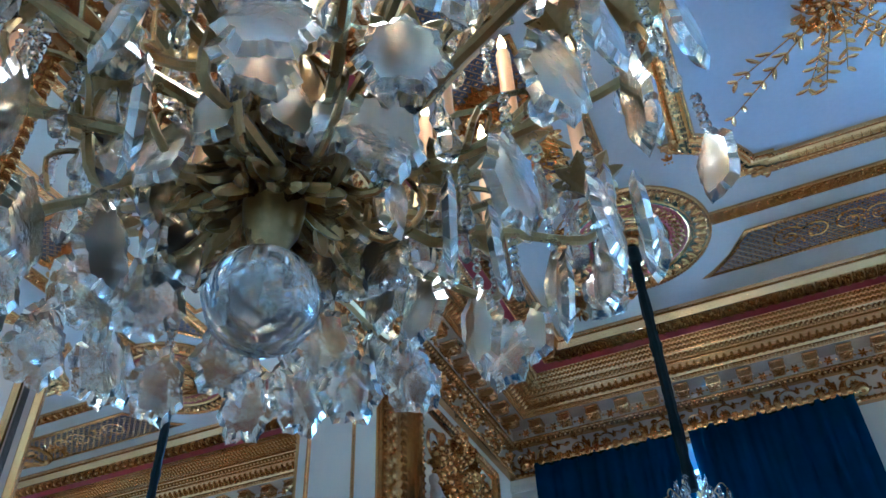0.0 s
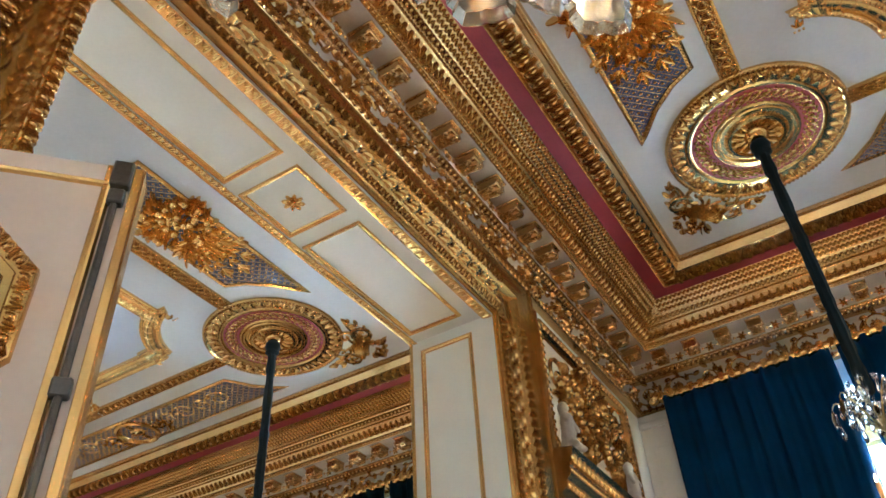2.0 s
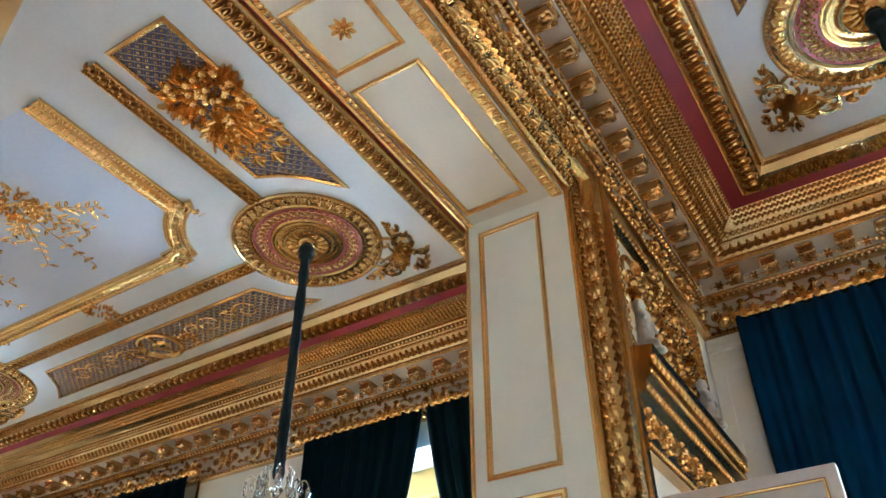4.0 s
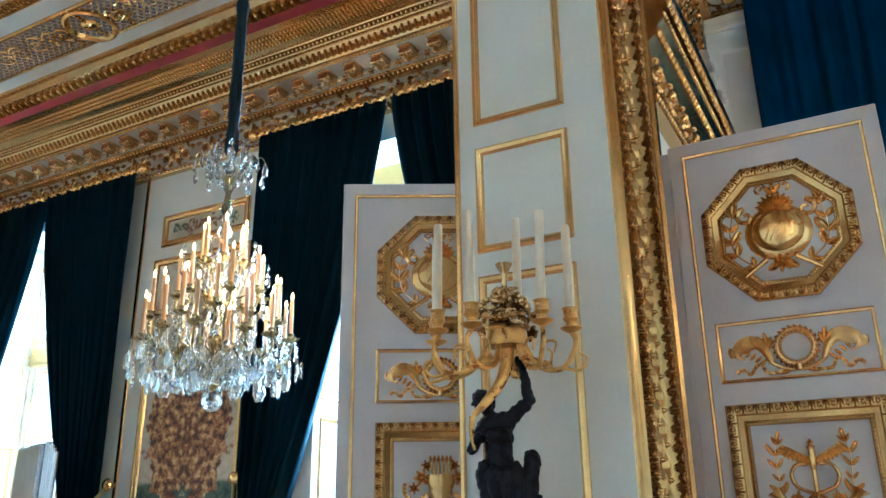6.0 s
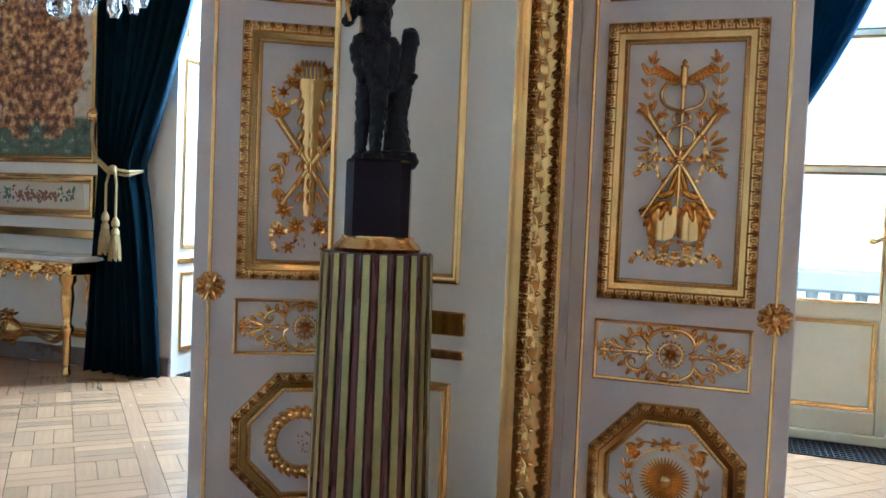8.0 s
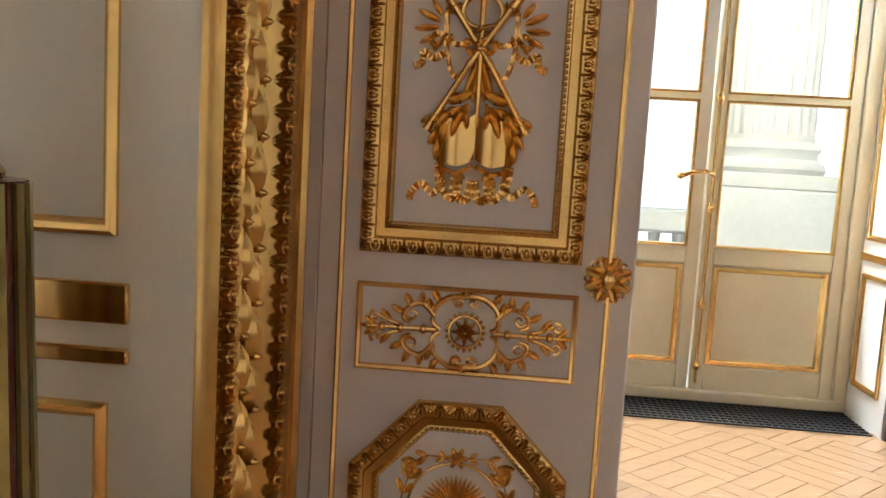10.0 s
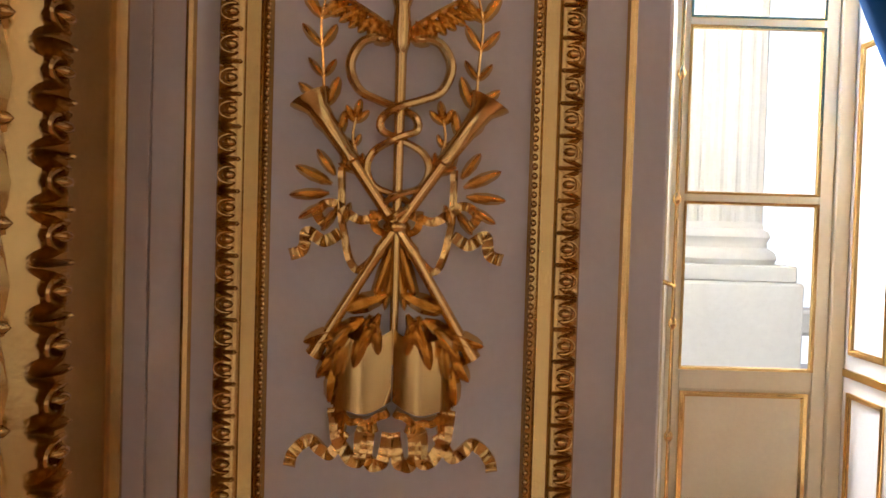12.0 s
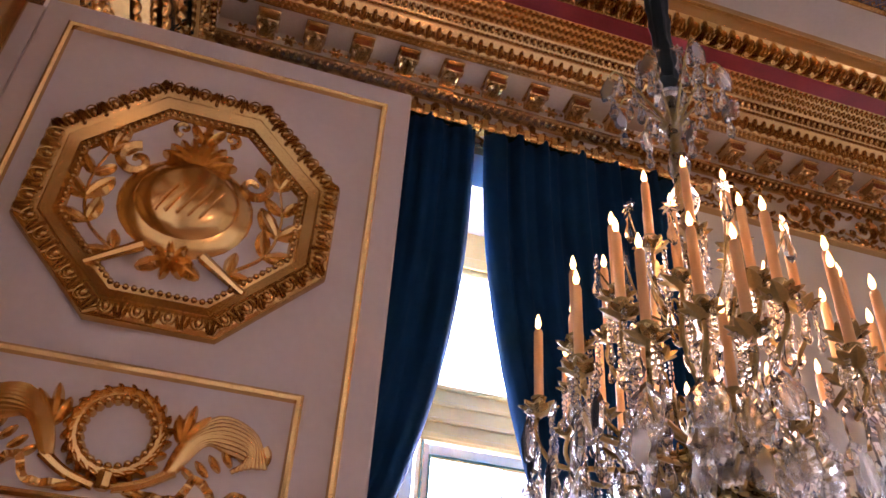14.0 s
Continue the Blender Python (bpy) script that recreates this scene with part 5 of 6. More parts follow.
def wreath_medallion():
    g = Geo()
    for i in range(26):
        a = 360 * i / 26
        x, y = 0.112 * math.cos(radians(a)), 0.112 * math.sin(radians(a))
        g.dome(x, y, 0.020, 0.020, 0.026, 8)
        g.leaf(x, y, a + 65, 0.050, 0.022, 0.022)
        g.leaf(x, y, a + 125, 0.044, 0.020, 0.022)
    bouquet(g, 0.02, 0, 0.05, 16, 0.02)
    return g


def lock_rosette():
    g = Geo()
    for i in range(8):
        a = 22 + 45 * i
        g.leaf(0.008 * math.cos(radians(a)), 0.008 * math.sin(radians(a)), a, 0.050, 0.034, 0.016)
        g.spiral(0.042 * math.cos(radians(a + 22)), 0.042 * math.sin(radians(a + 22)), 0.012, a, 1.0, 0.003, 10)
    g.dome(0, 0, 0.020, 0.026, 0.024, 12)
    return g


RELIEFS = {}


def relief(name, maker):
    if name not in RELIEFS:
        RELIEFS[name] = maker().mesh(name, GOLD)
    return RELIEFS[name]


def door_leaf(m, w, trophy, medallion, lock_side, label, bolt=False, shift=0.0, hinge=False):
    t = thing("door_leaf", m, label, "door", "carved door leaves")
    h, th = 3.035, 0.065
    s = Geo()
    s.box(0, w, 0.0, th, 0.0, h, 0.004)
    part("panel", s, DOVE, t)
    if hinge:
        s = Geo()
        s.box(-0.046, -0.0005, 0.006, 0.064, 0.0, h - 0.02, 0.003)
        part("hinge_stile", s, DOVE, t, "grey painted hinge stile")
    c = w / 2 + shift
    e = Geo()
    e.sweep(rect(0.052, w - 0.052, 0.09, h - 0.055), THIN)
    e.sweep(rect(c - 0.263, c + 0.262, 2.075, 2.295), THIN)
    e.sweep(rect(c - 0.263, c + 0.262, 0.757, 0.970), THIN)
    part("fillet", e, GOLD, t, "thin gilt fillets", LOCAL_FACE)
    for nm, path in (("octagon_frame", octagon(c - 0.264, c + 0.264, 2.358, 2.878, 0.160, 0.160)), ("octagon_frame", octagon(c - 0.264, c + 0.264, 0.155, 0.69, 0.162, 0.17)), ("panel_frame", rect(c - 0.262, c + 0.261, 1.042, 1.998))):
        q = Geo()
        moulding(q, path)
        part(nm, q, GOLD_OLD, t, "gilt leaf moulding with a row of beads", LOCAL_FACE)
    put("trophy_relief", relief("trophy_a" if trophy is caduceus else "trophy_b", trophy), t, LOCAL_FACE @ Matrix.Translation((c - 0.003, 1.868 if trophy is caduceus else 1.845, 0)), "carved gilt trophy")
    put("wreath_relief", relief("wreath", wreath_and_plumes), t, LOCAL_FACE @ Matrix.Translation((c, 2.185, 0)), "carved gilt wreath with plumes")
    put("rosette_relief", relief("rosette", rosette_frieze), t, LOCAL_FACE @ Matrix.Translation((c, 0.863, 0)), "carved gilt rosette and scrolls")
    put("cartouche_relief", relief("cartouche", cartouche), t, LOCAL_FACE @ Matrix.Translation((c, 2.620, 0)), "carved gilt shield with oak leaves")
    put("medallion_relief", relief("medallion_a" if medallion is sun_medallion else "medallion_b", medallion), t, LOCAL_FACE @ Matrix.Translation((c, 0.423, 0)), "carved gilt round medallion")
    put("lock_rosette", relief("lock", lock_rosette), t, LOCAL_FACE @ Matrix.Translation((w - 0.062 if lock_side > 0 else 0.062, 1.012, 0.004)), "gilt bronze rosette")
    if bolt:
        b = Geo()
        b.box(w - 0.001, w + 0.004, 0.002, 0.063, 0.02, h - 0.005, 0.001)
        b.box(w - 0.018, w + 0.002, -0.008, 0.0, 0.02, h - 0.005, 0.002)
        part("edge_strip", b, GOLD, t, "gilt edge strip")
        b = Geo()
        b.box(w - 0.075, w - 0.058, -0.006, 0.0, 0.02, h - 0.005, 0.002)
        part("gilt_line", b, GOLD, t, "gilt line beside the bolt")
        b = Geo()
        b.tube([(w - 0.040, -0.012, 0.1), (w - 0.040, -0.012, h - 0.1)], 0.008, n=8)
        b.box(w - 0.060, w - 0.018, -0.026, 0.0, h - 0.075, h - 0.004, 0.004)
        b.box(w - 0.056, w - 0.022, -0.024, 0.0, h - 0.125, h - 0.085, 0.004)
        for z in (1.0, 1.6, 2.1, 2.45):
            b.box(w - 0.058, w - 0.022, -0.022, 0.0, z, z + 0.04, 0.004)
        part("flush_bolt", b, DARK_STEEL, t, "dark iron bolt rod with keepers")


door_leaf(pose(-2.152, 4.70, 0.012), 0.75, caduceus, sun_medallion, 1, "open grey door leaf with gilt caduceus and octagon panels", False, -0.011, True)
door_leaf(pose(-3.48, 4.335, 0.012, 0, 0, 30), 0.72, quiver_trophy, wreath_medallion, -1, "open grey door leaf with gilt quiver trophy panel", False, 0.055)
door_leaf(pose(-2.205, 0.68, 0.012, 0, 0, 48), 0.80, caduceus, sun_medallion, 1, "open grey door leaf with iron bolt on its edge", True)

# ---- chandeliers ----
def crystal_plate(h, w, t, lobes=7):
    """A pear-shaped plaque with a scalloped rim and faceted faces; hangs from its top at the origin."""
    rim = []
    n = lobes * 6
    for i in range(n):
        a = 2 * math.pi * i / n
        q = 1 + 0.08 * math.cos(lobes * a) + 0.03 * math.cos(3 * lobes * a)
        x = w / 2 * q * math.sin(a) * (0.72 + 0.28 * (1 - math.cos(a)) / 2)
        z = -h / 2 + h / 2 * q * math.cos(a)
        rim.append((x, z))
    v = [(x, 0, z) for x, z in rim]
    for s in (-1, 1):
        v += [(x * 0.76, s * t * 0.5, -h / 2 + (z + h / 2) * 0.76 - h * 0.02) for x, z in rim]
    v += [(0, -t * 0.68, -h * 0.52), (0, t * 0.68, -h * 0.52)]
    f = []
    for i in range(n):
        j = (i + 1) % n
        f += [(i, j, n + j, n + i), (n + i, n + j, 3 * n), (j, i, 2 * n + i, 2 * n + j), (2 * n + j, 2 * n + i, 3 * n + 1)]
    g = Geo()
    g.add(v, f)
    return g


def crystal_drop(h, w, n=6):
    g = Geo()
    g.lathe([(w * 0.06, 0), (w * 0.26, -h * 0.12), (w * 0.22, -h * 0.3), (w * 0.5, -h * 0.66), (w * 0.36, -h * 0.86), (w * 0.03, -h)][::-1], n)
    return g


def crystal_star(r, n=8):
    g = Geo()
    v = []
    for i in range(2 * n):
        a = math.pi * i / n
        q = r if i % 2 == 0 else r * 0.55
        v.append((q * math.cos(a), 0, q * math.sin(a)))
    v += [(0, -r * 0.3, 0), (0, r * 0.3, 0)]
    f = []
    for i in range(2 * n):
        j = (i + 1) % (2 * n)
        f += [(i, j, 2 * n), (j, i, 2 * n + 1)]
    g.add(v, f)
    return g


def chandelier():
    """Origin at the bottom of the crystal ball. Tiers of candle arms round a glass and gilt stem."""
    t = thing("chandelier", Matrix.Translation((0, 0, 0)), "rock-crystal chandelier with gilt arms and lit candles", "chandelier", "salon chandeliers")
    rnd = random.Random(3)
    g = Geo()
    g.ball((0, 0, 0.058), 0.058, 20, 14)
    part("crystal_ball", g, BALL, t, "clear crystal ball", smooth=15)
    g = Geo()
    g.lathe([(0.006, 0.112), (0.016, 0.12), (0.03, 0.15), (0.036, 0.19), (0.040, 0.22), (0.024, 0.25), (0.020, 0.30), (0.036, 0.34), (0.048, 0.38), (0.034, 0.42), (0.02, 0.46), (0.015, 1.50)], 14)
    part("stem", g, GREENED, t, "patinated gilt metal stem")
    for i in range(10):
        g = Geo()
        a = 2 * math.pi * i / 10
        g.tube(curve([(0.05 * math.cos(a), 0.05 * math.sin(a), 0.22), (0.12 * math.cos(a), 0.12 * math.sin(a), 0.16), (0.17 * math.cos(a), 0.17 * math.sin(a), 0.22), (0.14 * math.cos(a), 0.14 * math.sin(a), 0.28)], 14), 0.006, 0.003, 8)
        part("scroll", g, GREENED, t, "small curled gilt scroll")
    hub_leaf = Geo()
    hub_leaf.leaf(0, 0, 0, 0.066, 0.030, 0.014, 0.0)
    hub_leaf.leaf(0.03, 0.01, 38, 0.034, 0.016, 0.012, 0.1)
    hub_leaf.leaf(0.03, -0.01, -38, 0.034, 0.016, 0.012, -0.1)
    hub_me = hub_leaf.mesh("leaf", GREENED)
    for i in range(20):
        a = 18 * i
        tier = i % 2
        put("leaf", hub_me, t, pose(0.03 * math.cos(radians(a)), 0.03 * math.sin(radians(a)), 0.20 + 0.05 * tier, 0, 0, a) @ pose(0, 0, 0, 180 + 20 * (i % 3 - 1), 25 - 70 * tier + 9 * (i % 4), 0), "dark green-gold bronze leaf")
    for zs, sc in ((0.50, 1.0), (0.68, 0.9), (0.86, 0.8), (1.02, 0.75), (1.16, 0.6)):
        g = Geo()
        g.lathe([(0.018, 0), (0.05 * sc, 0.02), (0.062 * sc, 0.05), (0.045 * sc, 0.09), (0.022, 0.12), (0.035 * sc, 0.135), (0.018, 0.15)], 12)
        part("glass_baluster", g, CRYSTAL, t, "faceted glass baluster", Matrix.Translation((0, 0, zs)), 12)
    cup = Geo()
    cup.lathe([(0.008, -0.022), (0.016, -0.014), (0.030, -0.004), (0.046, 0.006), (0.044, 0.009), (0.026, 0.002), (0.016, 0.008), (0.015, 0.014), (0.019, 0.03), (0.021, 0.034), (0.016, 0.036)], 32)
    dish = cup.v[0]
    ang, rad = np.arctan2(dish[:, 1], dish[:, 0]), np.hypot(dish[:, 0], dish[:, 1])
    lobe = np.where(rad > 0.024, 1 + 0.20 * np.cos(8 * ang), 1.0)
    dish[:, 0] *= lobe
    dish[:, 1] *= lobe
    dish[:, 2] += np.where(rad > 0.040, 0.004 * np.cos(8 * ang), 0.0)
    cup_me = cup.mesh("candle_cup", GREENED)
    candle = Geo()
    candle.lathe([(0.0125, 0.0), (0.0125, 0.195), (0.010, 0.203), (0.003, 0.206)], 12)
    # the glow of the flame is in the wax colour
    candle_me = candle.mesh("candle", GLOW_WAX)
    flame = Geo()
    flame.lathe([(0.001, 0.0), (0.006, 0.008), (0.0085, 0.018), (0.006, 0.032), (0.001, 0.048)], 10)
    flame_me = flame.mesh("flame", FLAME)
    plate_me = crystal_plate(0.122, 0.098, 0.016).mesh("pendant", CRYSTAL, 10)
    plate2_me = crystal_plate(0.104, 0.076, 0.015, 5).mesh("pendant", CRYSTAL, 10)
    drop_me = crystal_drop(0.095, 0.034).mesh("pendant", CRYSTAL, 24)
    small_me = crystal_drop(0.055, 0.022).mesh("pendant", CRYSTAL, 24)
    star_me = crystal_star(0.030).mesh("pendant", CRYSTAL, 24)
    chain = Geo()
    for k in range(4):
        chain.ball((0, 0, -0.008 - k * 0.016), 0.008, 6, 4)
    chain_me = chain.mesh("bead_chain", CRYSTAL, 12)
    arms = []
    for cnt, r, z, a0, zr in ((12, 0.425, 0.39, 0, 0.30), (12, 0.355, 0.50, 15, 0.34), (8, 0.25, 0.66, 8, 0.46), (6, 0.13, 0.86, 20, 0.68), (6, 0.20, 0.32, 30, 0.26)):
        for i in range(cnt):
            arms.append((r * rnd.uniform(0.95, 1.05), z + rnd.uniform(-0.025, 0.03), a0 + 360 * i / cnt + rnd.uniform(-4, 4), zr))
    for r, z, a, zr in arms:
        m = pose(0, 0, 0, 0, 0, a)
        g = Geo()
        g.tube(curve([(0.02, 0, zr), (r * 0.3, 0.02, zr - 0.07), (r * 0.62, 0.0, zr - 0.06), (r * 0.90, -0.015, z - 0.14), (r * 1.02, 0, z - 0.07), (r, 0, z - 0.01)], 18), 0.008, 0.006, 6)
        g.tube(curve([(r * 0.5, 0, zr - 0.07), (r * 0.55, 0.01, zr + 0.01), (r * 0.68, 0.01, zr + 0.02), (r * 0.66, 0, zr - 0.03)], 10), 0.005, 0.003, 5)
        part("arm", g, GREENED, t, "curved gilt arm", m)
        p = m @ Vector((r, 0, z))
        cup_ob = put("candle_cup", cup_me, t, Matrix.Translation(p) @ pose(0, 0, 0, 0, 0, a), "leafy gilt candle cup")
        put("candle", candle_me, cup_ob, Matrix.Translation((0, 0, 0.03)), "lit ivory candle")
        put("flame", flame_me, cup_ob, Matrix.Translation((0, 0, 0.235)), "candle flame")
        for k in range(3):
            b = radians(a + k * 120 + 40)
            q = p + Vector((0.034 * math.cos(b), 0.034 * math.sin(b), -0.006))
            ch = put("bead_chain", chain_me, t, Matrix.Translation(q))
            put("pendant", (small_me, drop_me)[k % 2], ch, Matrix.Translation((0, 0, -0.068)) @ pose(0, 0, 0, 0, 0, rnd.uniform(0, 360)))
    # rings of large plaques under the arms
    for cnt, r, z, me in ((20, 0.475, 0.290, plate2_me), (16, 0.42, 0.258, plate_me), (13, 0.35, 0.235, plate_me), (11, 0.27, 0.240, plate_me), (8, 0.19, 0.225, plate_me), (14, 0.44, 0.34, star_me), (18, 0.40, 0.30, plate2_me), (16, 0.30, 0.30, drop_me), (12, 0.20, 0.30, drop_me), (14, 0.13, 0.24, plate2_me)):
        for i in range(cnt):
            a = 360 * i / cnt + rnd.uniform(-6, 6)
            rr = r * rnd.uniform(0.94, 1.06)
            zz = z + rnd.uniform(-0.03, 0.03)
            p = Vector((rr * math.cos(radians(a)), rr * math.sin(radians(a)), zz))
            put("pendant", me, t, Matrix.Translation(p) @ pose(0, 0, 0, rnd.uniform(-6, 6), rnd.uniform(-6, 6), a + 90 + rnd.uniform(-35, 35)))
            if me is not star_me and i % 2:
                put("bead_chain", chain_me, t, Matrix.Translation(p + Vector((0, 0, 0.066))))
    # spires and stars between the candles, crown at the top
    for i in range(10):
        a, r = 36 * i + 9, 0.22 + 0.05 * (i % 2)
        p = Vector((r * math.cos(radians(a)), r * math.sin(radians(a)), 0.96 - 0.1 * (i % 2)))
        put("pendant", star_me, t, Matrix.Translation(p) @ pose(0, 0, 0, 0, 0, a + 90))
        put("pendant", drop_me, t, Matrix.Translation(p + Vector((0, 0, -0.03))))
        g = Geo()
        g.tube(curve([(0.02, 0, 0.62), (r * 0.7, 0, 0.72), (r, 0, p.z - 0.02)], 10), 0.004, 0.003, 5)
        part("arm", g, GREENED, t, "", pose(0, 0, 0, 0, 0, a))
    for i in range(8):
        a, r = 45 * i, 0.165 + 0.03 * (i % 2)
        g = Geo()
        g.tube(curve([(0.015, 0, 1.38), (r * 0.5, 0, 1.50), (r * 0.9, 0, 1.585), (r * 1.08, 0, 1.55)], 12), 0.005, 0.003, 5)
        part("crown_arm", g, GREENED, t, "", pose(0, 0, 0, 0, 0, a))
        for q, zz, me in ((1.08, 1.55, plate2_me), (1.02, 1.46, drop_me), (0.62, 1.53, drop_me), (0.85, 1.57, drop_me), (0.50, 1.44, small_me)):
            p = Vector((r * q * math.cos(radians(a)), r * q * math.sin(radians(a)), zz))
            put("pendant", me, t, Matrix.Translation(p) @ pose(0, 0, 0, 0, 0, a + 90 + rnd.uniform(-40, 40)))
        p = Vector((0.10 * math.cos(radians(a)), 0.10 * math.sin(radians(a)), 1.63))
        put("pendant", star_me, t, Matrix.Translation(p) @ pose(0, 0, 0, 0, 0, a + 90))
        put("pendant", drop_me, t, Matrix.Translation(p - Vector((0, 0, 0.02))))
    g = Geo()
    g.lathe([(0.015, 0), (0.03, 0.03), (0.05, 0.06), (0.03, 0.10), (0.02, 0.13), (0.036, 0.16), (0.05, 0.19), (0.02, 0.20)], 12)
    part("glass_baluster", g, CRYSTAL, t, "faceted glass baluster", Matrix.Translation((0, 0, 1.32)), 12)
    rng = random.Random(8)
    v = Geo()
    v.lathe([(0.036 + 0.003 * math.sin(k * 0.9) + 0.004 * rng.uniform(-1, 1), 1.58 + 1.90 * k / 40) for k in range(41)], 28)
    pleat = v.v[0]
    swing = 1 + 0.10 * np.cos(7 * np.arctan2(pleat[:, 1], pleat[:, 0]) + 2.2 * pleat[:, 2])
    pleat[:, 0] *= swing
    pleat[:, 1] *= swing
    v.lathe([(0.034, 3.44), (0.062, 3.47), (0.058, 3.50), (0.070, 3.53), (0.064, 3.56), (0.045, 3.59), (0.045, 3.70)], 14)
    part("chain_sleeve", v, SLEEVE, t, "dark velvet sleeve over the chain")
    return t


first = chandelier()
BOTTOM = CEIL - 3.63
for k, (cx, cy) in enumerate(LAMPS):
    m = Matrix.Translation((cx, cy, BOTTOM - (0.065 if k == 2 else 0))) @ pose(0, 0, 0, 0, 0, 37 * k)
    if k == 0:
        first.matrix_basis = m
    else:
        copy_thing(first, m)

# ---- torchere by the jamb: inlaid column, bronze figure, candle branch ----
TX, TY = -2.525, 3.86
t = thing("column_pedestal", Matrix.Translation((TX, TY, 0)), "dark red column pedestal inlaid with brass strips", "pedestal")
g = Geo()
g.box(-0.25, 0.25, -0.25, 0.25, 0.0, 0.10, 0.008)
g.lathe([(0.245, 0.10), (0.25, 0.13), (0.235, 0.155), (0.20, 0.165), (0.195, 0.19), (0.21, 0.205), (0.205, 0.23), (0.18, 0.24)], 32)
part("base", g, PURPLEWOOD, t)
g = Geo()
N = 22
v, f = [], []
for z, r in ((0.24, 0.168), (1.215, 0.150)):
    for i in range(N * 4):
        a = 2 * math.pi * i / (N * 4)
        q = r * (0.965 if i % 4 in (1, 2) else 1.0)
        v.append((q * math.cos(a), q * math.sin(a), z))
for i in range(N * 4):
    j = (i + 1) % (N * 4)
    f.append((i, j, N * 4 + j, N * 4 + i))
f.append(tuple(range(N * 4, 2 * N * 4)))
g.add(v, f)
part("shaft", g, PURPLEWOOD, t, "fluted dark red shaft", smooth=20)
st = Geo()
st.add([(-0.0105, 0.1645, 0.245), (0.0105, 0.1645, 0.245), (0.0105, 0.1715, 0.245), (-0.0105, 0.1715, 0.245), (-0.0095, 0.1475, 1.212), (0.0095, 0.1475, 1.212), (0.0095, 0.1535, 1.212), (-0.0095, 0.1535, 1.212)], [(0, 1, 2, 3), (4, 7, 6, 5), (0, 4, 5, 1), (1, 5, 6, 2), (2, 6, 7, 3), (3, 7, 4, 0)])
strip_me = st.mesh("brass_strip", BRASS, 0)
for i in range(N):
    put("brass_strip", strip_me, t, pose(0, 0, 0, 0, 0, 360 * (i + 0.375) / N - 90), "greenish brass strip")
g = Geo()
g.lathe([(0.116, 1.215), (0.120, 1.225), (0.114, 1.235), (0.100, 1.248), (0.098, 1.258)], 32)
part("collar", g, GOLD, t, "gilt bronze collar")
g = Geo()
block = octagon(-0.086, 0.086, -0.086, 0.086, 0.024, 0.024)
rim = octagon(-0.081, 0.081, -0.081, 0.081, 0.022, 0.022)
g.add([(x, y, 1.258) for x, y in block] + [(x, y, 1.454) for x, y in block] + [(x, y, 1.462) for x, y in rim], [(i, (i + 1) % 8, 8 + (i + 1) % 8, 8 + i) for i in range(8)] + [(8 + i, 8 + (i + 1) % 8, 16 + (i + 1) % 8, 16 + i) for i in range(8)] + [tuple(range(16, 24)), tuple(range(7, -1, -1))], pose(0, 0, 0, 0, 0, 20))
part("plinth", g, PORPHYRY, t, "polished dark stone plinth with cut corners", smooth=20)


def capsule(g, p0, p1, r0, r1, n=12):
    p0, p1 = Vector(p0), Vector(p1)
    d = p1 - p0
    m = Matrix.Translation(p0) @ d.to_track_quat("Z", "Y").to_matrix().to_4x4()
    L = d.length
    g.lathe([(r0 * math.sin(a), -r0 * math.cos(a)) for a in (0.15, 0.6, 1.1, 1.57)] + [(r1 * math.sin(a), L - r1 * math.cos(a)) for a in (1.57, 2.0, 2.5, 3.0)], n, m)


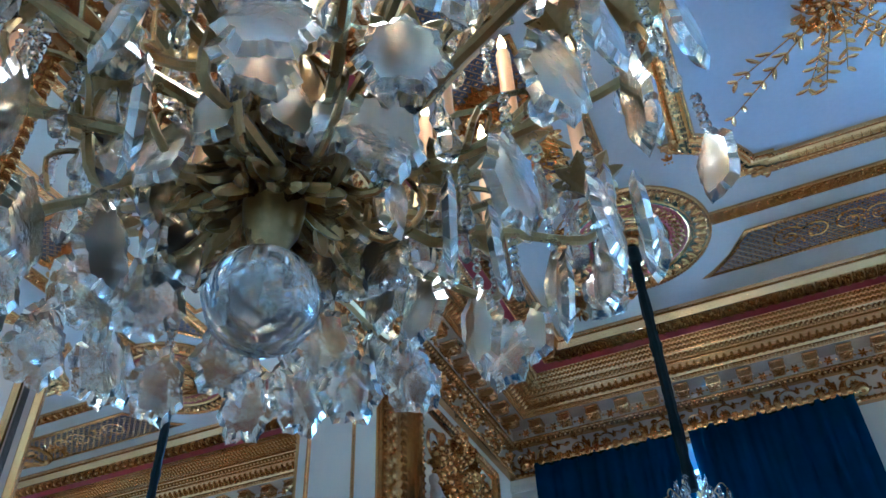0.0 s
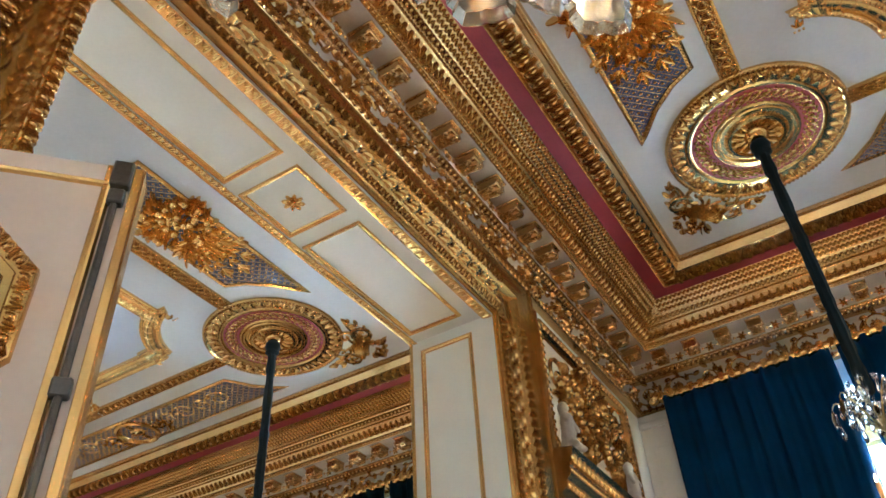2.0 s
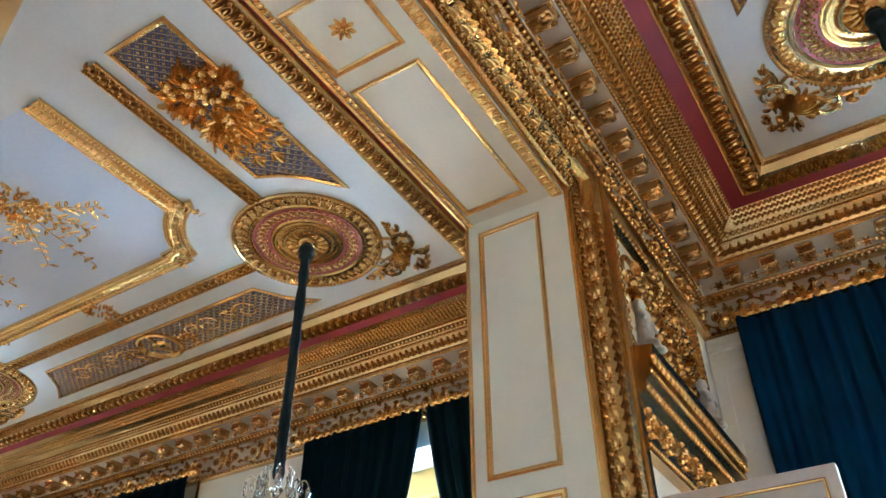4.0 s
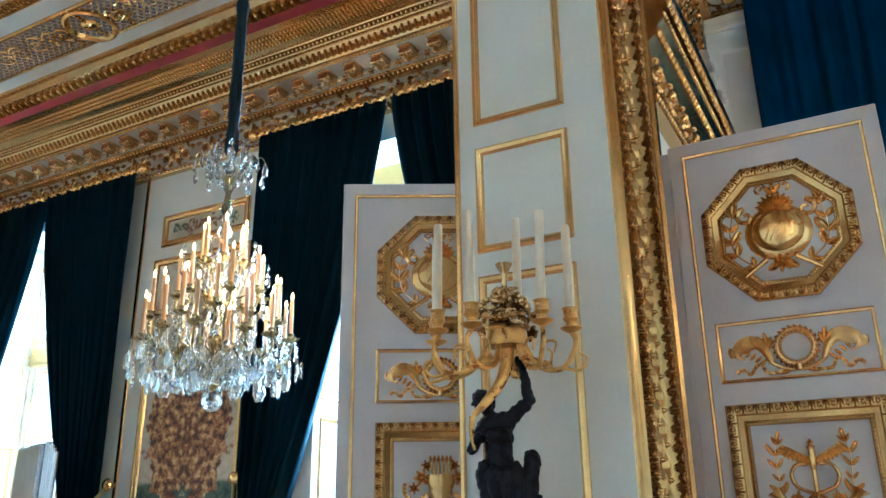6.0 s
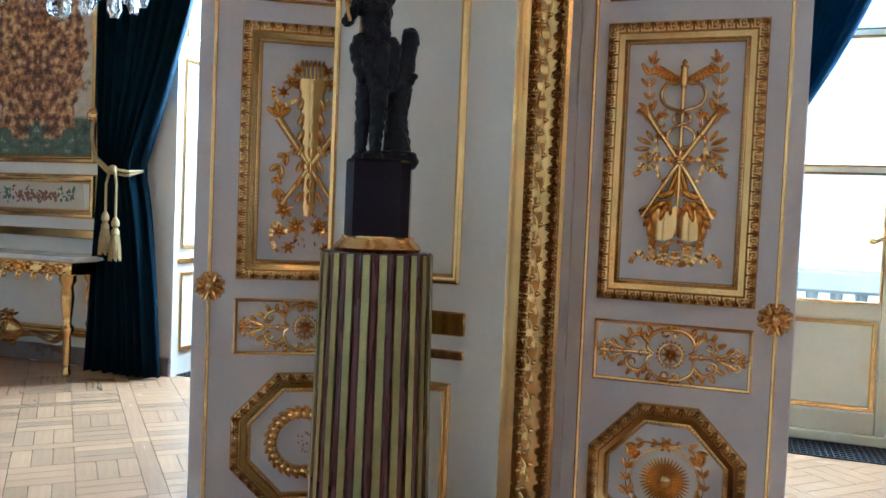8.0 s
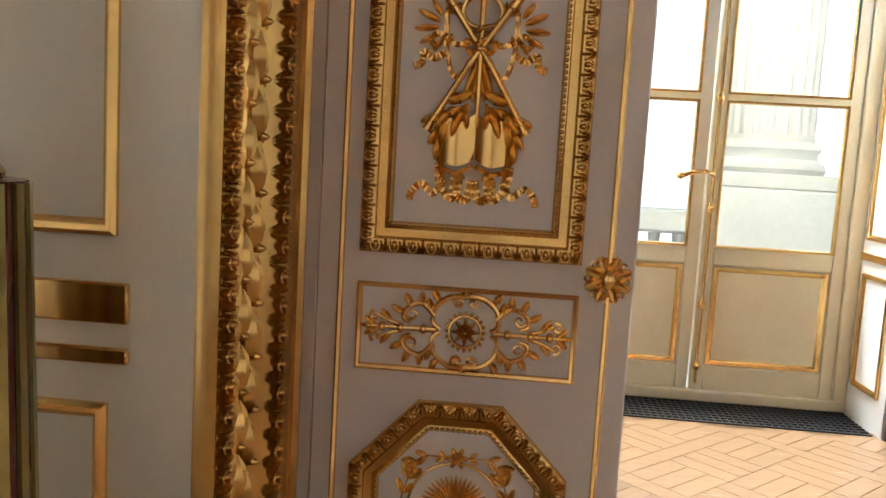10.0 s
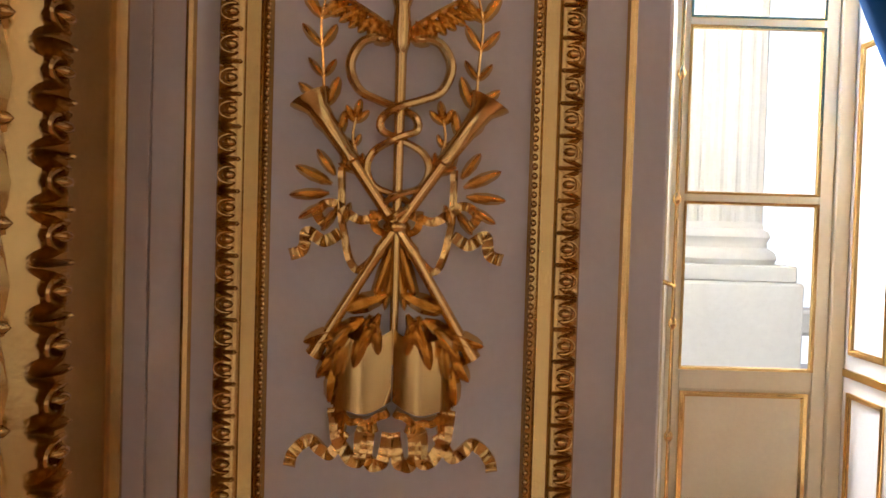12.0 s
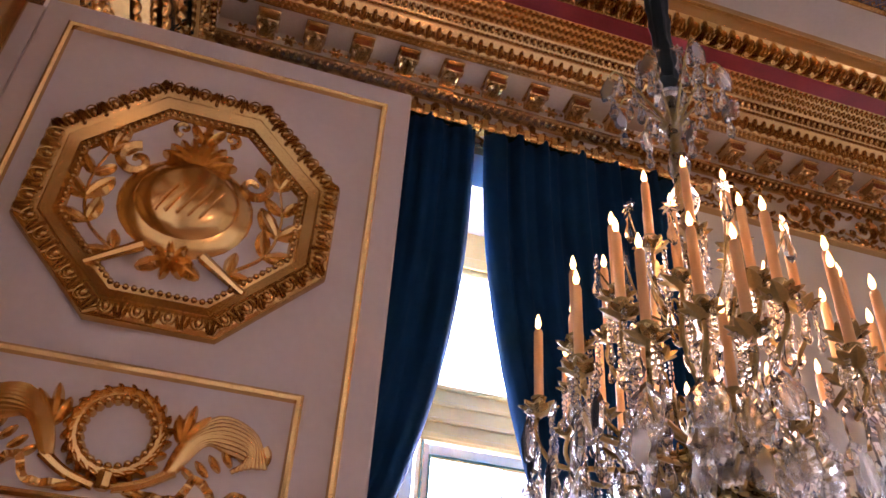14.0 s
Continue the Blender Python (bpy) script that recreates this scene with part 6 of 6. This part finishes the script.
# figure leaning on a tree trunk, one arm raised to the branch, the other at the hip; one solid shape
g = Geo()
for p0, p1, r0, r1 in (
    # legs, hips and torso
    ((-0.060, -0.012, 0.018), (-0.054, 0.000, 0.140), 0.015, 0.023), ((-0.054, 0.000, 0.145), (-0.040, 0.000, 0.275), 0.024, 0.037),
    ((-0.020, -0.045, 0.018), (-0.012, -0.048, 0.145), 0.015, 0.023), ((-0.012, -0.048, 0.150), (-0.014, -0.006, 0.275), 0.024, 0.037),
    ((-0.046, 0, 0.285), (-0.012, 0, 0.285), 0.040, 0.040), ((-0.028, 0, 0.320), (-0.030, 0, 0.400), 0.036, 0.044), ((-0.060, 0, 0.438), (-0.006, 0, 0.448), 0.031, 0.031),
    ((-0.046, 0, 0.455), (-0.062, -0.008, 0.490), 0.016, 0.015), ((-0.070, -0.014, 0.500), (-0.076, -0.018, 0.515), 0.028, 0.028), ((-0.058, 0.004, 0.512), (-0.052, 0.010, 0.500), 0.022, 0.018), ((-0.099, -0.026, 0.500), (-0.100, -0.026, 0.498), 0.007, 0.006),
    # raised arm and bent arm
    ((0.000, 0, 0.450), (0.064, -0.006, 0.508), 0.024, 0.018), ((0.064, -0.006, 0.508), (0.050, -0.012, 0.600), 0.018, 0.012), ((0.050, -0.012, 0.600), (0.036, -0.012, 0.628), 0.013, 0.012),
    ((-0.072, 0, 0.436), (-0.104, -0.022, 0.372), 0.022, 0.017), ((-0.104, -0.022, 0.372), (-0.082, -0.050, 0.405), 0.016, 0.012),
    # tree trunk with a cut limb
    ((0.040, 0.020, 0.0), (0.034, 0.024, 0.130), 0.044, 0.030), ((0.034, 0.024, 0.130), (0.050, 0.020, 0.250), 0.032, 0.030), ((0.050, 0.020, 0.250), (0.064, 0.016, 0.330), 0.030, 0.024), ((0.066, 0.016, 0.335), (0.064, 0.014, 0.345), 0.026, 0.025), ((0.050, 0.010, 0.20), (0.078, 0.000, 0.235), 0.016, 0.012),
    ((-0.060, -0.02, 0.006), (0.070, -0.01, 0.006), 0.022, 0.030), ((-0.03, -0.05, 0.006), (0.04, 0.04, 0.006), 0.022, 0.026),
    # fleece round the hips and a strap across the chest
    ((-0.066, -0.010, 0.320), (0.014, -0.012, 0.312), 0.026, 0.026), ((-0.074, -0.012, 0.300), (-0.064, -0.030, 0.215), 0.026, 0.012), ((-0.044, -0.034, 0.300), (-0.036, -0.048, 0.205), 0.026, 0.012), ((-0.010, -0.034, 0.300), (-0.006, -0.056, 0.222), 0.024, 0.012), ((0.016, -0.016, 0.300), (0.020, -0.030, 0.200), 0.026, 0.014),
    ((0.030, 0.010, 0.290), (0.036, 0.004, 0.190), 0.022, 0.016), ((-0.066, -0.034, 0.420), (0.006, -0.036, 0.340), 0.009, 0.009), ((-0.048, -0.034, 0.405), (-0.012, -0.034, 0.408), 0.020, 0.020),
):
    capsule(g, p0, p1, r0, r1)
statue = put("bronze_statue", g.mesh("bronze_statue", BRONZE), None, pose(TX + 0.004, TY, 1.458, 0, 0, 22), "dark bronze figure raising an arm beside a tree trunk", "statue")
rm = statue.modifiers.new("fuse", "REMESH")
rm.mode, rm.voxel_size, rm.use_smooth_shade = "VOXEL", 0.0032, True
sm = statue.modifiers.new("soften", "SMOOTH")
sm.factor, sm.iterations = 0.5, 3
tx = bpy.data.textures.new("bronze_modelling", "CLOUDS")
tx.noise_scale = 0.016
dm = statue.modifiers.new("modelling", "DISPLACE")
dm.texture, dm.strength, dm.mid_level = tx, 0.011, 0.5

HUB = Vector((TX + 0.018, TY - 0.02, 2.125))
t = thing("candelabra_branch", Matrix.Translation(HUB), "gilt bronze candle branch with six unlit ivory candles", "candelabra")
g = Geo()
g.tube(curve([(-0.088, -0.060, -0.205), (-0.052, -0.045, -0.165), (-0.014, -0.020, -0.105), (0.0, 0, -0.04), (0.0, 0, 0.02)], 20), 0.009, 0.027, 10)
g.tube(curve([(-0.088, -0.060, -0.205), (-0.094, -0.060, -0.25), (-0.086, -0.058, -0.30)], 10), 0.012, 0.004, 8)
g.lathe([(0.03, -0.01), (0.060, 0.0), (0.064, 0.02), (0.060, 0.045), (0.066, 0.05), (0.055, 0.06), (0.03, 0.065)], 20)
part("horn_and_hub", g, ORMOLU, t)
g = Geo()
rb = random.Random(21)
for i in range(120):
    a, zz = rb.uniform(0, 360), rb.random()
    r = 0.088 * (1 - 0.70 * zz * zz) * rb.uniform(0.35, 1.15)
    lf = Geo()
    if i % 4 == 0:
        lf.flower(0, 0, 0.020, 0.012, 5)
    else:
        lf.leaf(0, 0, rb.uniform(0, 360), rb.uniform(0.025, 0.045), 0.016, 0.010)
    g.merge(lf, Matrix.Translation((r * math.cos(radians(a)), r * math.sin(radians(a)), 0.04 + 0.13 * zz)) @ pose(0, 0, 0, 0, 70 - 40 * zz, a))
g.lathe([(0.025, 0.04), (0.028, 0.09), (0.018, 0.13), (0.009, 0.17), (0.008, 0.22), (0.016, 0.235), (0.024, 0.25), (0.027, 0.257), (0.012, 0.258)], 12)
part("bouquet", g, GOLD_DULL, t, "gilt bouquet of roses")
cg = Geo()
cg.lathe([(0.0135, 0.0), (0.0135, 0.275), (0.011, 0.283), (0.003, 0.285)], 14)
cgm = cg.mesh("candle", WAX)
sk = Geo()
sk.lathe([(0.008, -0.02), (0.030, -0.010), (0.034, -0.004), (0.016, 0.002), (0.015, 0.012), (0.024, 0.022), (0.020, 0.032), (0.022, 0.05), (0.026, 0.055), (0.015, 0.058)], 14)
skm = sk.mesh("socket", ORMOLU)
for i, (a, r, z, hh) in enumerate(((182, 0.235, 0.045, 0.94), (205, 0.205, 0.060, 0.98), (258, 0.165, 0.045, 1.0), (338, 0.150, 0.055, 0.98), (12, 0.195, 0.045, 0.92), (90, 0.10, 0.10, 1.0))):
    m = pose(0, 0, 0, 0, 0, a)
    g = Geo()
    g.tube(curve([(0.04, 0, 0.03), (r * 0.45, 0.012, -0.06), (r * 0.85, 0, -0.075), (r * 1.06, -0.01, -0.01), (r, 0, z - 0.02)], 18), 0.010, 0.007, 8)
    g.tube(curve([(r * 0.85, 0, -0.075), (r * 1.1, 0, -0.085), (r * 1.2, 0, -0.05), (r * 1.1, 0, -0.035)], 10), 0.006, 0.003, 6)
    g.tube(curve([(r * 0.5, 0, -0.06), (r * 0.55, 0, 0.0), (r * 0.75, 0, 0.005), (r * 0.72, 0, -0.03)], 10), 0.006, 0.003, 6)
    lf = Geo()
    lf.leaf(0, 0, 0, 0.07, 0.03, 0.014)
    g.merge(lf, Matrix.Translation((r * 0.35, 0, -0.045)) @ pose(0, 0, 0, 0, 20, 0))
    part("arm", g, ORMOLU, t, "scrolled gilt arm", m)
    p = m @ Vector((r, 0, z))
    so = put("socket", skm, t, Matrix.Translation(p))
    put("candle", cgm, so, Matrix.Translation((0, 0, 0.055)) @ pose(0, 0, 0, (i % 3 - 1) * 1.2, (i % 2) * 1.0, 0) @ Matrix.Diagonal((1, 1, hh, 1)), "unlit ivory candle")

# ---- overdoor on the partition, beside the architrave ----
t = thing("overdoor", FACE_R, "gilt overdoor entablature with plaster figures on it", "overdoor")
Y0, Y1 = OP1 + 0.56, 6.55
g = Geo()
UP = 0.17
P = [(d, z + UP) for d, z in ((0.0, 3.14), (0.06, 3.14), (0.07, 3.19), (0.05, 3.22), (0.05, 3.42), (0.09, 3.45), (0.10, 3.49), (0.13, 3.52), (0.135, 3.58), (0.16, 3.64), (0.17, 3.69), (0.0, 3.72))]
v, f = [], []
for y in (Y0, Y1):
    v += [(y, z, d) for d, z in P]
n = len(P)
f += [(i, i + 1, n + i + 1, n + i) for i in range(n - 1)] + [tuple(range(n))[::-1], tuple(range(n, 2 * n))]
g.add(v, f)
part("entablature", g, GOLD_DULL, t, "gilt moulded entablature", smooth=20)
g = Geo()
for z, h, un, st_ in ((3.165, 0.068, unit_bead(0.014, 0.012), 0.036), (3.32, 0.052, unit_scroll(0.24, 0.15, 0.02), 0.24), (3.47, 0.10, unit_egg(0.05, 0.05, 0.02), 0.05), (3.55, 0.134, unit_bead(0.014, 0.012), 0.036), (3.62, 0.150, unit_acanthus(0.07, 0.07, 0.022), 0.07)):
    g = Geo()
    g.row([(Y0, z + UP), (Y1, z + UP)], un, st_, 0.0, h, False)
    tagged(part("carved_band", g, GOLD, t, "gilt band of carved ornament"), kind="stuff")
g = Geo()
g.sweep(rect(Y0 + 0.03, Y1 - 0.1, 3.91, 4.88), [(0, 0), (0, 0.03), (0.03, 0.05), (0.06, 0.045), (0.075, 0.02), (0.08, 0.0)])
g.row(rect(Y0 + 0.03, Y1 - 0.1, 3.91, 4.88), unit_acanthus(0.055, 0.06, 0.018), 0.055, 0.035, 0.045)
part("panel_frame", g, GOLD_OLD, t, "gilt leaf frame")
g = Geo()
bouquet(g, Y0 + 0.62, 4.36, 0.38, 150, 0.07)
bouquet(g, Y0 + 1.25, 4.38, 0.38, 140, 0.07)
bouquet(g, Y0 + 0.95, 4.62, 0.34, 110, 0.07)
g.spiral(Y0 + 0.35, 4.55, 0.16, 0, 1.5, 0.02)
g.spiral(Y0 + 1.45, 4.55, 0.16, 180, -1.5, 0.02)
tagged(part("trophy", g, GOLD_OLD, t, "gilt trophy relief"), kind="stuff")
for k, (y, s) in enumerate(((Y0 + 0.12, 1), (Y0 + 1.24, -1))):
    g = Geo()
    for p0, p1, r0, r1 in (((0, 0, 0.06), (0, 0.02, 0.20), 0.085, 0.085), ((0, 0.02, 0.22), (0, 0.02, 0.36), 0.08, 0.075), ((0, 0, 0.45), (0.0, 0.0, 0.49), 0.062, 0.066), ((0.06, 0.03, 0.38), (0.12, 0.08, 0.26), 0.035, 0.028), ((-0.06, 0.03, 0.38), (-0.13, 0.07, 0.30), 0.035, 0.028), ((0.03, 0.05, 0.10), (0.06, 0.13, 0.04), 0.05, 0.04), ((-0.03, 0.05, 0.10), (-0.08, 0.12, 0.05), 0.05, 0.04)):
        capsule(g, (p0[0] * s * 0.62, p0[2] * 0.66, p0[1] * 0.62 + 0.10), (p1[0] * s * 0.62, p1[2] * 0.66, p1[1] * 0.62 + 0.10), r0 * 0.56, r1 * 0.56)
    o = put("plaster_statue", g.mesh("plaster_statue", PLASTER), None, FACE_R @ Matrix.Translation((y, 3.865, 0)), "white plaster figure seated on the gilt overdoor", "statue", "overdoor figures")
    rm = o.modifiers.new("fuse", "REMESH")
    rm.mode, rm.voxel_size, rm.use_smooth_shade = "VOXEL", 0.009, True
    sm = o.modifiers.new("soften", "SMOOTH")
    sm.factor, sm.iterations = 0.5, 5
    dm = o.modifiers.new("modelling", "DISPLACE")
    dm.texture, dm.strength, dm.mid_level = tx, 0.014, 0.5

# ---- painted panels of the pier ----
def grotesque_paint():
    """Mirrored brown and ochre ornament on cream above a green ground."""
    m = bpy.data.materials.new("grotesque_painting")
    m.use_nodes = True
    nt = m.node_tree
    b = nt.nodes["Principled BSDF"]
    b.inputs["Roughness"].default_value = 0.45
    tc, sep, com = nt.nodes.new("ShaderNodeTexCoord"), nt.nodes.new("ShaderNodeSeparateXYZ"), nt.nodes.new("ShaderNodeCombineXYZ")
    nt.links.new(tc.outputs["Object"], sep.inputs[0])

    def math_node(op, a, c=None):
        n = nt.nodes.new("ShaderNodeMath")
        n.operation = op
        for i, q in enumerate((a, c)):
            if q is None:
                continue
            if isinstance(q, (int, float)):
                n.inputs[i].default_value = q
            else:
                nt.links.new(q, n.inputs[i])
        return n.outputs[0]

    def ramp(src, *stops):
        n = nt.nodes.new("ShaderNodeValToRGB")
        while len(n.color_ramp.elements) < len(stops):
            n.color_ramp.elements.new(0.5)
        for e, (p, c) in zip(n.color_ramp.elements, stops):
            e.position, e.color = p, (*c, 1)
        nt.links.new(src, n.inputs[0])
        return n.outputs[0]

    def mixed(fac, a, c):
        n = nt.nodes.new("ShaderNodeMix")
        n.data_type = "RGBA"
        nt.links.new(fac, n.inputs["Factor"])
        nt.links.new(a, n.inputs["A"])
        nt.links.new(c, n.inputs["B"])
        return n.outputs["Result"]

    ax = math_node("ABSOLUTE", sep.outputs[0])
    nt.links.new(ax, com.inputs[0])
    nt.links.new(sep.outputs[1], com.inputs[1])
    n1, n2 = nt.nodes.new("ShaderNodeTexNoise"), nt.nodes.new("ShaderNodeTexNoise")
    for n, s, d, r in ((n1, 4.5, 5, 0.55), (n2, 13, 7, 0.62)):
        n.inputs["Scale"].default_value, n.inputs["Detail"].default_value, n.inputs["Roughness"].default_value = s, d, r
        nt.links.new(com.outputs[0], n.inputs["Vector"])
    # figures stand in an upright oval, ornament thins out above
    u = math_node("POWER", math_node("DIVIDE", math_node("SUBTRACT", ax, 0.18), 0.30), 2.0)
    v = math_node("POWER", math_node("DIVIDE", math_node("SUBTRACT", sep.outputs[1], 2.48), 0.62), 2.0)
    oval = math_node("SUBTRACT", 1.15, math_node("ADD", u, v))
    figure = math_node("ADD", math_node("MULTIPLY", oval, 0.42), math_node("SUBTRACT", n1.outputs["Fac"], 0.5))
    mask = ramp(figure, (0.02, (0, 0, 0)), (0.07, (1, 1, 1)))
    ground = ramp(n2.outputs["Fac"], (0.3, (0.46, 0.36, 0.24)), (0.7, (0.62, 0.52, 0.38)))
    paint = ramp(n2.outputs["Fac"], (0.38, (0.04, 0.016, 0.008)), (0.47, (0.20, 0.07, 0.022)), (0.55, (0.46, 0.21, 0.06)), (0.64, (0.70, 0.46, 0.20)))
    wisps = ramp(n1.outputs["Fac"], (0.56, (0, 0, 0)), (0.62, (0.7, 0.7, 0.7)))
    green = ramp(n2.outputs["Fac"], (0.35, (0.03, 0.05, 0.03)), (0.6, (0.12, 0.15, 0.09)), (0.68, (0.5, 0.46, 0.36)))
    low = ramp(math_node("ADD", math_node("MULTIPLY", math_node("SUBTRACT", 1.99, sep.outputs[1]), 2.2), math_node("MULTIPLY", n1.outputs["Fac"], 0.3)), (0.12, (0, 0, 0)), (0.22, (1, 1, 1)))
    c = mixed(wisps, ground, paint)
    c = mixed(low, c, green)
    c = mixed(mask, c, paint)
    nt.links.new(c, b.inputs["Base Color"])
    return m


t = thing("painted_panel", plane_at((-7.00, WY, 0), UPX, UPZ), "painted panel with brown ornament above green ground", "painting")
g = Geo()
g.box(-0.56, 0.56, 1.69, 4.03, 0.0, 0.006)
part("canvas", g, grotesque_paint(), t, smooth=0)
rp = random.Random(12)


def blot(g, x, y, rx, ry, a, h):
    n = 14
    pts = []
    for i in range(n):
        q = 2 * math.pi * i / n
        k = 1 + 0.22 * math.sin(3 * q + x * 9) + 0.1 * math.sin(5 * q + y * 7)
        u, w = rx * k * math.cos(q), ry * k * math.sin(q)
        pts.append((x + u * math.cos(a) - w * math.sin(a), y + u * math.sin(a) + w * math.cos(a), h))
    g.add(pts, [tuple(range(n))])


for z0, z1, lab in ((4.28, 4.49, "small"), (1.25, 1.46, "low")):
    t = thing("painted_panel", plane_at((-7.00, WY, 0), UPX, UPZ), "%s painted panel with a brown leaf garland" % ("small upper" if lab == "small" else "low"), "painting")
    g = Geo()
    g.box(-0.50, 0.50, z0, z1, 0.0, 0.006)
    part("canvas", g, CREAM, t, smooth=0)
    um, gr = Geo(), Geo()
    hh = 0.0075
    for k in range(120):
        x = rp.uniform(-0.42, 0.42)
        hh += 0.00004
        blot(um if abs(x) < 0.24 else gr, x, (z0 + z1) / 2 + rp.gauss(0, 0.030), rp.uniform(0.010, 0.024), rp.uniform(0.006, 0.014), rp.uniform(0, 3), hh)
    tagged(part("garland", um, UMBER, t, smooth=0), kind="stuff")
    tagged(part("leaves", gr, VERDE, t, smooth=0), kind="stuff")

# ---- console table between the windows ----
t = thing("console_table", pose(-6.97, WY - 0.04, 0), "gilt carved console table with a pale marble top", "console table")
g = Geo()
g.box(-0.86, 0.86, -0.46, 0.0, 0.865, 0.905, 0.010)
part("tabletop", g, MARBLE, t, "pale grey marble top")
g = Geo()
g.box(-0.80, 0.80, -0.42, -0.01, 0.765, 0.865, 0.008)
ap = Geo()
ap.row([(-0.78, 0.81), (0.78, 0.81)], unit_scroll(0.16, 0.09, 0.02), 0.16, 0, 0, False, True)
bouquet(ap, 0, 0.78, 0.12, 24, 0.04)
for k in range(9):
    ap.leaf(-0.6 + 0.15 * k, 0.775, -90, 0.06, 0.07, 0.02)
g.merge(ap, plane_at((0, -0.42, 0), UPX, UPZ))
part("apron", g, GOLD, t, "carved gilt apron")
leg = Geo()
leg.lathe([(0.030, 0.0), (0.034, 0.03), (0.022, 0.06), (0.026, 0.10), (0.034, 0.22), (0.028, 0.30), (0.046, 0.34), (0.050, 0.37), (0.030, 0.40), (0.036, 0.46), (0.050, 0.60), (0.042, 0.68), (0.062, 0.72), (0.062, 0.77)], 14)
lg = leg.mesh("leg", GOLD_OLD)
for x, y in ((-0.72, -0.36), (0.72, -0.36), (-0.66, -0.05), (0.66, -0.05)):
    put("leg", lg, t, Matrix.Translation((x, y, 0)))
g = Geo()
for s in (-1, 1):
    g.tube(curve([(s * 0.72, -0.36, 0.34), (s * 0.50, -0.26, 0.24), (s * 0.25, -0.20, 0.27), (0, -0.2, 0.24)], 16), 0.026, 0.030, 8)
cr = Geo()
bouquet(cr, 0, 0.30, 0.16, 40, 0.06)
cr.dome(0, 0.28, 0.13, 0.10, 0.06, 16)
g.merge(cr, plane_at((0, -0.22, 0), UPX, UPZ))
part("stretcher", g, GOLD_OLD, t, "carved gilt stretcher with a basket of flowers")

# ---- polished steel stand by the far window of the left salon ----
t = thing("display_stand", pose(-7.58, 6.02, 0, 0, 0, -18), "tall polished steel display stand with ribbed edge", "display stand")
g = Geo()
g.box(-0.62, -0.05, -0.05, 0.05, 0.02, 2.28, 0.008)
part("panel", g, STEEL, t)
for k in range(4):
    g = Geo()
    g.tube([(0.0 + 0.058 * k, 0, 0.02), (0.0 + 0.058 * k, 0, 2.29 - 0.03 * k)], 0.026, n=14)
    part("post", g, STEEL, t)
g = Geo()
g.box(-0.68, 0.26, -0.14, 0.14, 0.0, 0.02, 0.005)
part("base_plate", g, STEEL, t)

# ---- oak parquet in square panels ----
PAN = 0.98
BOARD = 0.095


def board(x0, x1, y0, y1):
    b = 0.0012
    v = [(x0, y0, -0.012), (x1, y0, -0.012), (x1, y1, -0.012), (x0, y1, -0.012), (x0 + b, y0 + b, 0), (x1 - b, y0 + b, 0), (x1 - b, y1 - b, 0), (x0 + b, y1 - b, 0)]
    return v, [(4, 5, 6, 7), (0, 1, 5, 4), (1, 2, 6, 5), (2, 3, 7, 6), (3, 0, 4, 7)]


def board_mesh(L, W):
    g = Geo()
    g.add(*board(-L / 2, L / 2, -W / 2, W / 2))
    return g.mesh("plank", OAK, 0)


INNER = PAN - BOARD
CELL = INNER / 3
M_FRAME = board_mesh(PAN - BOARD, BOARD - 0.001)
M_CORNER = board_mesh(BOARD, BOARD)
M_SLAT = board_mesh(CELL - 0.001, CELL / 3 - 0.001)
TURN_F = radians(45)
rest = Geo()
cs, sn = math.cos(TURN_F), math.sin(TURN_F)


def to_floor(u, v):
    return u * cs - v * sn - 1.2, u * sn + v * cs + 4.8


count = 0
for i in range(-11, 12):
    for j in range(-11, 12):
        u0, v0 = i * PAN, j * PAN
        cx, cy = to_floor(u0 + PAN / 2, v0 + PAN / 2)
        if not (LX - 0.8 < cx < RX + 0.8 and BY - 0.8 < cy < FY1 + 0.3):
            continue
        pieces = [(u0, v0, 0, M_CORNER, None), (u0 + PAN / 2, v0, 0, M_FRAME, (PAN, BOARD)), (u0, v0 + PAN / 2, 90, M_FRAME, (PAN, BOARD))]
        for a in range(3):
            for b in range(3):
                for k in range(3):
                    cu, cv = u0 + BOARD / 2 + CELL * (a + 0.5), v0 + BOARD / 2 + CELL * (b + 0.5)
                    off = (k - 1) * CELL / 3
                    pieces.append((cu, cv + off, 0, M_SLAT, None) if (a + b) % 2 == 0 else (cu + off, cv, 90, M_SLAT, None))
        seen = (-6.2 < cx < -3.2 and 4.2 < cy < 6.6) or (-2.0 < cx < 0.6 and 4.9 < cy < 6.9)
        for u, v, a, me, _ in pieces:
            x, y = to_floor(u, v)
            if x < LX or x > RX or y < BY or y > GLASS_Y - 0.5:
                continue
            m = pose(x, y, 0, 0, 0, a + 45)
            if seen and count < 300:
                put("plank", me, floor, m)
                count += 1
            else:
                vs = [q.co[:] for q in me.vertices]
                rest.add(vs, [tuple(p.vertices) for p in me.polygons], m)
o = part("parquet", rest, OAK, floor, "oak parquet boards", smooth=0)
tagged(o, kind="stuff")
